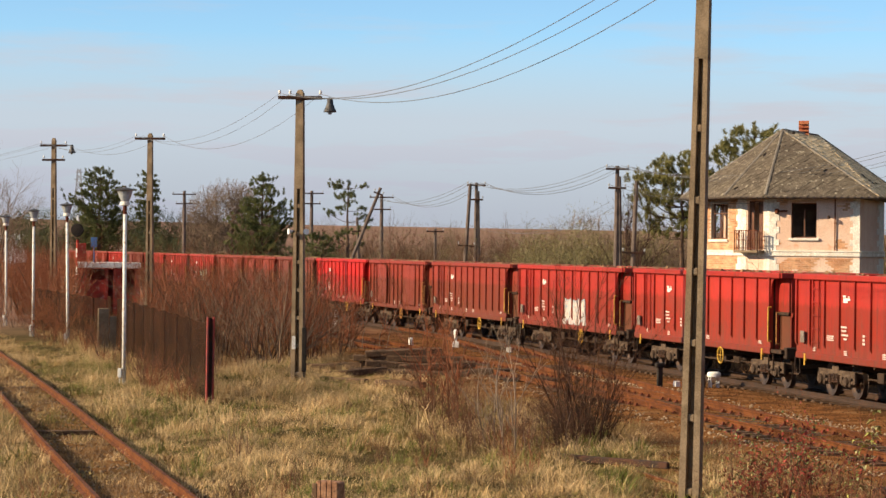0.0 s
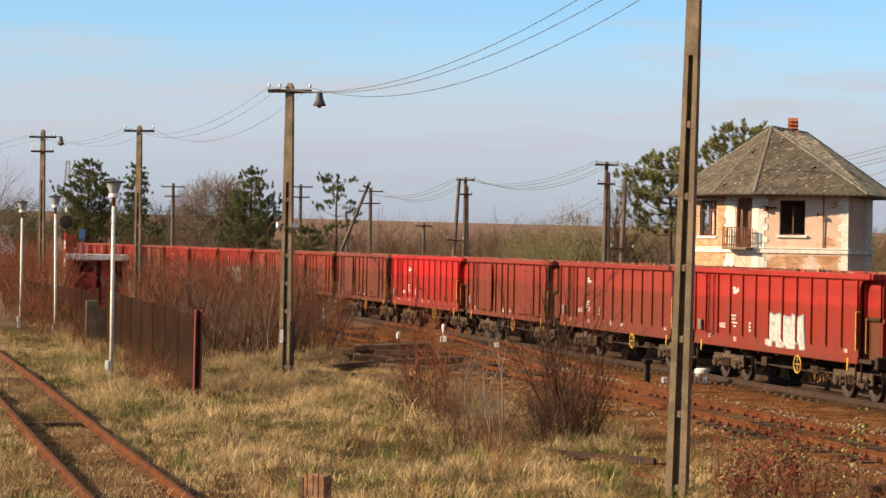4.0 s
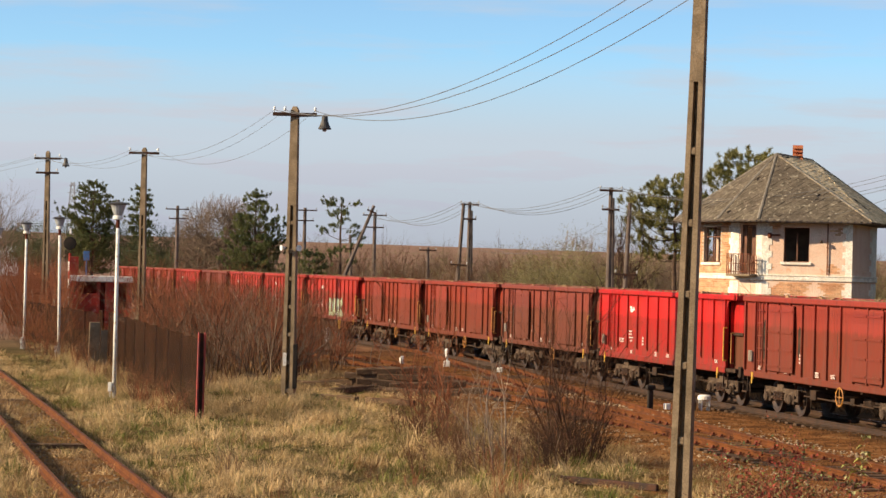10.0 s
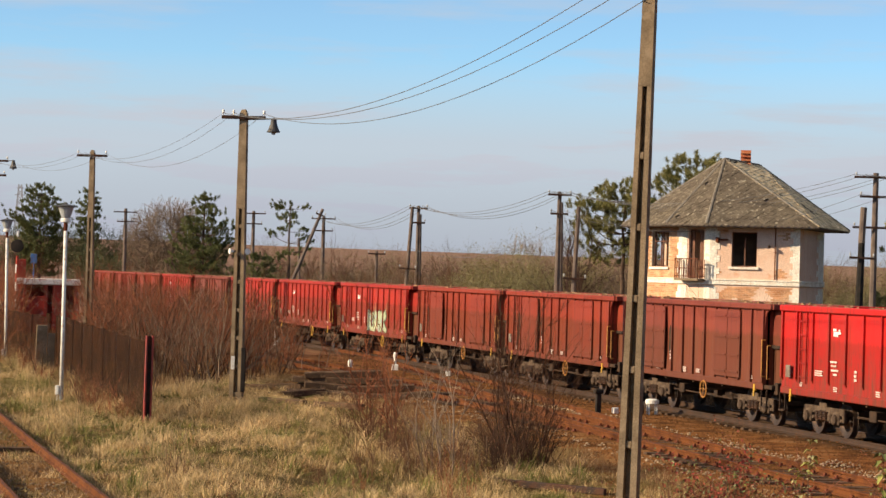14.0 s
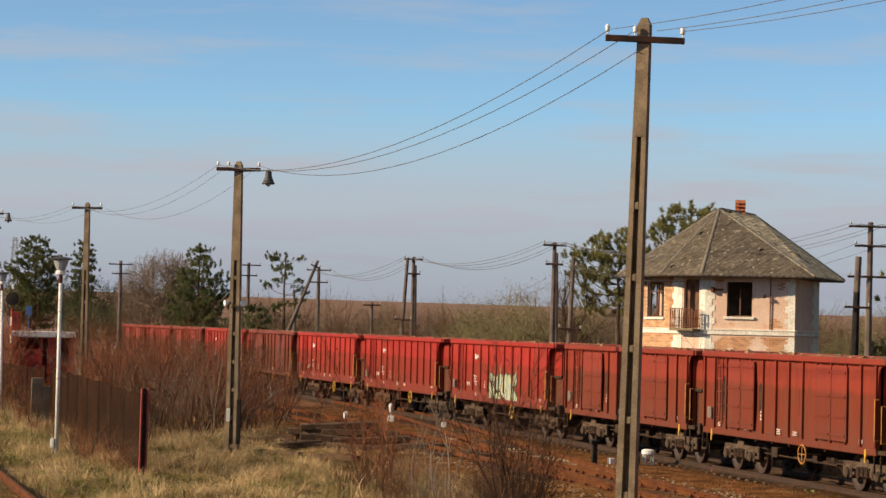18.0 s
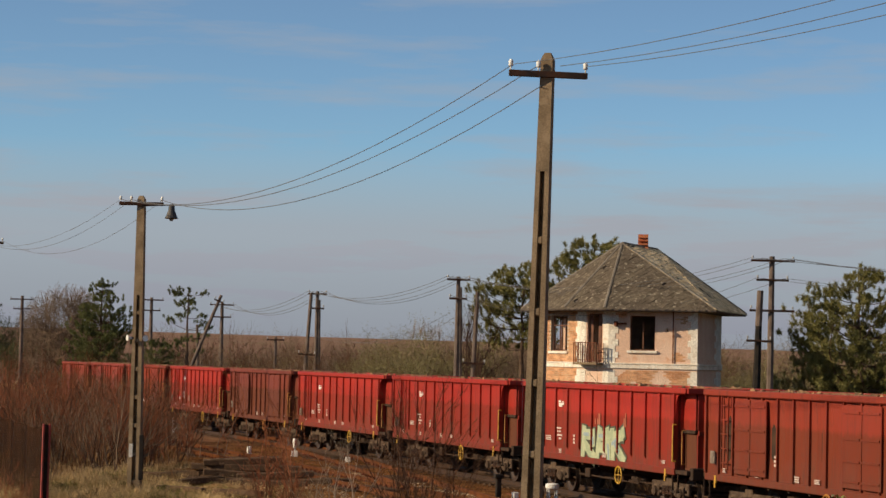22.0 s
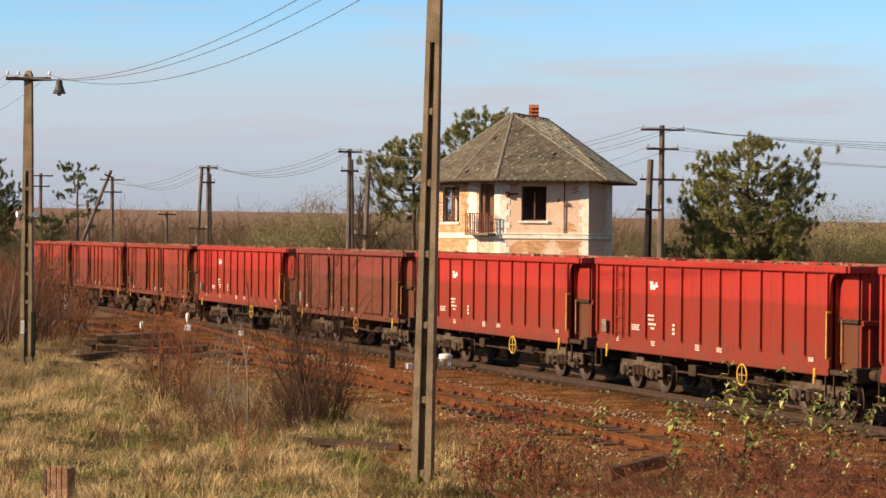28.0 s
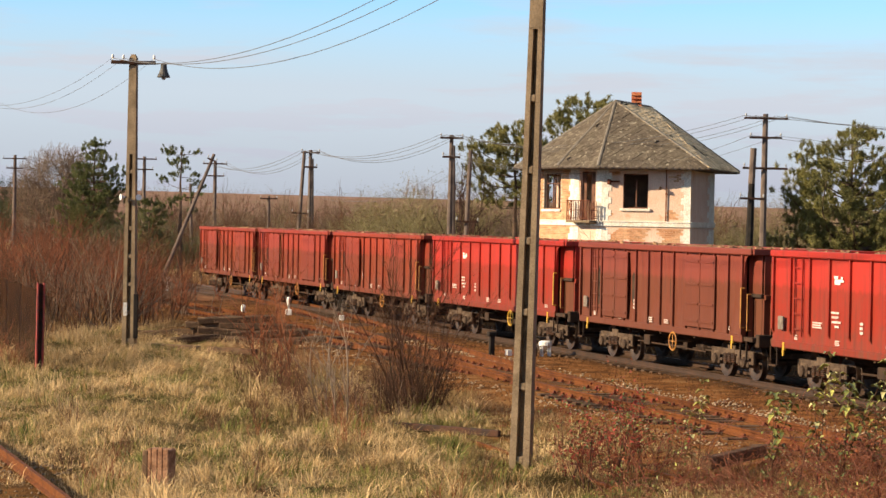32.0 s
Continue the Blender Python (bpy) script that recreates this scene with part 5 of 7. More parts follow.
# the dark sheet fence
def build_fence():
    fence = thing("sheet_fence", pose(0, 0, 0), "dark rusted wire mesh fence with rusty seams", "fence")
    a, b, bend = Vector((-6.15, 62.6)), Vector((-20.5, 119.5)), Vector((-12.6, 92.5))
    n = 64
    for k in range(n):
        if k in (33, 34):
            continue
        line = lambda u: a.lerp(bend, u / 0.52) if u < 0.52 else bend.lerp(b, (u - 0.52) / 0.48)
        p, q = line(k / n), line((k + 1) / n)
        d = (q - p)
        out = Vector((-d.y, d.x)).normalized()
        top = 1.86 + 0.03 * math.sin(k * 1.7) - 0.12 * (k >= 36)
        v = []
        for z in (-0.4, top):
            for j in range(9):
                c = p + d * (j / 8) + out * (0.022 * (1 if j % 2 else -1))
                v.append((c.x, c.y, z))
        part("sheet", Geo().add(v, [(j, j + 1, j + 10, j + 9) for j in range(8)]), FENCE_SHEET, fence)
        if k % 4 == 0:
            part("batten", Geo().box(-0.012, 0.012, -0.012, 0.012, -0.3, top, m=pose(p.x + out.x * 0.04, p.y + out.y * 0.04, 0)), DARK_STEEL, fence)
    post = thing("steel_fence_post", pose(-6.05, 62.35, -0.27, 0, 0.3, 12), "red painted steel channel post at the fence's end", "fence post")
    part("flange", Geo().box(-0.10, -0.055, -0.09, 0.09, -0.2, 2.3, 0.005), POST_RED, post)
    part("flange", Geo().box(0.055, 0.10, -0.09, 0.09, -0.2, 2.3, 0.005), POST_RED, post)
    part("web", Geo().box(-0.055, 0.055, 0.05, 0.07, -0.2, 2.28), DARK_STEEL, post)
    slab = thing("concrete_slab", pose(-12.85, 91.2, -0.27, 0, 0.6, 12), "grey upright concrete slab leaning on the fence", "concrete slab")
    part("slab", Geo().box(-0.30, 0.12, -0.06, 0.06, -0.2, 1.75, 0.02), CONCRETE, slab)
    part("slab", Geo().box(0.14, 0.42, -0.05, 0.05, -0.2, 1.45, 0.02), CONCRETE, slab)


build_fence()


# the ruined signal box
def build_signal_box():
    c8, s8 = math.cos(radians(8.6)), math.sin(radians(8.6))

    def world_xy(u, v):
        return 14.0 + u * c8 + v * s8, 107.2 - u * s8 + v * c8
    # walls, in metres across and away from the viewer
    plan = [(-2.35, 4.75), (-0.68, 1.82), (0.62, 0.85), (4.62, 0.0), (5.85, 5.9), (2.6, 6.6), (0.2, 7.0), (-1.6, 6.5)]
    pts = [world_xy(*p) for p in plan]
    base, floor2, top = -0.3, 3.95, 6.45
    house = thing("signal_box", pose(0, 0, 0), "derelict two-storey signal box, pink plaster, white quoins, broken slate roof", "house")
    cx, cy = sum(p[0] for p in pts) / 8, sum(p[1] for p in pts) / 8

    def wall_frame(i):
        a, b = Vector(pts[i]), Vector(pts[(i + 1) % 8])
        d = b - a
        return a, b, d.length, math.atan2(d.y, d.x)

    # openings per wall: from, to along it, bottom, top
    holes = {0: ((0.42, 2.07, 4.47, 6.14),), 1: ((0.38, 1.25, 3.98, 6.2),), 2: ((0.98, 2.14, 4.55, 6.12),), 6: ((0.45, 1.80, 4.5, 6.1),), 5: ((0.7, 1.7, 4.5, 6.1),), 7: ((0.1, 1.4, 4.5, 6.1),), 4: ((1.5, 2.9, 4.5, 6.1),)}
    for i in range(8):
        a, b, length, ang = wall_frame(i)
        m = pose(a.x, a.y, 0, 0, 0, math.degrees(ang))
        cuts = sorted(holes.get(i, ()))
        g = Geo()
        x, th = 0.0, 0.24 if i in (0, 6, 7) else 0.38
        for (h0, h1, zb, zt) in cuts:
            g.box(x, h0, 0, th, base, top).box(h0, h1, 0, th, base, zb).box(h0, h1, 0, th, zt, top)
            x = h1
        g.box(x, length, 0, th, base, top)
        wall = part("wall", g.weld(), MORTAR if i == 0 else PLASTER, house, "bare brick wall" if i == 0 else "", m=m)
        if i == 0:
            rows = int((top - floor2 - 0.1) / 0.085)
            gb = Geo()
            for r in range(-40, rows):
                z = floor2 + 0.12 + r * 0.085
                if z < 0:
                    continue
                xx = -0.13 * (r % 2)
                while xx < length:
                    x0, x1 = max(0.02, xx), min(length - 0.3, xx + 0.25)
                    if x1 - x0 > 0.05 and not any(h0 - 0.05 < (x0 + x1) / 2 < h1 + 0.05 and zb - 0.05 < z < zt + 0.08 for h0, h1, zb, zt in cuts):
                        gb.box(x0, x1, -0.012, 0.02, z, z + 0.072)
                    xx += 0.262
            brick = part("brickwork", gb, BRICK, wall)
            tagged(brick, kind="stuff")
        # string course, plinth
        part("string_course", Geo().box(-0.03, length + 0.03, -0.07, 0.0, 3.72, 3.92, 0.02).box(-0.04, length + 0.04, -0.10, 0.0, 3.92, 3.98, 0.01), QUOIN, wall, "white string course")
        if i in (1, 2, 3, 0):
            # quoins at both ends
            for end in (0, 1):
                if (i == 0 and end == 0) or (i == 3 and end == 0):
                    continue
                z, k = 0.0, 0
                while z < top - 0.1:
                    wq = 0.44 if k % 2 else 0.30
                    if i == 1:
                        wq = 0.30
                    if i == 3:
                        wq = 1.75 if k % 2 else 1.25
                    x0, x1 = (0.0, wq) if end == 0 else (length - wq, length)
                    if not (3.68 < z + 0.14 < 4.0):
                        part("quoin", Geo().box(x0 - 0.004, x1 + 0.004, -0.02 - 0.003 * (k % 2), 0.0, z, min(z + 0.279, top)), QUOIN, wall)
                    z += 0.28
                    k += 1
        for n_, (h0, h1, zb, zt) in enumerate(cuts):
            fr = Geo()
            e = 0.05
            fr.box(h0, h0 + e, 0.14, 0.2, zb, zt).box(h1 - e, h1, 0.14, 0.2, zb, zt).box(h0, h1, 0.14, 0.2, zt - e, zt)
            if i != 1:
                fr.box((h0 + h1) / 2 - 0.03, (h0 + h1) / 2 + 0.03, 0.14, 0.2, zb, zt - 0.3 if i == 2 else zt).box(h0, h1, 0.14, 0.2, zb, zb + e)
                if i == 0:
                    fr.box(h0, h1, 0.14, 0.2, zt - 0.5, zt - 0.45)
                part("window_sill", Geo().box(h0 - 0.12, h1 + 0.12, -0.10, 0.1, zb - 0.12, zb, 0.015), QUOIN, wall, "white window sill")
            part("window_frame" if i != 1 else "door_frame", fr, WINDOW_WOOD, wall)
        if i == 1:
            door = Geo().box(0.36, 0.62, 0.16, 0.20, 4.0, 6.15, 0.01).box(0.9, 1.1, 0.16, 0.20, 4.0, 6.15, 0.01)
            part("balcony_door", door, WINDOW_WOOD, wall, "old brown balcony door standing ajar")
            bal = Geo().box(0.05, 1.4, -0.62, 0.0, 3.86, 3.97, 0.01)
            part("balcony_slab", bal, CONCRETE, wall)
            balcony = part("balcony_rail", Geo().box(0.05, 1.40, -0.61, -0.565, 4.85, 4.89, 0.008), RUSTY_IRON, wall, "rusty wrought iron balcony rail")
            for z in (4.06, 4.42):
                rail = Geo().box(0.06, 1.39, -0.60, -0.575, z, z + 0.03).box(0.06, 0.085, -0.6, 0, z, z + 0.03).box(1.365, 1.39, -0.6, 0, z, z + 0.03)
                part("rail_bar", rail, RUSTY_IRON, balcony)
            for k in range(11):
                x = 0.07 + 1.3 * k / 10
                part("baluster", Geo().box(x - 0.012, x + 0.012, -0.6, -0.575, 3.97, 4.85), RUSTY_IRON, balcony)
            for k in range(5):
                for x in (0.07, 1.38):
                    part("baluster", Geo().box(x - 0.012, x + 0.012, -0.57 + 0.12 * k, -0.548 + 0.12 * k, 3.97, 4.85), RUSTY_IRON, balcony)
        if i == 2:
            part("downpipe", Geo().tube((2.98, -0.06, 4.0), (2.98, -0.06, top), 0.028, n=8).box(2.93, 3.03, -0.08, 0.0, 5.2, 5.25), RUSTY_IRON, wall, "thin rusty downpipe")
            part("lamp_bracket", Geo().box(0.30, 0.82, -0.16, 0.0, 5.72, 5.80, 0.01).box(0.28, 0.42, -0.24, 0.0, 5.62, 5.86, 0.02), RUSTY_IRON, wall, "rusty lamp bracket")
            part("wall_lamp", Geo().tube((2.75, -0.05, 5.5), (2.75, -0.3, 5.55), 0.02, n=6).lathe((2.75, -0.3, 5.42), [(0.07, 0), (0.08, 0.02), (0.03, 0.14)], 8), DARK_STEEL, wall)
            gp = Geo()
            rng = random.Random(3)
            for r in range(3, 73):
                z = r * 0.085
                if 3.64 < z < 4.02:
                    continue
                for c in range(17):
                    x = 0.05 + c * 0.25 + (r % 2) * 0.125
                    if x > 3.75 or (0.9 < x + 0.12 < 2.25 and z > 4.4):
                        continue
                    bare = noise.noise((x * 1.1, z * 1.3, 7.0)) + 0.4 * noise.noise((x * 3.1, z * 3.4, 2.0)) + (0.12 if z < 3.7 else -0.30 + 0.3 * max(0.0, 1 - abs(z - 4.2) / 0.3))
                    if bare > 0.12:
                        gp.box(x + 0.006, x + 0.243, -0.004 - 0.006 * rng.random(), 0.0, z, z + 0.076)
            tagged(part("exposed_brickwork", gp, BRICK, wall, "bricks bared where plaster fell"), kind="stuff")
    # storey floor, room walls behind the windows
    part("upper_floor", Geo().add([(x, y, 3.9) for x, y in pts] + [(x, y, 3.75) for x, y in pts], [tuple(range(8)), tuple(range(8, 16))[::-1]]), ROOM_DARK, house)
    part("upper_ceiling", Geo().add([(x, y, 6.42) for x, y in pts] + [(x, y, 6.36) for x, y in pts], [tuple(range(8)), tuple(range(8, 16))[::-1]]), ROOM_DARK, house)
    part("inner_wall", Geo().box(-0.4, 2.6, -0.06, 0.06, 3.9, 6.36, m=pose(cx + 0.3, cy + 0.2, 0, 0, 0, -10)), ROOM_DARK, house)
    # roof
    eave = []
    for k, (x, y) in enumerate(pts):
        d = Vector((x - cx, y - cy))
        eave.append((x + d.x / d.length * 1.22, y + d.y / d.length * 1.22))
    ze = 6.42
    apex, back = Vector((*world_xy(1.14, 2.9), 9.5)), Vector((*world_xy(2.75, 4.6), 9.32))
    ev = [Vector((x, y, ze)) for x, y in eave]
    roof_faces = [(ev[0], ev[1], apex), (ev[1], ev[2], apex), (ev[2], ev[3], apex), (ev[3], back, apex), (ev[3], ev[4], back), (ev[4], ev[5], back),
                  (ev[5], ev[6], back), (ev[6], ev[7], apex), (ev[6], apex, back), (ev[7], ev[0], apex)]
    low = Vector((0, 0, 0.05))
    roof = part("roof", Geo().add([p - low for p in ev] + [apex - low, back - low],
                                  [(0, 1, 8), (1, 2, 8), (2, 3, 8), (3, 9, 8), (3, 4, 9), (4, 5, 9), (5, 6, 9), (6, 7, 8), (6, 8, 9), (7, 0, 8)]), EAVE_WOOD, house, "old slate roof with missing slates")
    rng = random.Random(11)
    for i, (a, b, top_at) in enumerate(roof_faces):
        along = (b - a).normalized()
        up = (top_at - a)
        up = (up - along * up.dot(along)).normalized()
        nrm = along.cross(up)
        if nrm.z < 0:
            nrm = -nrm
        tx, ty, ln = (top_at - a).dot(along), (top_at - a).dot(up), (b - a).length
        g = Geo()
        s = 0.15
        for r in range(int(ty / s) + 2):
            y = r * s
            x0, x1 = tx * y / ty, ln + (tx - ln) * y / ty
            for c in range(int(x0 / (2 * s)) - 1, int(x1 / (2 * s)) + 2):
                x = c * 2 * s + (r % 2) * s
                if not (x0 - s * 0.4 < x < x1 + s * 0.4) or rng.random() < 0.01:
                    continue
                if i in (3, 4) and noise.noise((x * 0.9, y * 0.9, 4.0 + i)) > 0.52:
                    continue
                p = a + along * min(max(x, x0 + 0.05), x1 - 0.05) + up * min(y, ty - 0.1) + nrm * (0.02 + rng.uniform(0, 0.016))
                lift = nrm * rng.uniform(0.003, 0.014)
                q = [p - up * s * 1.05 + lift * 2, p + along * s * 0.97 + lift, p + up * s * 1.05, p - along * s * 0.97 + lift]
                w = [z - nrm * 0.012 for z in q]
                g.add(q + w, [(0, 1, 2, 3), (0, 4, 5, 1), (1, 5, 6, 2), (2, 6, 7, 3), (3, 7, 4, 0)])
        if g.v:
            # faces 3 and 4 get the brightened slates in place of sunlight
            tagged(part("slate_covering", g, SLATE_SUNLIT if i in (3, 4) else SLATE, roof, "slates coloured pale as if sunlit" if i in (3, 4) else "grey diamond slates"), kind="stuff")
        if i not in (3, 4, 8):
            part("hip_cap", Geo().tube(a + nrm * 0.02, top_at + nrm * 0.02, 0.075, 0.065, n=6), RIDGE_CAP, roof)
        if i not in (3, 8):
            part("gutter", Geo().tube(a - low, b - low, 0.07, n=8), EAVE_WOOD, roof)
    part("hip_cap", Geo().tube(ev[3], apex, 0.075, 0.065, n=6), RIDGE_CAP, roof)
    part("ridge_cap", Geo().tube(apex, back, 0.09, n=6), RIDGE_CAP, roof)
    soff = Geo()
    for k in range(8):
        p, q = pts[k], pts[(k + 1) % 8]
        e, f = eave[k], eave[(k + 1) % 8]
        soff.add([(*p, ze - 0.12), (*q, ze - 0.12), (*f, ze - 0.1), (*e, ze - 0.1)], [(0, 1, 2, 3)])
    part("soffit", soff, EAVE_WOOD, roof)
    # chimney
    chx, chy = world_xy(2.1, 4.3)
    gch = Geo()
    for r in range(19):
        z = 8.4 + 0.085 * r
        for k in range(4):
            ax, ay = ((-0.12, -0.24), (0.12, -0.24), (0.12, 0.24), (-0.12, 0.24))[k]
            gch.box(ax - 0.115, ax + 0.115, ay - 0.11 - (0.13 if r % 2 else 0), ay + 0.11 + (0.0 if r % 2 else 0.0), z, z + 0.076, m=pose(chx, chy, 0, 0, 0, -9))
    stack = part("chimney", Geo().box(-0.21, 0.21, -0.3, 0.3, 7.6, 9.97, m=pose(chx, chy, 0, 0, 0, -9)), MORTAR, roof, "broken red brick chimney")
    tagged(part("chimney_brickwork", gch, CHIMNEY_BRICK, house), kind="stuff")


build_signal_box()


# plants
def prism(V, F, p, q, r0, r1):
    d = q - p
    d = d / (np.linalg.norm(d) + 1e-9)
    u = np.cross(d, (0.3, 0.7, 0.65))
    u = u / (np.linalg.norm(u) + 1e-9)
    w = np.cross(d, u)
    k = len(V)
    for c, rr in ((p, r0), (q, r1)):
        for a in (0, 2.094, 4.189):
            V.append(c + (u * math.cos(a) + w * math.sin(a)) * rr)
    for j in range(3):
        F.append((k + j, k + (j + 1) % 3, k + 3 + (j + 1) % 3, k + 3 + j))


def stems(rng, n, height, spread, levels=2, r=0.02, fork=3, droop=0.0, thin=0.6, spray=0.55, tilt=0.38):
    """Branching stems as thin three-sided prisms: those from the ground, their twigs, and the tips."""
    stem, twig, tips = ([], []), ([], []), []

    def grow(p, d, length, rad, level):
        q = p
        steps = 3
        for _ in range(steps):
            d = d + np.array([rng.gauss(0, 0.13), rng.gauss(0, 0.13), rng.gauss(0.03, 0.06) - droop])
            d = d / np.linalg.norm(d)
            nq = q + d * length / steps
            prism(*(stem if level == levels else twig), q, nq, rad, rad * 0.8)
            rad *= 0.8
            q = nq
            if level > 0:
                for _ in range(fork):
                    if rng.random() < 0.75:
                        sd = d + np.array([rng.gauss(0, spray), rng.gauss(0, spray), rng.gauss(0.15, spray * 0.55)])
                        grow(q, sd / np.linalg.norm(sd), length * rng.uniform(0.35, 0.6), rad * thin, level - 1)
        tips.append((q, d))

    for _ in range(n):
        a, rr = rng.uniform(0, 6.283), spread * 0.35 * math.sqrt(rng.random())
        d = np.array([math.cos(a) * rng.uniform(0.0, tilt), math.sin(a) * rng.uniform(0.0, tilt), 1.0])
        grow(np.array([math.cos(a) * rr, math.sin(a) * rr, -0.1]), d / np.linalg.norm(d), height * rng.uniform(0.55, 1.0), r, levels)
    return stem, twig, tips


def leaf_cards(rng, points, per, size, spread, up=0.3, narrow=0.45):
    """Small pointed leaves as diamonds, scattered round the points."""
    pts = np.repeat(np.asarray(points), per, axis=0)
    n = len(pts)
    gen = np.random.default_rng(rng.randrange(10 ** 6))
    pts = pts + gen.normal(0, spread, (n, 3))
    d = gen.normal(0, 1, (n, 3)) + (0, 0, up)
    d /= np.linalg.norm(d, axis=1)[:, None]
    w = np.cross(d, gen.normal(0, 1, (n, 3)))
    w /= np.linalg.norm(w, axis=1)[:, None] + 1e-9
    s = (size * gen.uniform(0.6, 1.3, n))[:, None]
    V = np.stack([pts, pts + d * s * 0.5 + w * s * narrow * 0.5, pts + d * s, pts + d * s * 0.5 - w * s * narrow * 0.5], 1).reshape(-1, 3)
    return V, np.arange(4 * n).reshape(-1, 4)


def two_tone(one, two, mat_one, mat_two):
    """Stems and twigs of one plant as one mesh with two materials."""
    k = len(one[0])
    F = np.array(one[1] + [tuple(i + k for i in f) for f in two[1]])
    me = quick_mesh("twig_crown", np.array(one[0] + two[0]), F, mat_one)
    me.materials.append(mat_two)
    me.polygons.foreach_set("material_index", np.repeat([0, 1], [len(one[1]), len(two[1])]).astype(np.int32))
    return me


def shrub(name, label, category, seed, n, height, spread, twig, levels=2, r=0.02, fork=3, leaf=None, per=3, size=0.07, loose=0.06, group="", droop=0.0, thin=0.6, share=1.0, spray=0.55, tilt=0.38, stem_mat=None, narrow=0.45, split=False):
    rng = random.Random(seed)
    ob = thing(name, pose(0, -60, 0), label, category, group)
    tips = []
    for _ in range(n if split else 1):
        stem, twigs, ends = stems(rng, 1 if split else n, height, spread, levels, r, fork, droop, thin, spray, tilt)
        part("stem" if split else "twig_crown", two_tone(stem, twigs, stem_mat or twig, twig), None, ob)
        tips += ends
    if leaf:
        leaves = leaf if isinstance(leaf, tuple) else (leaf,)
        for k, mat in enumerate(leaves):
            pts = [p for p, _ in tips if rng.random() < share / len(leaves)]
            LV, LF = leaf_cards(rng, pts, per, size, loose, narrow=narrow)
            part("foliage", quick_mesh("foliage", LV, LF, mat), None, ob)
    return ob


def bramble_canes(name, label, seed, n, reach, spread, leaf_mats, share, group):
    """Arching canes that rise, bend over and fall, with short side twigs and leaves in bunches."""
    rng = random.Random(seed)
    cane, twig, nodes = ([], []), ([], []), []
    for _ in range(n):
        a, rr = rng.uniform(0, 6.283), spread * math.sqrt(rng.random()) * 0.5
        p = np.array([math.cos(a) * rr, math.sin(a) * rr, -0.05])
        a = rng.uniform(0, 6.283)
        up = rng.uniform(0.7, 2.4)
        d = np.array([math.cos(a), math.sin(a), up])
        ln = reach * rng.uniform(0.5, 1.15) / 8
        rad = rng.uniform(0.006, 0.011)
        for k in range(8):
            d = d / np.linalg.norm(d)
            q = p + d * ln
            if q[2] < 0:
                break
            prism(*cane, p, q, rad, rad * 0.88)
            rad *= 0.88
            p = q
            d = d + np.array([rng.gauss(0, 0.14), rng.gauss(0, 0.14), -rng.uniform(0.06, 0.30)])
            nodes.append(p)
            for _ in range(2):
                if rng.random() < 0.7:
                    e = np.array([rng.gauss(0, 1), rng.gauss(0, 1), rng.gauss(0.5, 0.7)])
                    e = e / np.linalg.norm(e)
                    q2 = p + e * rng.uniform(0.08, 0.3)
                    prism(*twig, p, q2, rad * 0.6, rad * 0.4)
                    nodes.append(q2)
    ob = thing(name, pose(0, -60, 0), label, "bush", group)
    part("twig_crown", two_tone(cane, twig, CANE, TWIG_RED), None, ob)
    for k, mat in enumerate(leaf_mats):
        c = [np.array([rng.uniform(-0.5, 0.5) * spread, rng.uniform(-0.5, 0.5) * spread, rng.uniform(0.3, 0.7)]) for _ in range(4)]
        pts = [p for p in nodes if rng.random() < share * (3.0 if min(np.linalg.norm(p - m) for m in c[:2]) < 0.26 else 0.04)]
        if len(pts) > 3:
            LV, LF = leaf_cards(rng, pts, 3, 0.062, 0.035, narrow=0.62)
            part("foliage", quick_mesh("foliage", LV, LF, mat), None, ob)
    return ob


def leafy_sprig(label, seed, height, mats):
    """A few straight shoots with long folded leaves along their upper part."""
    rng = random.Random(seed)
    cane = ([], [])
    bunch = [([], []) for _ in mats]
    for _ in range(3):
        p = np.array([rng.gauss(0, 0.12), rng.gauss(0, 0.12), -0.05])
        d = np.array([rng.gauss(0, 0.14), rng.gauss(0, 0.14), 1.0])
        h = height * rng.uniform(0.7, 1.0)
        for k in range(14):
            d = d + np.array([rng.gauss(0, 0.04), rng.gauss(0, 0.04), 0])
            d = d / np.linalg.norm(d)
            q = p + d * h / 14
            prism(*cane, p, q, 0.014 - 0.0007 * k, 0.0133 - 0.0007 * k)
            p = q
            if k < 4 or rng.random() < 0.15:
                continue
            for _ in range(4 if k > 9 else 2):
                a, dip = rng.uniform(0, 6.283), rng.uniform(-0.5, 0.6)
                e = np.array([math.cos(a), math.sin(a), dip])
                e = e / np.linalg.norm(e)
                w = np.array([-math.sin(a), math.cos(a), 0.0])
                ln = rng.uniform(0.10, 0.20)
                V, F = bunch[rng.randrange(len(mats))]
                m = len(V)
                mid, tip = p + e * ln * 0.45, p + e * ln - np.array([0, 0, ln * 0.3])
                fold = np.array([0, 0, 0.18 * ln])
                V += [p, mid + w * ln * 0.26 + fold, mid, mid - w * ln * 0.26 + fold, tip]
                F += [(m, m + 1, m + 2), (m, m + 2, m + 3), (m + 1, m + 4, m + 2), (m + 2, m + 4, m + 3)]
    ob = thing("leafy_sprig", pose(0, -60, 0), label, "weed", "leafy sprigs")
    part("twig_crown", quick_mesh("twig_crown", *cane, TWIG), None, ob)
    for (V, F), mat in zip(bunch, mats):
        part("foliage", quick_mesh("foliage", V, F, mat), None, ob)
    return ob


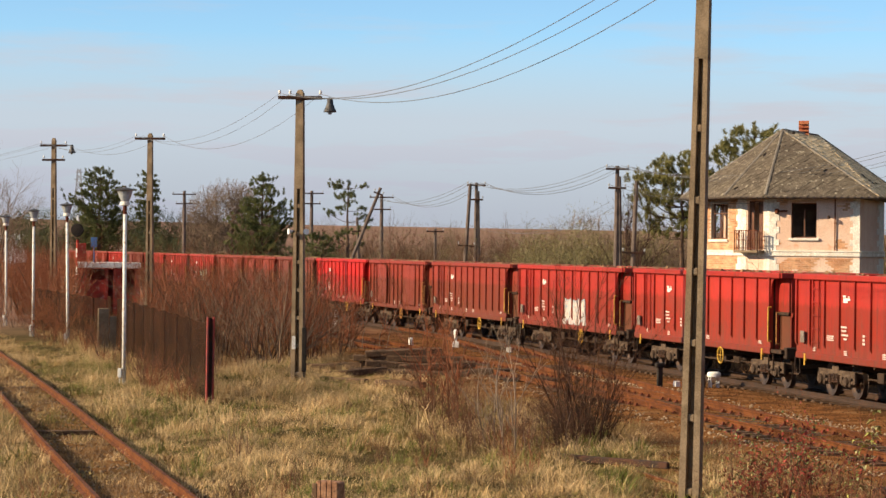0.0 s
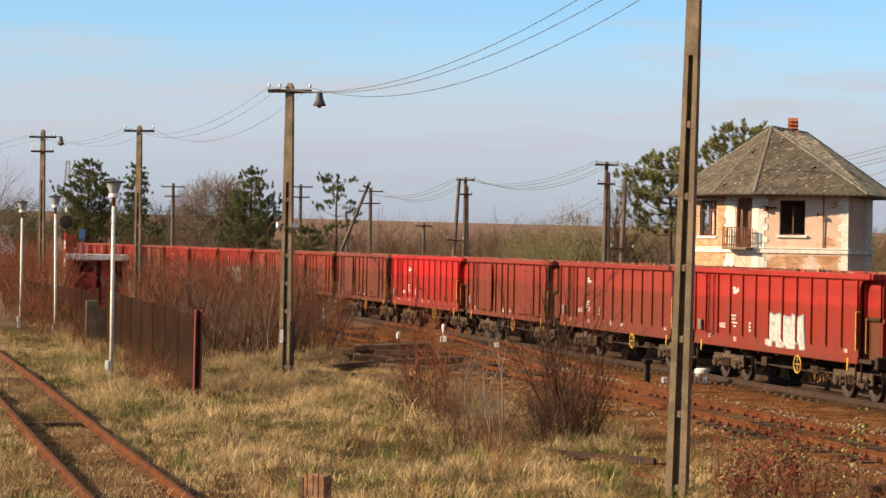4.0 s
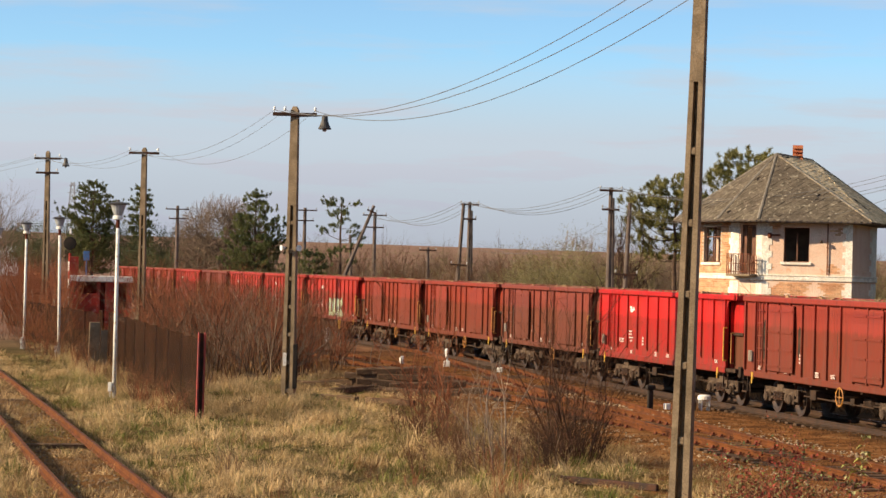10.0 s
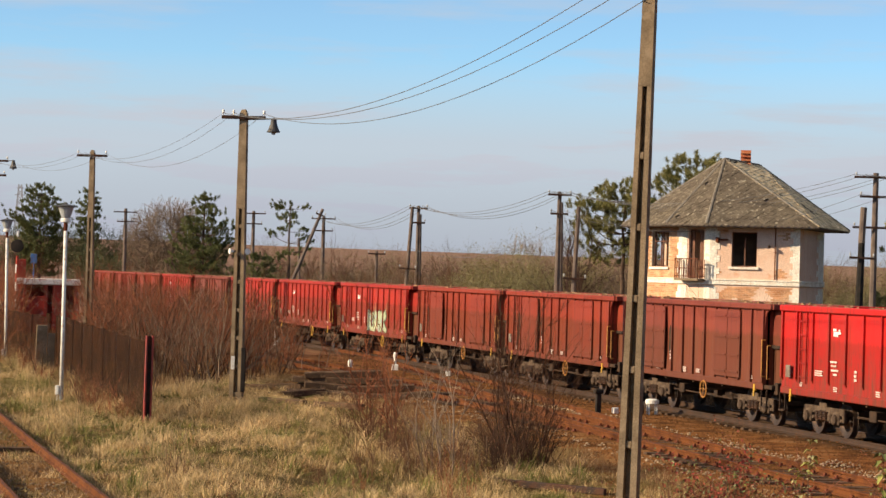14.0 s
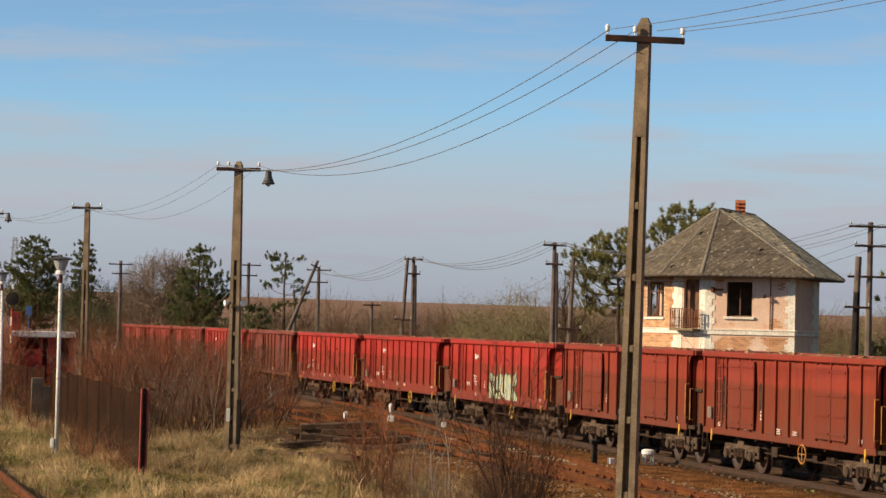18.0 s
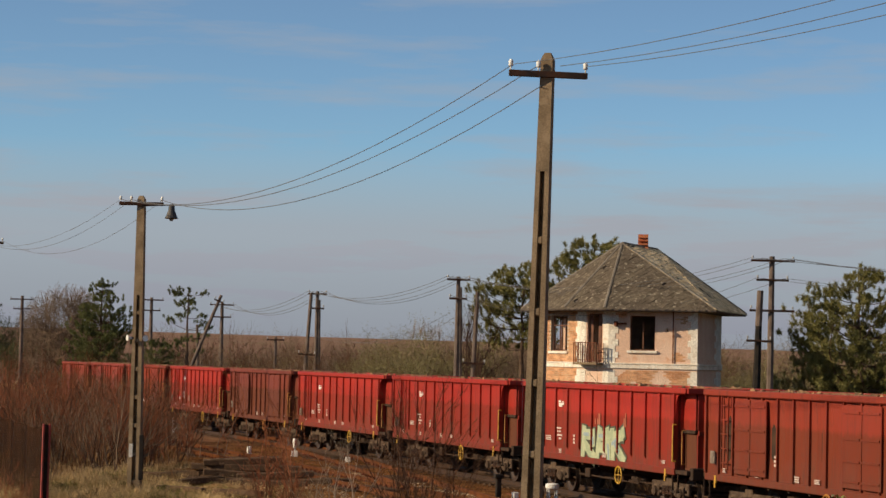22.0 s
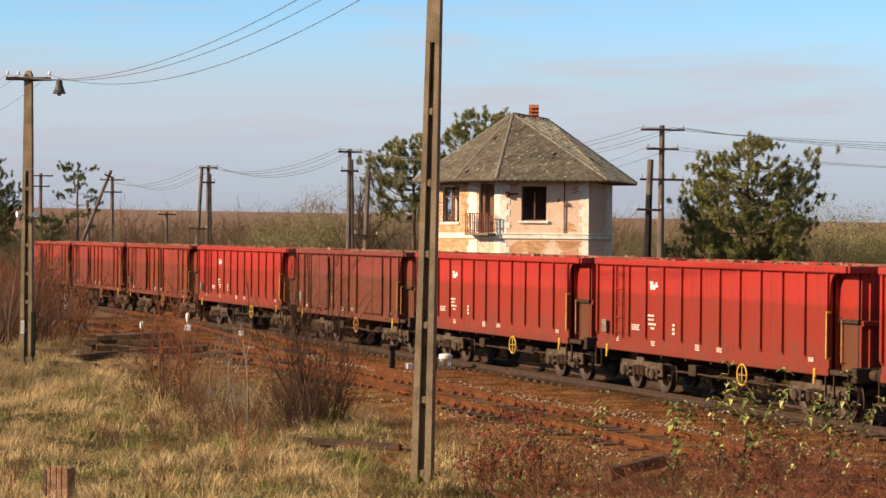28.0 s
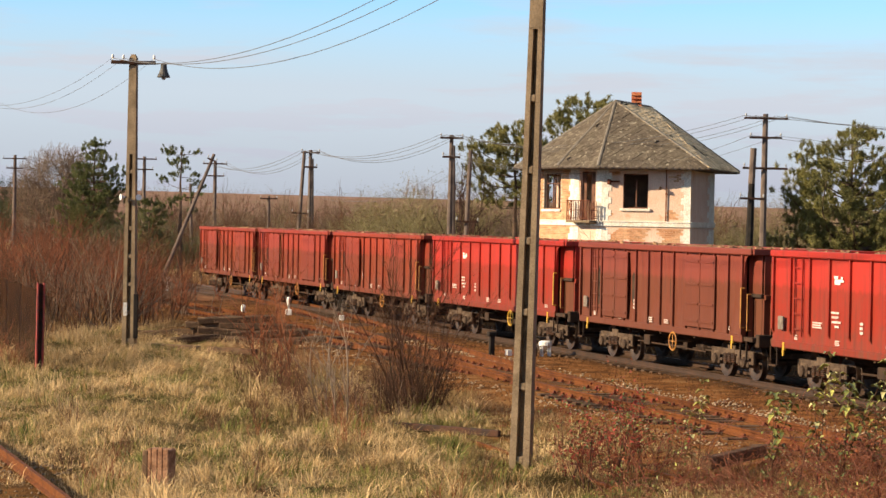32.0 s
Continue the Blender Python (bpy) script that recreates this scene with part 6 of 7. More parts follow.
def scatter(templates, places, seed, lo=0.8, hi=1.2):
    """Set copies of the templates at the places; the templates themselves take the first ones."""
    rng = random.Random(seed)
    for k, (x, y, *s) in enumerate(places):
        t = templates[k % len(templates)]
        sc = (s[0] if s else 1.0) * rng.uniform(lo, hi)
        z = float(ground_height(np.float64(x), np.float64(y)))
        m = pose(x, y, z, rng.uniform(-4, 4), rng.uniform(-4, 4), rng.uniform(0, 360))
        if k < len(templates):
            t.matrix_basis = m
            t.scale = (sc, sc, sc * rng.uniform(0.9, 1.1))
        else:
            o = copy_thing(t, m)
            o.scale = (sc, sc, sc * rng.uniform(0.9, 1.1))


def field(rng, n, box, keep):
    out = []
    while len(out) < n:
        x, y = rng.uniform(box[0], box[1]), rng.uniform(box[2], box[3])
        if keep(x, y):
            out.append((x, y))
    return out


def side_of_track(x, y):
    """Metres to the camera side of the main track."""
    return (float(np.interp(y, _Y, _X)) - x) * math.cos(HEADING) - 1.42


def fence_side(x, y):
    """Metres to the far side of the sheet fence's line."""
    return ((x + 6.15) * 0.975 + (y - 62.6) * 0.222)


def off_siding(x, y):
    return np.abs(np.interp(y, [p[1] for p in SIDING], [p[0] for p in SIDING]) - x)


# reddish thicket between the fence and the tracks
thicket = [shrub("bare_shrub", "leafless brown shrub with reddish twig tips behind the fence", "shrub", 20 + k, 8, 3.0, 2.2, (TWIG_RED, TWIG, TWIG_GREY, TWIG_RED)[k], 2, 0.026, 3, group="thicket shrubs", split=True, thin=0.62, spray=(0.50, 0.60, 0.55, 0.45)[k], tilt=(0.55, 0.75, 0.65, 0.45)[k], stem_mat=(TWIG_GREY, TWIG, TWIG_GREY, TWIG_DARK)[k]) for k in range(4)]
rng = random.Random(5)
scatter(thicket, field(rng, 74, (-26, -1.5, 77, 128), lambda x, y: fence_side(x, y) > 1.6 and side_of_track(x, y) > 5.2 + max(0, (96 - y)) * 0.42 and not -0.160 < x / y < -0.122) + [(-4.7, 93.0), (-4.1, 90.0), (-5.2, 88.0)], 6, 0.66, 1.12)
for x, y in field(rng, 34, (-34, -15, 100, 160), lambda x, y: -0.8 < fence_side(x, y) < 9 and x / y < -0.158 and off_siding(np.float64(x), np.float64(y)) > 2.5 and abs(x + 20.35) > 0.5):
    bush = copy_thing(thicket[(0, 0, 3)[rng.randrange(3)]], pose(x, y, -0.3, 0, 0, rng.uniform(0, 360)))
    bush.scale = [rng.uniform(0.95, 1.25)] * 3
# russet leaved shrubs along the far half of the fence
wall_bush = copy_thing(thicket[2], pose(14.6, 106.7, -0.3, 0, 0, 40))
wall_bush.scale = (1.0, 1.0, 1.42)
tagged(wall_bush, "tall bare bush against the signal box wall", "shrub", "thicket shrubs")
russet = [shrub("russet_shrub", "dense shrub with small rust-red leaves along the fence", "shrub", 24 + k, 9, 2.4, 2.0, TWIG_RUST, 2, 0.018, 3, leaf=(LEAF_RUST, LEAF_RED) if k else LEAF_RUST, per=3, size=0.055, loose=0.10, group="russet shrubs", thin=0.6, spray=0.55, tilt=0.6, share=0.7, stem_mat=TWIG_DARK) for k in range(2)]
scatter(russet, [(-15.0, 92.5, 0.5), (-15.8, 96.5, 0.55), (-16.0, 100.5, 0.85), (-17.1, 104.5, 0.8), (-24.8, 128, 1.2), (-26.5, 131, 1.25), (-28.0, 126, 1.2), (-29.5, 133, 1.3), (-22.9, 132, 1.1), (-31.0, 129, 1.25), (-25.5, 137, 1.3), (-33.0, 138, 1.3),
                 (-21.4, 119.5, 0.8), (-19.6, 116, 0.7), (-18.9, 111.5, 0.65), (-28.5, 142, 1.3), (-13.4, 90.0, 0.5)], 26, 0.9, 1.15)
snag = shrub("bare_sapling", "crooked dark bare sapling before the fence", "sapling", 27, 2, 2.3, 0.4, TWIG_DARK, 2, 0.026, 2, spray=0.75, tilt=0.7)
scatter([snag], [(-11.9, 84.0, 1.0)], 28, 1, 1)
# dead weeds and small bushes along the fence's foot
foot = [shrub("dry_weed", "dry reddish-brown weed at the fence's foot", "weed", 30 + k, 9, 1.0, 0.9, (TWIG_RED, TWIG)[k], 2, 0.010, 2, group="weeds along the fence", thin=0.6) for k in range(2)]
rng = random.Random(31)
scatter(foot, [(-6.15 - 0.2217 * v - rng.uniform(0.25, 1.0), 62.6 + 0.975 * v + rng.uniform(-0.3, 0.3), rng.uniform(0.55, 1.0)) for v in [rng.uniform(0, 52) for _ in range(46)]], 33, 0.8, 1.2)
rng = random.Random(34)
for x, y in field(rng, 22, (-0.6, 3.6, 47.5, 57), lambda x, y: True) + field(rng, 14, (-7, 4, 33, 47), lambda x, y: off_siding(np.float64(x), np.float64(y)) > 1.5):
    weed = copy_thing(foot[rng.randrange(2)], pose(x, y, float(ground_height(np.float64(x), np.float64(y))), 0, 0, rng.uniform(0, 360)))
    weed.scale = [rng.uniform(0.45, 0.9)] * 3
    tagged(weed, "dry brown weed standing in the grass", "weed", "weeds in the grass")
# shrubs in the open grass
open_shrubs = [shrub("bare_shrub", "leafless dark brown shrub standing in dry grass", "shrub", 40 + k, (9, 13, 12)[k], (1.6, 1.35, 1.5)[k], 1.7, (TWIG, TWIG_DARK, TWIG)[k], 2, 0.013, 3, leaf=(None, LEAF_DULL, LEAF_RUST)[k], per=(1, 2, 2)[k], size=0.04, share=(0, 0.3, 0.35)[k], group="shrubs in the grass", split=True, thin=0.6, spray=(0.65, 0.6, 0.7)[k], tilt=(0.7, 0.6, 0.8)[k], stem_mat=(TWIG_GREY, TWIG_DARK, TWIG)[k]) for k in range(3)]
scatter(open_shrubs, [(1.10, 50.6, 0.8), (3.0, 50.6, 1.0), (0.0, 56.8, 0.9), (1.5, 47.6, 0.7), (2.75, 51.4, 0.95), (0.4, 53.0, 0.75), (2.2, 48.6, 0.65), (3.3, 51.2, 0.8), (-0.5, 57.6, 0.7), (0.9, 48.8, 0.5), (2.6, 49.6, 0.7), (0.2, 51.0, 0.6)], 8, 0.95, 1.08)
sapling = [shrub("sapling", "slender bare sapling with thin upright twigs among the shrubs", "sapling", 50 + k, (2, 7, 6)[k], (2.4, 3.1, 2.8)[k], (0.4, 1.0, 0.9)[k], (BARK_PALE, TWIG, TWIG_RED)[k], 2, 0.023, 3, thin=0.7, split=True, spray=(0.40, 0.45, 0.45)[k], tilt=(0.14, 0.33, 0.33)[k], stem_mat=(BARK_PALE, TWIG_DARK, TWIG)[k]) for k in range(3)]
scatter(sapling, [(1.38, 46.9, 1.0), (2.95, 51.0, 0.98), (-0.1, 57.8, 0.98), (1.05, 49.4, 0.8), (3.2, 50.4, 0.75), (0.35, 56.6, 0.8)], 3, 1, 1)
# red and green brambles near the camera's right
red_bush = [shrub("red_leaved_bush", "upright bush with dark stems and small red and green leaves", "bush", 64 + k, 8, 1.35, 1.0, TWIG_RED, 2, 0.014, 2, leaf=(LEAF_RED, LEAF_RED, LEAF_GREEN), per=4, size=0.06, loose=0.05, group="red-leaved bushes", thin=0.55, spray=0.42, share=0.75, stem_mat=TWIG_DARK, narrow=0.6) for k in range(2)]
scatter(red_bush, [(5.0, 36.8, 0.95), (5.45, 37.4, 0.9), (4.75, 37.5, 0.75), (5.9, 38.2, 0.8), (5.3, 38.6, 0.75), (6.3, 39.2, 0.6)], 12, 0.9, 1.1)
bramble = [bramble_canes("bramble_bush", ("tangled bramble bush of arching purple-red canes", "bramble bush with bunches of green leaves on red canes", "bramble bush with dull red autumn leaves")[k], 60 + k, 28, 2.1, 1.9, ((LEAF_RUST, LEAF_GREEN), (LEAF_GREEN, LEAF_LIME), (LEAF_RUST, LEAF_RED))[k], (0.28, 0.5, 0.3)[k], "brambles") for k in range(3)]
rng = random.Random(9)
scatter(bramble, field(rng, 21, (6.4, 12.5, 31.5, 39.6), lambda x, y: x > 0.203 * y and side_of_track(x, y) > 5.3) + field(rng, 5, (5.0, 8.0, 33.5, 36.5), lambda x, y: 0.15 * y < x < 0.203 * y), 10, 0.55, 1.0)
sprigs = [leafy_sprig("tall shoot with pale yellow-green leaves above the brambles", 71, 2.1, (LEAF_PALE, LEAF_LIME)), leafy_sprig("tall shoot with green leaves above the brambles", 72, 1.9, (LEAF_GREEN, LEAF_LIME))]
scatter(sprigs, [(6.6, 37.4, 0.85), (7.75, 37.2, 0.95), (8.4, 37.0, 1.0), (8.9, 37.4, 0.95), (9.35, 36.8, 0.9), (9.75, 37.4, 0.85), (10.3, 37.2, 0.9), (10.0, 36.6, 0.85)], 4, 1.0, 1.2)


# conifers
def conifer(name, label, seed, height, width, shape, needle, gaps=0.0, puff=0.30, bend=0.0):
    """A trunk, limbs that turn up at their ends, and along them upright tufts of needles. shape: (height, radius) shares."""
    rng = random.Random(seed)
    tree = thing(name, pose(0, -80, 0), label, "tree", "conifers")
    g = Geo()
    last = Vector((0, 0, -0.3))
    for k in range(1, 9):
        z = height * 0.96 * k / 8
        p = Vector((bend * z + rng.uniform(-0.06, 0.06), rng.uniform(-0.06, 0.06), z))
        g.tube(last, p, 0.018 * height * (1.15 - (k - 1) / 8), 0.018 * height * (1.15 - k / 8), n=8, caps=False)
        last = p
    part("trunk", g, BARK, tree)
    tufts = []
    hs, rs = [q[0] for q in shape], [q[1] for q in shape]
    lobe = [rng.uniform(0, 6.28) for _ in range(3)]
    z, turn = hs[0] * height, rng.uniform(0, 6.28)
    while z < height * 0.97:
        big = float(np.interp(z / height, hs, rs)) * width / 2
        for k in range(max(2, int(round((3.0 + 2.0 * big) * (1 - gaps))))):
            turn += 2.4 + rng.gauss(0, 0.3)
            uneven = 1 + 0.24 * math.sin(2 * turn + lobe[0] + z * 1.3) + 0.20 * math.sin(3 * turn + lobe[1] - z * 2.1)
            reach = max(0.25, big * uneven * rng.uniform(0.62, 1.12))
            p, d = Vector((bend * z, 0, z)), Vector((math.cos(turn), math.sin(turn), rng.uniform(-0.15, 0.25)))
            steps, limb = max(2, int(reach / 0.34)), Geo()
            for j in range(steps):
                d = (d + Vector((rng.gauss(0, 0.16), rng.gauss(0, 0.16), 0.04 + 0.20 * j / steps))).normalized()
                q = p + d * reach / steps
                limb.tube(p, q, 0.014 + 0.012 * reach * (1 - j / steps), 0.012 + 0.010 * reach * (1 - (j + 1) / steps), n=4, caps=False)
                p = q
                if j < steps * (0.15 if not gaps else 0.36 if gaps < 0.4 else 0.5):
                    continue
                for _ in range(rng.choice((3, 4, 6)) if j < steps - 1 else 9):
                    s = puff * rng.uniform(0.5, 1.25)
                    tufts.append((p.x + rng.gauss(0, s), p.y + rng.gauss(0, s), p.z + abs(rng.gauss(0, s * 0.55)), rng.uniform(0.75, 1.25), d.x, d.y))
            part("branch", limb, BARK, tree)
        z += 0.50 + gaps * 0.5
    for _ in range(5):
        tufts.append((bend * height + rng.gauss(0, 0.12), rng.gauss(0, 0.12), height * rng.uniform(0.93, 1.0), 0.9, 0, 0))
    gen = np.random.default_rng(seed)
    tufts = np.array(tufts)
    per = 64
    c = np.repeat(tufts, per, axis=0)
    size = c[:, 3:4] * puff
    axis = np.stack([c[:, 4] * 0.6, c[:, 5] * 0.6, np.ones(len(c))], 1)
    axis /= np.linalg.norm(axis, axis=1)[:, None]
    d = gen.normal(0, 0.9, (len(c), 3)) + axis * 0.35
    d /= np.linalg.norm(d, axis=1)[:, None]
    w = np.cross(d, gen.normal(0, 1, d.shape))
    w /= np.linalg.norm(w, axis=1)[:, None]
    foot = c[:, :3] + axis * gen.uniform(-0.25, 0.35, (len(c), 1)) * size
    ln = gen.uniform(0.55, 1.0, (len(c), 1)) * size * 0.66
    V = np.stack([foot - w * 0.0155, foot + w * 0.0155, foot + d * ln], 1).reshape(-1, 3)
    me = quick_mesh("crown", V, np.arange(len(V)).reshape(-1, 3), needle)
    at = me.attributes.new("tone", "FLOAT", "POINT")
    at.data.foreach_set("value", np.repeat(gen.uniform(0, 1, len(tufts)), per * 3).astype(np.float32))
    part("crown", me, None, tree)
    return tree


def put(tree, x, y, turn=0, s=1.0):
    tree.matrix_basis = pose(x, y, float(ground_height(np.float64(x), np.float64(y))), 0, 0, turn)
    tree.scale = (s, s, s)


BROAD = ((0.04, 0.8), (0.2, 1.0), (0.45, 0.92), (0.62, 0.66), (0.78, 0.42), (0.9, 0.24), (1.0, 0.06))
CROWNED = ((0.52, 0.55), (0.62, 0.95), (0.72, 1.0), (0.86, 0.75), (1.0, 0.25))
CONE = ((0.03, 0.85), (0.15, 1.0), (0.4, 0.80), (0.65, 0.50), (0.85, 0.26), (1.0, 0.05))
put(conifer("pine_tree", "broad olive green pine beside the signal box", 101, 9.0, 8.2, BROAD, NEEDLE, 0.14, 0.34, -0.03), 26.7, 109, 30)
put(conifer("pine_tree", "tall pine whose open top rises behind the signal box", 102, 11.0, 4.0, CROWNED, NEEDLE, 0.10, 0.38), 16.1, 124, 80)
put(conifer("pine_tree", "rounded pine half hidden by the signal box", 103, 9.3, 4.6, CROWNED, NEEDLE, 0.08, 0.36), 12.2, 122, 200)
put(conifer("pine_tree", "dark conical pine behind the thicket", 104, 8.9, 5.8, CONE, NEEDLE_DARK), -14.2, 188, 20, 1.12)
put(conifer("pine_tree", "thin gappy pine with bare limbs", 105, 8.7, 3.3, ((0.5, 0.7), (0.7, 0.8), (0.85, 1.0), (1.0, 0.7)), NEEDLE_DARK, 0.5), -6.3, 158, 10)
put(conifer("pine_tree", "dark rounded pine far behind the fence", 106, 8.9, 4.6, ((0.1, 0.7), (0.35, 1.0), (0.6, 0.95), (0.85, 0.65), (1.0, 0.2)), NEEDLE_DARK), -42.8, 298, 70, 1.42)
put(conifer("pine_tree", "dark narrow pine far behind the fence", 107, 8.7, 3.2, ((0.1, 0.9), (0.35, 1.0), (0.6, 0.6), (0.85, 0.5), (1.0, 0.2)), NEEDLE_DARK), -37.6, 304, 150, 1.4)
put(conifer("spruce_tree", "small dark spruce behind the thicket", 108, 5.2, 3.6, CONE, NEEDLE_DARK), -8.3, 157, 150)


# broad bare trees and scrub beyond the tracks
def bare_tree(seed, n, h, spread, mat, label, levels=3, r=0.10):
    return shrub("bare_tree", label, "tree", seed, n, h, spread, mat, levels, r, 3, group="bare trees", split=True, thin=0.72)


def dome_tree(seed, wide, top, label):
    """A leafless tree whose limbs fork again and again towards a rounded outline."""
    rng = random.Random(seed)
    tree = thing("bare_tree", pose(0, -80, 0), label, "tree", "bare trees")
    mid = np.array([0.0, 0.0, top * 0.52])
    radii = np.array([wide / 2, wide / 2, top * 0.48])

    def edge(p, d):
        """How far it is from p along d to the outline."""
        q, e = (p - mid) / radii, d / radii
        a, b, c = e @ e, 2 * (q @ e), q @ q - 1
        return (-b + math.sqrt(max(0.0, b * b - 4 * a * c))) / (2 * a)

    part("trunk", Geo().tube((0, 0, -0.3), (0, 0, 1.7), 0.34, 0.26, n=10), TWIG_GREY, tree)
    root = np.array([0.0, 0.0, 1.5])
    for k in range(15):
        V, F = [], []

        def fork(p, d, level, rad):
            d = d / np.linalg.norm(d)
            ln = max(0.25, edge(p, d) * ((0.46, 0.46, 0.62, 0.95)[level]) * rng.uniform(0.8, 1.12))
            bend = d + np.array([rng.gauss(0, 0.12) for _ in range(3)])
            m = p + bend / np.linalg.norm(bend) * ln * 0.5
            q = p + d * ln
            prism(V, F, p, m, rad, rad * 0.85)
            prism(V, F, m, q, rad * 0.85, rad * 0.65)
            if level == 3:
                return
            for _ in range((6, 5, 5)[level]):
                fork(q if rng.random() < 0.6 else m, d + np.array([rng.gauss(0, (0.45, 0.5, 0.6)[level]) for _ in range(3)]), level + 1, max(0.016, rad * 0.48))

        a, up = 2.4 * k, rng.uniform(-0.05, 1.0)
        fork(root, np.array([math.cos(a) * (1.05 - up), math.sin(a) * (1.05 - up), 0.12 + up]), 0, 0.13)
        part("limb", quick_mesh("limb", np.array(V), np.array(F), TWIG_GREY), None, tree)
    return tree


put(dome_tree(130, 9.6, 10.2, "large rounded leafless tree with dense grey-brown twigs"), -19.4, 216)
put(bare_tree(131, 4, 7.6, 3.6, TWIG_GREY, "leafless grey tree far behind the fence", 3, 0.08), -29.5, 160)
low = bare_tree(132, 4, 5.6, 3.0, TWIG_DARK, "leafless dark tree under the pines beside the signal box", 3, 0.08)
put(low, 10.3, 118)
far_trees = [shrub("bare_tree", "faint row of tall bare poplars on the horizon", "tree", 134 + k, 4, 6.4, 1.6, TWIG_FAR, 2, 0.12, 3, group="far poplars", thin=0.8, tilt=0.12, spray=0.3) for k in range(2)]
scatter(far_trees, [(56, 1040), (59.5, 1045), (62, 1040), (65, 1048), (68, 1042)], 135, 0.85, 1.1)
scrub = [shrub("scrub_bush", "brown leafless scrub bush beyond the train", "bush", 140 + k, 18, 3.0, 3.6, (TWIG, TWIG_GREY, TWIG)[k], 2, 0.03, 3, leaf=(None, LEAF_OLIVE, None)[k], per=4, size=0.07, loose=0.14, narrow=0.25, share=0.5, group="scrub beyond the train", thin=0.75, tilt=0.6) for k in range(3)]
rng = random.Random(15)
scatter(scrub, field(rng, 165, (-44, 46, 124, 235), lambda x, y: side_of_track(x, y) < -7 and not (9 < x < 24 and y < 122)), 16, 1.0, 1.5)
olive = [shrub("olive_bush", "olive green leafy bush beyond the train", "bush", 150 + k, 20, 2.6, 3.2, TWIG_GREY, 2, 0.02, 3, leaf=(LEAF_OLIVE, LEAF_SAGE), per=20, size=0.085, loose=0.15, narrow=0.2, group="olive bushes") for k in range(3)]
scatter(olive, [(6.0, 132, 1.2), (7.4, 130, 1.35), (8.8, 128, 1.2), (9.9, 131, 1.3), (5.0, 136, 1.0), (11.2, 128, 1.2), (3.8, 140, 0.9), (7.9, 138, 1.2), (-1.2, 170, 0.9), (0.4, 172, 0.9), (-3.0, 176, 1.0),
                (30.5, 118, 1.2), (32.4, 116, 1.3), (34.0, 119, 1.35), (35.8, 117, 1.4), (37.5, 120, 1.3), (29.0, 122, 1.1), (22.8, 116, 0.9), (24.0, 118, 0.9), (21.6, 118, 0.8), (19.6, 121, 1.1), (22.6, 121, 1.2), (25.2, 122, 1.2), (20.8, 125, 1.2), (23.8, 116.5, 1.0), (31.5, 124, 1.3), (38.5, 116, 1.2)], 17, 0.9, 1.15)
dark_hedge = [shrub("dark_bush", "dense dark evergreen bush at the field's edge", "bush", 160 + k, 14, 2.9, 3.0, TWIG, 2, 0.02, 3, leaf=NEEDLE_DARK, per=9, size=0.10, loose=0.14, group="dark bushes") for k in range(2)]
scatter(dark_hedge, [(-4.0 - 1.9 * k, 160 + 1.2 * (k % 3), 0.85) for k in range(5)] + [(-30 - 3.1 * k, 300 + 3 * (k % 3), 1.7) for k in range(9)] + [(-19.5 - 2.2 * k, 226 + 2 * (k % 3), 1.35) for k in range(5)], 18, 0.9, 1.1)


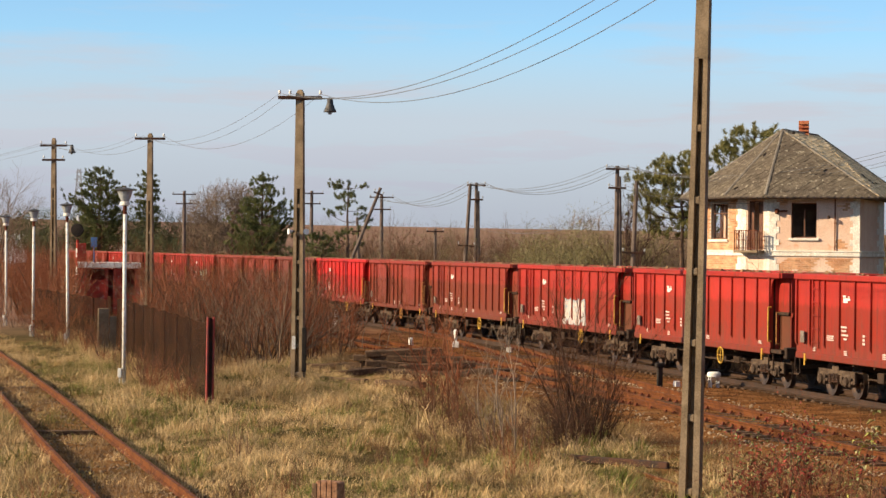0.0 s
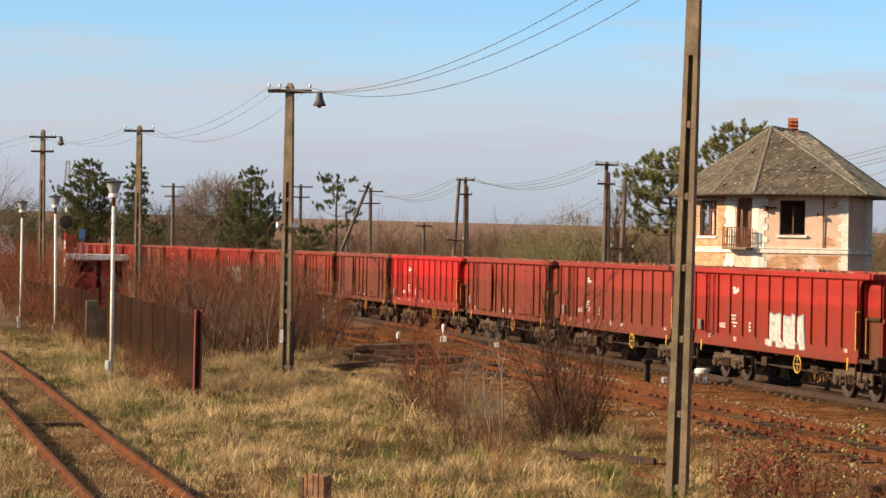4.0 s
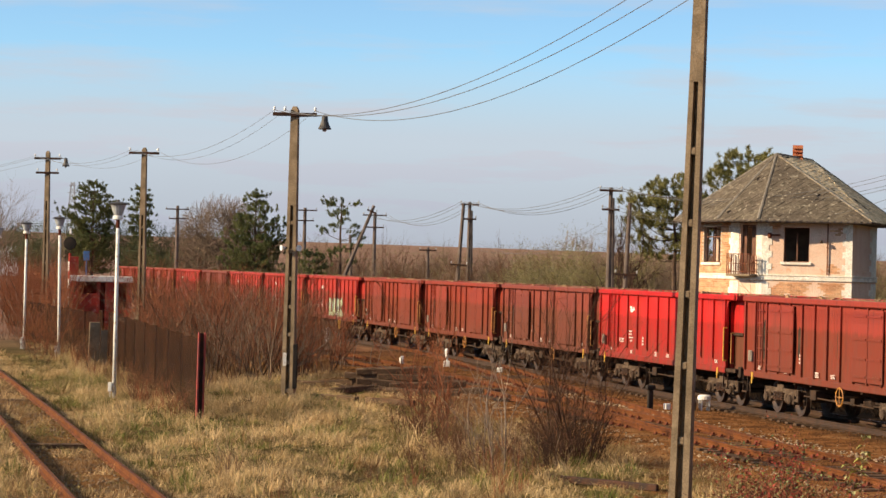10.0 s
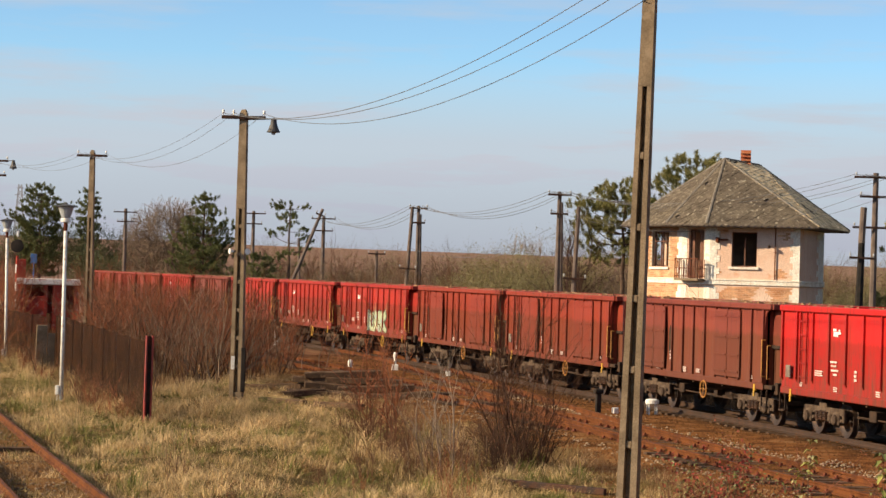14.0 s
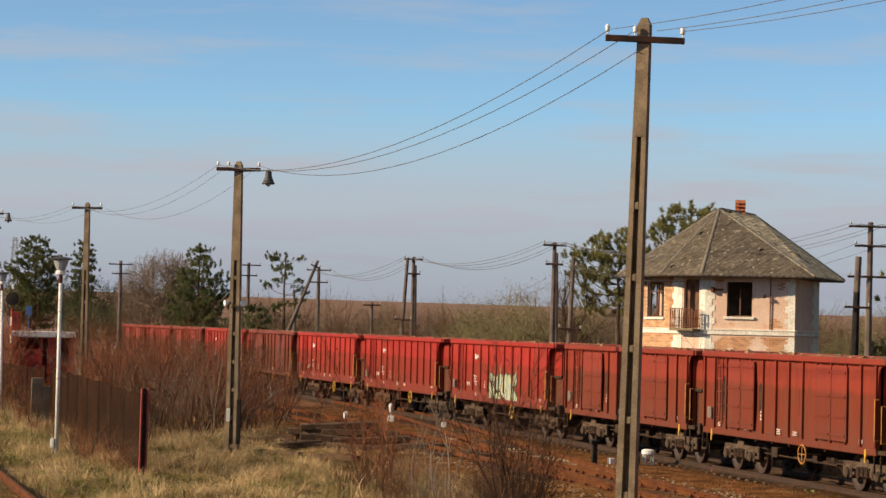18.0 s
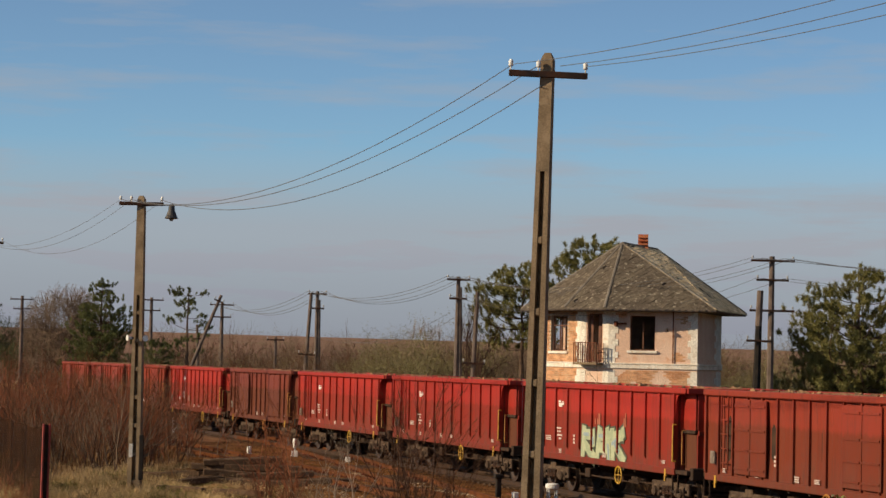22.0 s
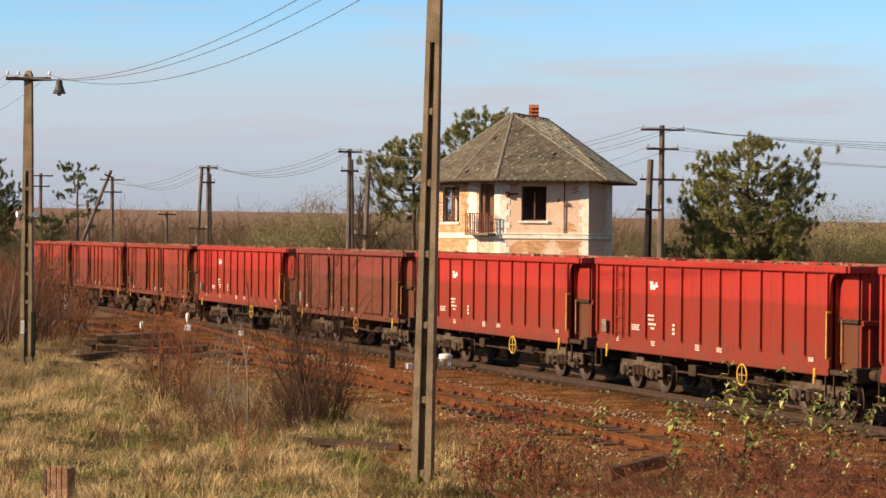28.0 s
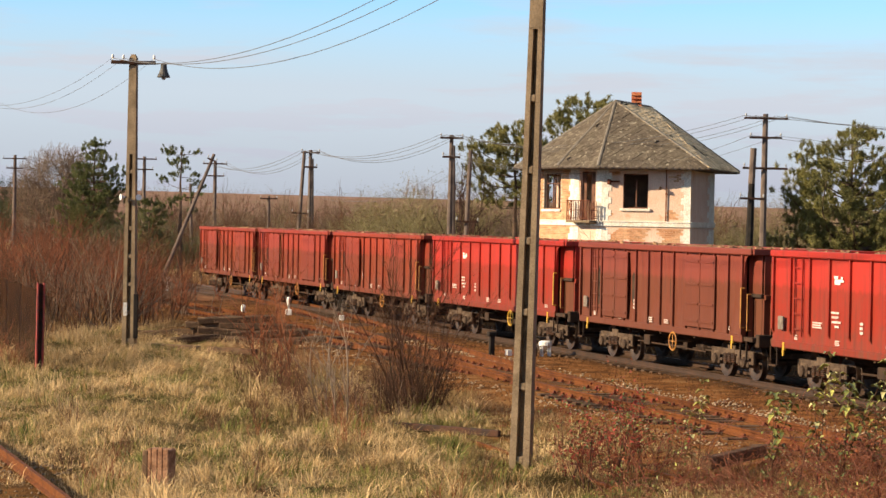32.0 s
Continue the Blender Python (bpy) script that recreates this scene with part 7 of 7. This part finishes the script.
# grass and stones
def blades(name, n, box, keep, height, mat, label, seed, per=7, wide=0.012, lean=0.35, spread=0.07, curved=False, gather=0.0):
    """Tufts of narrow blades as one mesh; each tuft has a tone and a lean of its own. curved: blades bow over. gather: the share of tufts drawn together into clumps."""
    gen = np.random.default_rng(seed)
    x, y = gen.uniform(box[0], box[1], n * 4), gen.uniform(box[2], box[3], n * 4)
    if gather:
        k = max(1, len(x) // 9)
        pull = gen.random(len(x)) < gather
        which = gen.integers(0, k, len(x))
        cx, cy = gen.uniform(box[0], box[1], k), gen.uniform(box[2], box[3], k)
        x = np.where(pull, cx[which] + gen.normal(0, 0.17, len(x)), x)
        y = np.where(pull, cy[which] + gen.normal(0, 0.17, len(x)), y)
    ok = keep(x, y, gen)
    x, y = x[ok][:n], y[ok][:n]
    z = ground_height(x, y)
    wave = np.sin(x * 1.9 + 2 * np.sin(y * 0.7)) * np.cos(y * 1.13 + x * 0.6) + 0.5 * np.sin(x * 4.3 + y * 1.9 + 2 * np.sin(x * 0.8)) * np.cos(y * 2.3 - x)
    size = gen.uniform(0.5, 1.35, len(x)) * np.clip(0.85 + 0.5 * wave, 0.2, 2)
    broad = np.sin(x * 0.62 + 1.1 * np.sin(y * 0.23) + 0.4) * np.cos(y * 0.37 - x * 0.21)
    tone = np.clip(0.55 + 0.28 * broad + 0.30 * wave + 0.16 * np.clip((x + 8) / 4, -0.5, 1) + gen.normal(0, 0.24, len(x)), 0, 1)
    away = 0.6 * np.sin(x * 0.9 + y * 0.5) + 2.2 * np.sin(x * 2.3 - y * 1.7) + gen.normal(0, 0.8, len(x))
    x, y, z, size, tone, away = (np.repeat(a, per) for a in (x, y, z, size, tone, away))
    m = len(x)
    ox, oy = gen.normal(0, spread, m), gen.normal(0, spread, m)
    x, y = x + ox, y + oy
    a = away + gen.normal(0, 1.3, m) if curved else np.arctan2(oy, ox) + gen.normal(0, 1.1, m)
    t = np.abs(gen.normal(0, lean, m)) + 0.08 + np.hypot(ox, oy) / (spread + 1e-6) * lean * 0.35
    h = height * size * gen.uniform(0.5, 1.15, m)
    w = wide * gen.uniform(0.7, 1.4, m)
    b = gen.uniform(0, 6.283, m)
    base = np.stack([x, y, z - 0.03], 1)
    side = np.stack([np.cos(b), np.sin(b), np.zeros(m)], 1) * w[:, None]
    tip = base + np.stack([np.cos(a) * t * h, np.sin(a) * t * h, h * np.cos(np.minimum(t, 1.3))], 1)
    if curved:
        mid = base + (tip - base) * np.array((0.36, 0.36, 0.66))
        V = np.stack([base - side, base + side, mid - side * 0.75, mid + side * 0.75, tip], 1).reshape(-1, 3)
        F = (np.array([(0, 1, 3), (0, 3, 2), (2, 3, 4)])[None] + 5 * np.arange(m)[:, None, None]).reshape(-1, 3)
    else:
        V = np.stack([base - side, base + side, tip], 1).reshape(-1, 3)
        F = np.arange(3 * m).reshape(-1, 3)
    me = quick_mesh(name, V, F, mat)
    at = me.attributes.new("tone", "FLOAT", "POINT")
    at.data.foreach_set("value", np.repeat(tone, 5 if curved else 3).astype(np.float32))
    solo(name, me, mat, label, "grass", kind="stuff")


def in_view(x, y, pad=2.0):
    return (x > -y * 0.205 - pad) & (x < y * 0.315 + pad)


def track_side(x, y):
    return (np.interp(y, _Y, _X) - x) * math.cos(HEADING) - 1.42


def meadow(x, y, gen):
    patch = np.sin(x * 0.55 + 1.7) * np.cos(y * 0.33) + 0.6 * np.sin(x * 1.7 + y * 0.8)
    return in_view(x, y) & (track_side(x, y) > 9.0 + gen.normal(0, 0.9, len(x))) & (off_siding(x, y) > 0.95) & (patch + gen.normal(0, 0.5, len(x)) > -0.75)


blades("tufted_grass", 25000, (-28, 12, 29, 100), meadow, 0.25, GRASS_TUFT, "tufts of dry straw-coloured and green grass across the open ground", 1, 16, 0.0060, 0.85, 0.10, curved=True, gather=0.6)
blades("short_grass", 38000, (-28, 12, 29, 90), lambda x, y, gen: in_view(x, y) & (track_side(x, y) > 8.6) & (off_siding(x, y) > 0.95), 0.14, GRASS_MAT, "short matted grass between the tufts", 7, 8, 0.007, 0.7, 0.12)
blades("pale_stalks", 6000, (-28, 12, 29, 90), lambda x, y, gen: meadow(x, y, gen) & (np.sin(x * 0.7 + 3) * np.cos(y * 0.41) + gen.normal(0, 0.4, len(x)) > 0.25), 0.42, STALK, "tall pale dry stalks standing above the grass", 11, 6, 0.005, 0.4)
blades("dark_tufts", 9000, (-20, 10, 29, 90), lambda x, y, gen: in_view(x, y) & (track_side(x, y) > 8.5) & (off_siding(x, y) > 1.2) & (np.sin(x * 1.3 + y * 0.6) * np.cos(y * 0.9 - x * 0.5) + gen.normal(0, 0.12, len(x)) > 0.68), 0.34, GRASS_RED, "dark brown clumps of old weeds in the grass", 12, 10, 0.008, 0.6)
blades("green_grass", 11000, (-20, 9, 29, 80), lambda x, y, gen: in_view(x, y) & (track_side(x, y) > 9.0) & (np.sin(x * 0.8) * np.cos(y * 0.5 + 1) + gen.normal(0, 0.35, len(x)) > 0.3) & (off_siding(x, y) > 0.9), 0.24, GRASS_GREEN, "patches of green grass under the dry stalks", 2, 10, 0.007, 0.6)
blades("grass_hummocks", 520, (-14, 9, 30, 85), lambda x, y, gen: in_view(x, y) & (track_side(x, y) > 9.5) & (off_siding(x, y) > 1.3), 0.40, GRASS_TUFT, "taller hummocks of straw-coloured grass", 21, 110, 0.007, 0.85, 0.20, curved=True)
blades("green_hummocks", 480, (-14, 9, 30, 85), lambda x, y, gen: in_view(x, y) & (track_side(x, y) > 9.0) & (off_siding(x, y) > 1.3), 0.36, GRASS_GREEN, "taller hummocks of green grass", 22, 100, 0.007, 0.85, 0.18, curved=True)
# dark clumps set where the grass should show shadowed hollows
blades("withered_clumps", 150, (-9, 6, 36, 80), lambda x, y, gen: in_view(x, y) & (track_side(x, y) > 9.5) & (off_siding(x, y) > 1.4), 0.30, GRASS_SHADE, "dark clumps standing in for shaded hollows in the grass", 37, 130, 0.006, 0.8, 0.17, curved=True)
blades("mauve_weeds", 2600, (-12, 7, 34, 85), lambda x, y, gen: in_view(x, y) & (track_side(x, y) > 9.0) & (off_siding(x, y) > 0.95) & (np.sin(x * 0.9 + 1.5 * np.sin(y * 0.31)) * np.cos(y * 0.43 + 0.6) + gen.normal(0, 0.2, len(x)) > 0.45), 0.22, GRASS_MAUVE, "patches of dead purple-brown weeds", 38, 14, 0.006, 0.7, 0.12, gather=0.6)
blades("thicket_straw", 3200, (-14, 0, 62, 86), lambda x, y, gen: (fence_side(x, y) > 0.2) & (fence_side(x, y) < 5.5) & (track_side(x, y) > 10.5), 0.36, GRASS_STRAW, "pale dry straw before the thicket", 39, 15, 0.006, 0.7, 0.12, curved=True, gather=0.5)
blades("fence_straw", 2600, (-24, -5, 58, 118), lambda x, y, gen: (fence_side(x, y) < 0.3) & (fence_side(x, y) > -1.4) & (off_siding(x, y) > 2.0) & (y > 66), 0.42, GRASS_TUFT, "long pale straw standing along the fence's foot", 31, 16, 0.006, 0.55, 0.12, curved=True, gather=0.4)
blades("siding_weeds", 26000, (-30, -2, 29, 130), lambda x, y, gen: (off_siding(x, y) < 1.7) & (np.abs(off_siding(x, y) - 0.75) > 0.10) & (np.sin(x * 2.1 + y * 0.5) * np.cos(y * 0.8) + gen.normal(0, 0.5, len(x)) > -0.25), 0.26, GRASS_BED, "short dry weeds between the siding's rails", 3, 9, 0.007, 0.7)
blades("siding_grass", 3000, (-26, -2, 29, 110), lambda x, y, gen: (off_siding(x, y) < 2.2) & (np.abs(off_siding(x, y) - 0.75) > 0.14) & (np.sin(x * 1.7 + y * 0.6) * np.cos(y * 0.9 - x) + gen.normal(0, 0.3, len(x)) > 0.0), 0.30, GRASS_TUFT, "tufts of dry grass growing on the siding", 23, 30, 0.006, 0.8, 0.13, curved=True)
blades("track_grass", 9500, (-6, 18, 31, 90), lambda x, y, gen: in_view(x, y) & (track_side(x, y) > 7.2) & (track_side(x, y) < 13) & (np.sin(x * 1.3 + 0.5) * np.cos(y * 0.5 + x * 0.4) + gen.normal(0, 0.25, len(x)) > 0.1), 0.26, GRASS_MAT, "green and brown grass between the old tracks", 36, 14, 0.006, 0.8, 0.12, curved=True, gather=0.5)
blades("track_weeds", 30000, (-8, 22, 33, 110), lambda x, y, gen: in_view(x, y) & (track_side(x, y) > 3.0) & (track_side(x, y) < 10.8) & (np.sin(x * 1.1 + 2) * np.cos(y * 0.45 + x * 0.3) + gen.normal(0, 0.35, len(x)) > -0.05 - 0.12 * (track_side(x, y) - 6)), 0.17, GRASS_BED, "dry brown and green weeds along the old tracks", 4, 9, 0.008, 0.6)
blades("far_weeds", 18000, (-32, 4, 72, 150), lambda x, y, gen: in_view(x, y) & (fence_side(x, y) > 0.4) & (track_side(x, y) > 6.5 + np.maximum(0, 96 - y) * 0.42), 0.55, GRASS_RED, "brown weeds under the thicket", 5, 5, 0.014)
# added weeds: they hide the brighter ground seen under the wagons
blades("lineside_weeds", 9000, (-20, 30, 40, 150), lambda x, y, gen: in_view(x, y) & (track_side(x, y) < -4.2) & (track_side(x, y) > -9), 0.75, GRASS_RED, "tall brown weeds added beyond the train to darken the view beneath", 35, 6, 0.02)
blades("field_grass", 26000, (-45, 48, 112, 260), lambda x, y, gen: in_view(x, y) & (track_side(x, y) < -5), 0.55, GRASS_DRY, "dry grass beyond the train", 6, 4, 0.03)


def stones(name, n, box, keep, size, mat, label, seed):
    gen = np.random.default_rng(seed)
    x, y = gen.uniform(box[0], box[1], n * 4), gen.uniform(box[2], box[3], n * 4)
    ok = keep(x, y, gen)
    x, y = x[ok][:n], y[ok][:n]
    m = len(x)
    d = np.clip(np.minimum(track_side(x, y) + 2.6, 7.2 - track_side(x, y)), 0, 1)
    z = ground_height(x, y) + 0.09 * d
    s = size * gen.uniform(0.5, 1.5, m)
    octa = np.array([(1, 0, 0), (-1, 0, 0), (0, 1, 0), (0, -1, 0), (0, 0, 1), (0, 0, -1)], float)
    V = octa[None] * gen.uniform(0.55, 1.2, (m, 6, 1)) * s[:, None, None]
    a = gen.uniform(0, 6.283, m)
    ca, sa = np.cos(a)[:, None], np.sin(a)[:, None]
    V = np.stack([V[..., 0] * ca - V[..., 1] * sa, V[..., 0] * sa + V[..., 1] * ca, V[..., 2] * 0.7], 2) + np.stack([x, y, z + 0.01], 1)[:, None]
    tri = np.array([(0, 2, 4), (2, 1, 4), (1, 3, 4), (3, 0, 4), (2, 0, 5), (1, 2, 5), (3, 1, 5), (0, 3, 5)])
    F = (tri[None] + 6 * np.arange(m)[:, None, None]).reshape(-1, 3)
    solo(name, quick_mesh(name, V.reshape(-1, 3), F, mat), mat, label, "ballast", kind="stuff")


stones("ballast", 26000, (-12, 24, 36, 115), lambda x, y, gen: in_view(x, y) & (track_side(x, y) > -2.2) & (track_side(x, y) < 7.5), 0.022, STONE, "rusty brown ballast stones between the tracks", 1)
stones("pale_ballast", 15000, (-4, 24, 36, 85), lambda x, y, gen: in_view(x, y) & ((np.abs(track_side(x, y) - 2.75 - gen.normal(0, 0.25, len(x)) - 0.3 * np.sin(y * 0.7)) < 0.45) | (np.abs(track_side(x, y) - 6.3 - gen.normal(0, 0.2, len(x))) < 0.15)), 0.036, STONE_PALE, "pale loose ballast stones beside the rails", 2)
stones("siding_ballast", 15000, (-26, -1, 29, 110), lambda x, y, gen: off_siding(x, y) < 1.7, 0.034, STONE_GREY, "grey-brown ballast of the overgrown siding", 3)


# small things along the tracks
def dwarf_signal(x, y, h=0.75):
    sig = thing("dwarf_signal", pose(x, y, -0.2), "white painted dwarf shunting signal beside the track", "railway signal", "dwarf signals")
    sig.scale = (0.78, 0.78, 0.85)
    part("foot", Geo().box(-0.18, 0.18, -0.16, 0.16, -0.1, 0.32, 0.03), PAINT_WHITE, sig)
    part("stem", Geo().tube((0, 0, 0.3), (0, 0, 0.62), 0.07, n=10), PAINT_WHITE, sig)
    part("head", Geo().lathe((0, 0, 0.6), [(0.09, 0), (0.11, 0.06), (0.11, 0.22), (0.07, 0.3), (0, 0.32)], 12), PAINT_WHITE, sig)


def point_lantern(x, y):
    box = thing("point_machine", pose(x, y, -0.2, 0, 0, 12), "white round cover on legs above a point machine", "point machine")
    part("cover", Geo().lathe((0, 0, 0.22), [(0.2, 0.10), (0.21, 0.12), (0.21, 0.21), (0.15, 0.25), (0, 0.26)], 16), PAINT_WHITE, box)
    for a in range(4):
        part("leg", Geo().box(-0.02, 0.02, -0.02, 0.02, -0.1, 0.33, m=pose(0.17 * math.cos(a * 1.571 + 0.7), 0.17 * math.sin(a * 1.571 + 0.7), 0)), PAINT_WHITE, box)
    part("motor", Geo().box(-0.95, -0.32, -0.2, 0.2, -0.05, 0.3, 0.03), DARK_STEEL, box, "dark point motor casing")
    part("rod", Geo().tube((-0.9, 0, 0.05), (-0.95, 1.6, 0.05), 0.025, n=6), RUSTY_IRON, box)
    part("lever_stand", Geo().box(-1.78, -1.62, -0.07, 0.07, -0.1, 0.66, 0.02).box(-1.84, -1.56, -0.10, 0.10, 0.60, 0.74, 0.03), BLACK_TAR, box, "black lever stand")
    part("marker", Geo().box(-1.25, -1.08, -0.1, 0.1, 0.0, 0.2, 0.02), PAINT_WHITE, box)


point_lantern(8.18, 71.8)
dwarf_signal(0.56, 98.5)
dwarf_signal(-5.7, 128.0)
solo("cable_post", Geo().lathe((0, 0, -0.2), [(0.10, 0), (0.10, 0.34), (0.07, 0.42), (0, 0.44)], 12), PAINT_WHITE, "short round white cable post beside the track", "marker", m=pose(-1.28, 98.2, 0))
for x, y, w in ((2.62, 93.4, 0.2), (-6.4, 118, 0.5), (-5.6, 109, 0.55)):
    solo("track_marker", Geo().box(-w / 2, w / 2, -0.09, 0.09, -0.2, 0.06, 0.02), PAINT_WHITE, "white painted marker stone beside the rails", "marker", group="track markers", m=pose(x, y, 0, 0, 0, -12))


def sleeper_stack():
    rng = random.Random(4)
    rows = [(-2.8, 84.2, 0, 20), (-1.6, 83.6, 0, -12), (-0.3, 83.2, 0, 8), (0.6, 83.8, 0, -20), (-2.1, 83.2, 1, 4), (-0.9, 82.7, 1, -6), (0.2, 82.4, 1, 10), (-1.4, 82.0, 0, -4), (0.9, 82.2, 0, -14), (-1.3, 82.9, 2, 2), (-2.6, 81.6, 0, 9),
            (0.0, 81.2, 0, -9), (-0.2, 82.8, 2, -16), (1.5, 83.0, 0, 25), (-3.6, 85.5, 0, 4), (-1.0, 82.8, 0, 3), (-1.7, 83.1, 0, 6), (-1.1, 83.3, 1, 14), (-0.9, 82.9, 3, 5), (0.1, 83.1, 1, -7), (-0.6, 82.2, 0, -2)]
    for x, y, level, turn in rows:
        g = Geo().box(-1.25, 1.25, -0.135, 0.135, 0.0, 0.19, 0.02)
        for px in (-0.75, 0.75):
            g.box(px - 0.14, px + 0.14, -0.09, 0.09, 0.19, 0.205)
        solo("old_sleeper", g, SLEEPER_WOOD, "discarded dark wooden sleeper lying in a loose pile", "railway sleeper", group="pile of old sleepers", m=pose(x - 0.35, y - 4.6, -0.24 + 0.21 * level, rng.uniform(-7, 7), rng.uniform(-5, 5), turn + rng.uniform(-16, 16)))


sleeper_stack()
stump = thing("timber_stump", pose(-1.68, 36.2, -0.27, 2, 1, -20), "split rust-brown timber stump in the grass", "stump")
part("block", Geo().box(-0.19, 0.19, -0.13, 0.16, -0.3, 0.60, 0.02), STUMP_WOOD, stump)
for x, w, h, mat in ((-0.185, 0.045, 0.58, SLEEPER_WOOD), (-0.11, 0.03, 0.625, STUMP_WOOD), (-0.03, 0.045, 0.615, STUMP_WOOD), (0.06, 0.04, 0.64, STUMP_WOOD), (0.15, 0.045, 0.62, STUMP_WOOD)):
    part("splinter", Geo().box(x - w, x + w, -0.16, -0.128, -0.3, h, 0.012), mat, stump)


def fallen_beam(a, b, z, wide, high, label, mat=SLEEPER_WOOD):
    """An old timber or rail lying half buried in the grass from a to b."""
    g = Geo().box(-wide / 2, wide / 2, 0, math.hypot(b[0] - a[0], b[1] - a[1]), 0, high, 0.015)
    solo("fallen_beam", g, mat, label, "beam", group="beams in the grass", m=pose(a[0], a[1], z, 0, rng.uniform(-6, 6), math.degrees(math.atan2(-(b[0] - a[0]), b[1] - a[1]))))


fallen_beam((1.8, 47.2), (4.3, 45.1), -0.24, 0.09, 0.13, "dark rusty beam half sunk in the grass", DARK_STEEL)
fallen_beam((7.0, 38.2), (8.4, 40.6), -0.10, 0.22, 0.20, "old dark sleeper lying among brambles")
fallen_beam((-1.9, 69.6), (-0.5, 68.6), -0.12, 0.2, 0.18, "grey-brown plank lying in the grass")
fallen_beam((-3.6, 71.6), (-2.2, 70.4), -0.14, 0.2, 0.16, "grey-brown plank lying in the grass")


# ruined red gatehouse behind the fence, far signal, mast
def red_hut():
    hut = thing("red_brick_hut", pose(-18.3, 131, -0.3, 0, 0, 8), "roofless red hut with a white lintel and dark openings", "hut")
    part("lintel", Geo().box(-1.7, 1.75, -0.1, 0.2, 2.95, 3.28, 0.03), FLAKING, hut, "flaking white lintel")
    for x0, x1 in ((-1.65, -1.2), (-0.2, -0.02), (0.25, 0.72), (1.42, 1.7)):
        part("pier", Geo().box(x0, x1, 0.0, 0.4, 0, 2.96, 0.01), RED_BRICK, hut)
    part("parapet", Geo().box(-1.2, -0.2, 0.05, 0.3, 0, 2.3, 0.01), RED_BRICK, hut)
    part("parapet", Geo().box(0.72, 1.42, 0.05, 0.3, 0, 1.6, 0.01), RED_BRICK, hut)
    part("rear_wall", Geo().box(-1.65, 1.7, 1.3, 1.5, 0, 2.9), RED_BRICK, hut)
    part("side_wall", Geo().box(-1.65, -1.45, 0.4, 2.6, 0, 2.9), RED_BRICK, hut)
    part("side_wall", Geo().box(1.5, 1.7, 0.4, 2.6, 0, 2.9), RED_BRICK, hut)
    part("roof_slab", Geo().box(-1.7, 1.75, 0.2, 2.8, 2.96, 3.1), CONCRETE, hut)
    part("chimney", Geo().box(-1.75, -1.25, 1.6, 2.2, 2.9, 4.3, 0.02), RED_BRICK, hut)


red_hut()
signal = thing("disc_signal", pose(-20.95, 137, -0.3), "black round signal disc on a red and white striped mast", "railway signal")
for k in range(9):
    part("band", Geo().tube((0, 0, 0.5 * k), (0, 0, 0.5 * k + 0.5), 0.08, n=10), PAINT_WHITE if k % 2 else RED_BRICK, signal)
part("disc", Geo().lathe((0, -0.12, 5.05), [(0.05, 0.08), (0.35, 0.06), (0.38, 0.0), (0.35, -0.04), (0.05, -0.06)], 20, "y"), BLACK_TAR, signal, "black disc")
part("lamp", Geo().lathe((0, 0, 5.6), [(0.05, 0), (0.07, 0.1), (0.03, 0.3), (0, 0.32)], 8), PAINT_WHITE, signal)
solo("blue_sign", Geo().box(-0.18, 0.18, -0.02, 0.02, 0.1, 0.65, 0.01).tube((0, 0.04, -4.2), (0, 0.04, 0.3), 0.04, n=6), SIGN_BLUE, "small blue sign on a post far behind the fence", "sign", m=pose(-20.3, 139, 3.7))
solo("white_shed", Geo().box(-4.4, 4.4, -3, 3, 0, 5.0).add([(-4.6, -3.2, 5.0), (4.6, -3.2, 5.0), (4.6, 3.2, 5.0), (-4.6, 3.2, 5.0), (-4.6, 0, 5.8), (4.6, 0, 5.8)], [(0, 1, 5, 4), (2, 3, 4, 5), (0, 4, 3), (1, 2, 5)]), WHITE_WALL, "long white far-off shed", "shed", m=pose(-62, 330, -0.4, 0, 0, 5))


def lattice_mast(x, y, h):
    z0 = float(ground_height(np.float64(x), np.float64(y)))
    mast = thing("pylon", pose(x, y, z0), "faint grey lattice pylon in the distance", "pylon")
    g = Geo()
    wid = lambda z: 1.5 * (1 - z / h) + 0.6
    for sx in (-1, 1):
        for sy in (-1, 1):
            g.tube((sx * wid(0), sy * wid(0), 0), (sx * wid(h), sy * wid(h), h), 0.16, n=4)
    for k in range(10):
        za, zb = h * k / 10, h * (k + 1) / 10
        for s in (-1, 1):
            g.tube((-wid(za), s * wid(za), za), (wid(zb), s * wid(zb), zb), 0.09, n=4).tube((wid(za), s * wid(za), za), (-wid(zb), s * wid(zb), zb), 0.09, n=4)
    part("lattice", g, STEEL_GREY, mast)
    part("arm", Geo().box(-2.0, 2.0, -0.2, 0.2, h * 0.8, h * 0.8 + 0.3).box(-1.4, 1.4, -0.2, 0.2, h * 0.93, h * 0.93 + 0.3), STEEL_GREY, mast)


lattice_mast(-148, 970, 22)

motions()
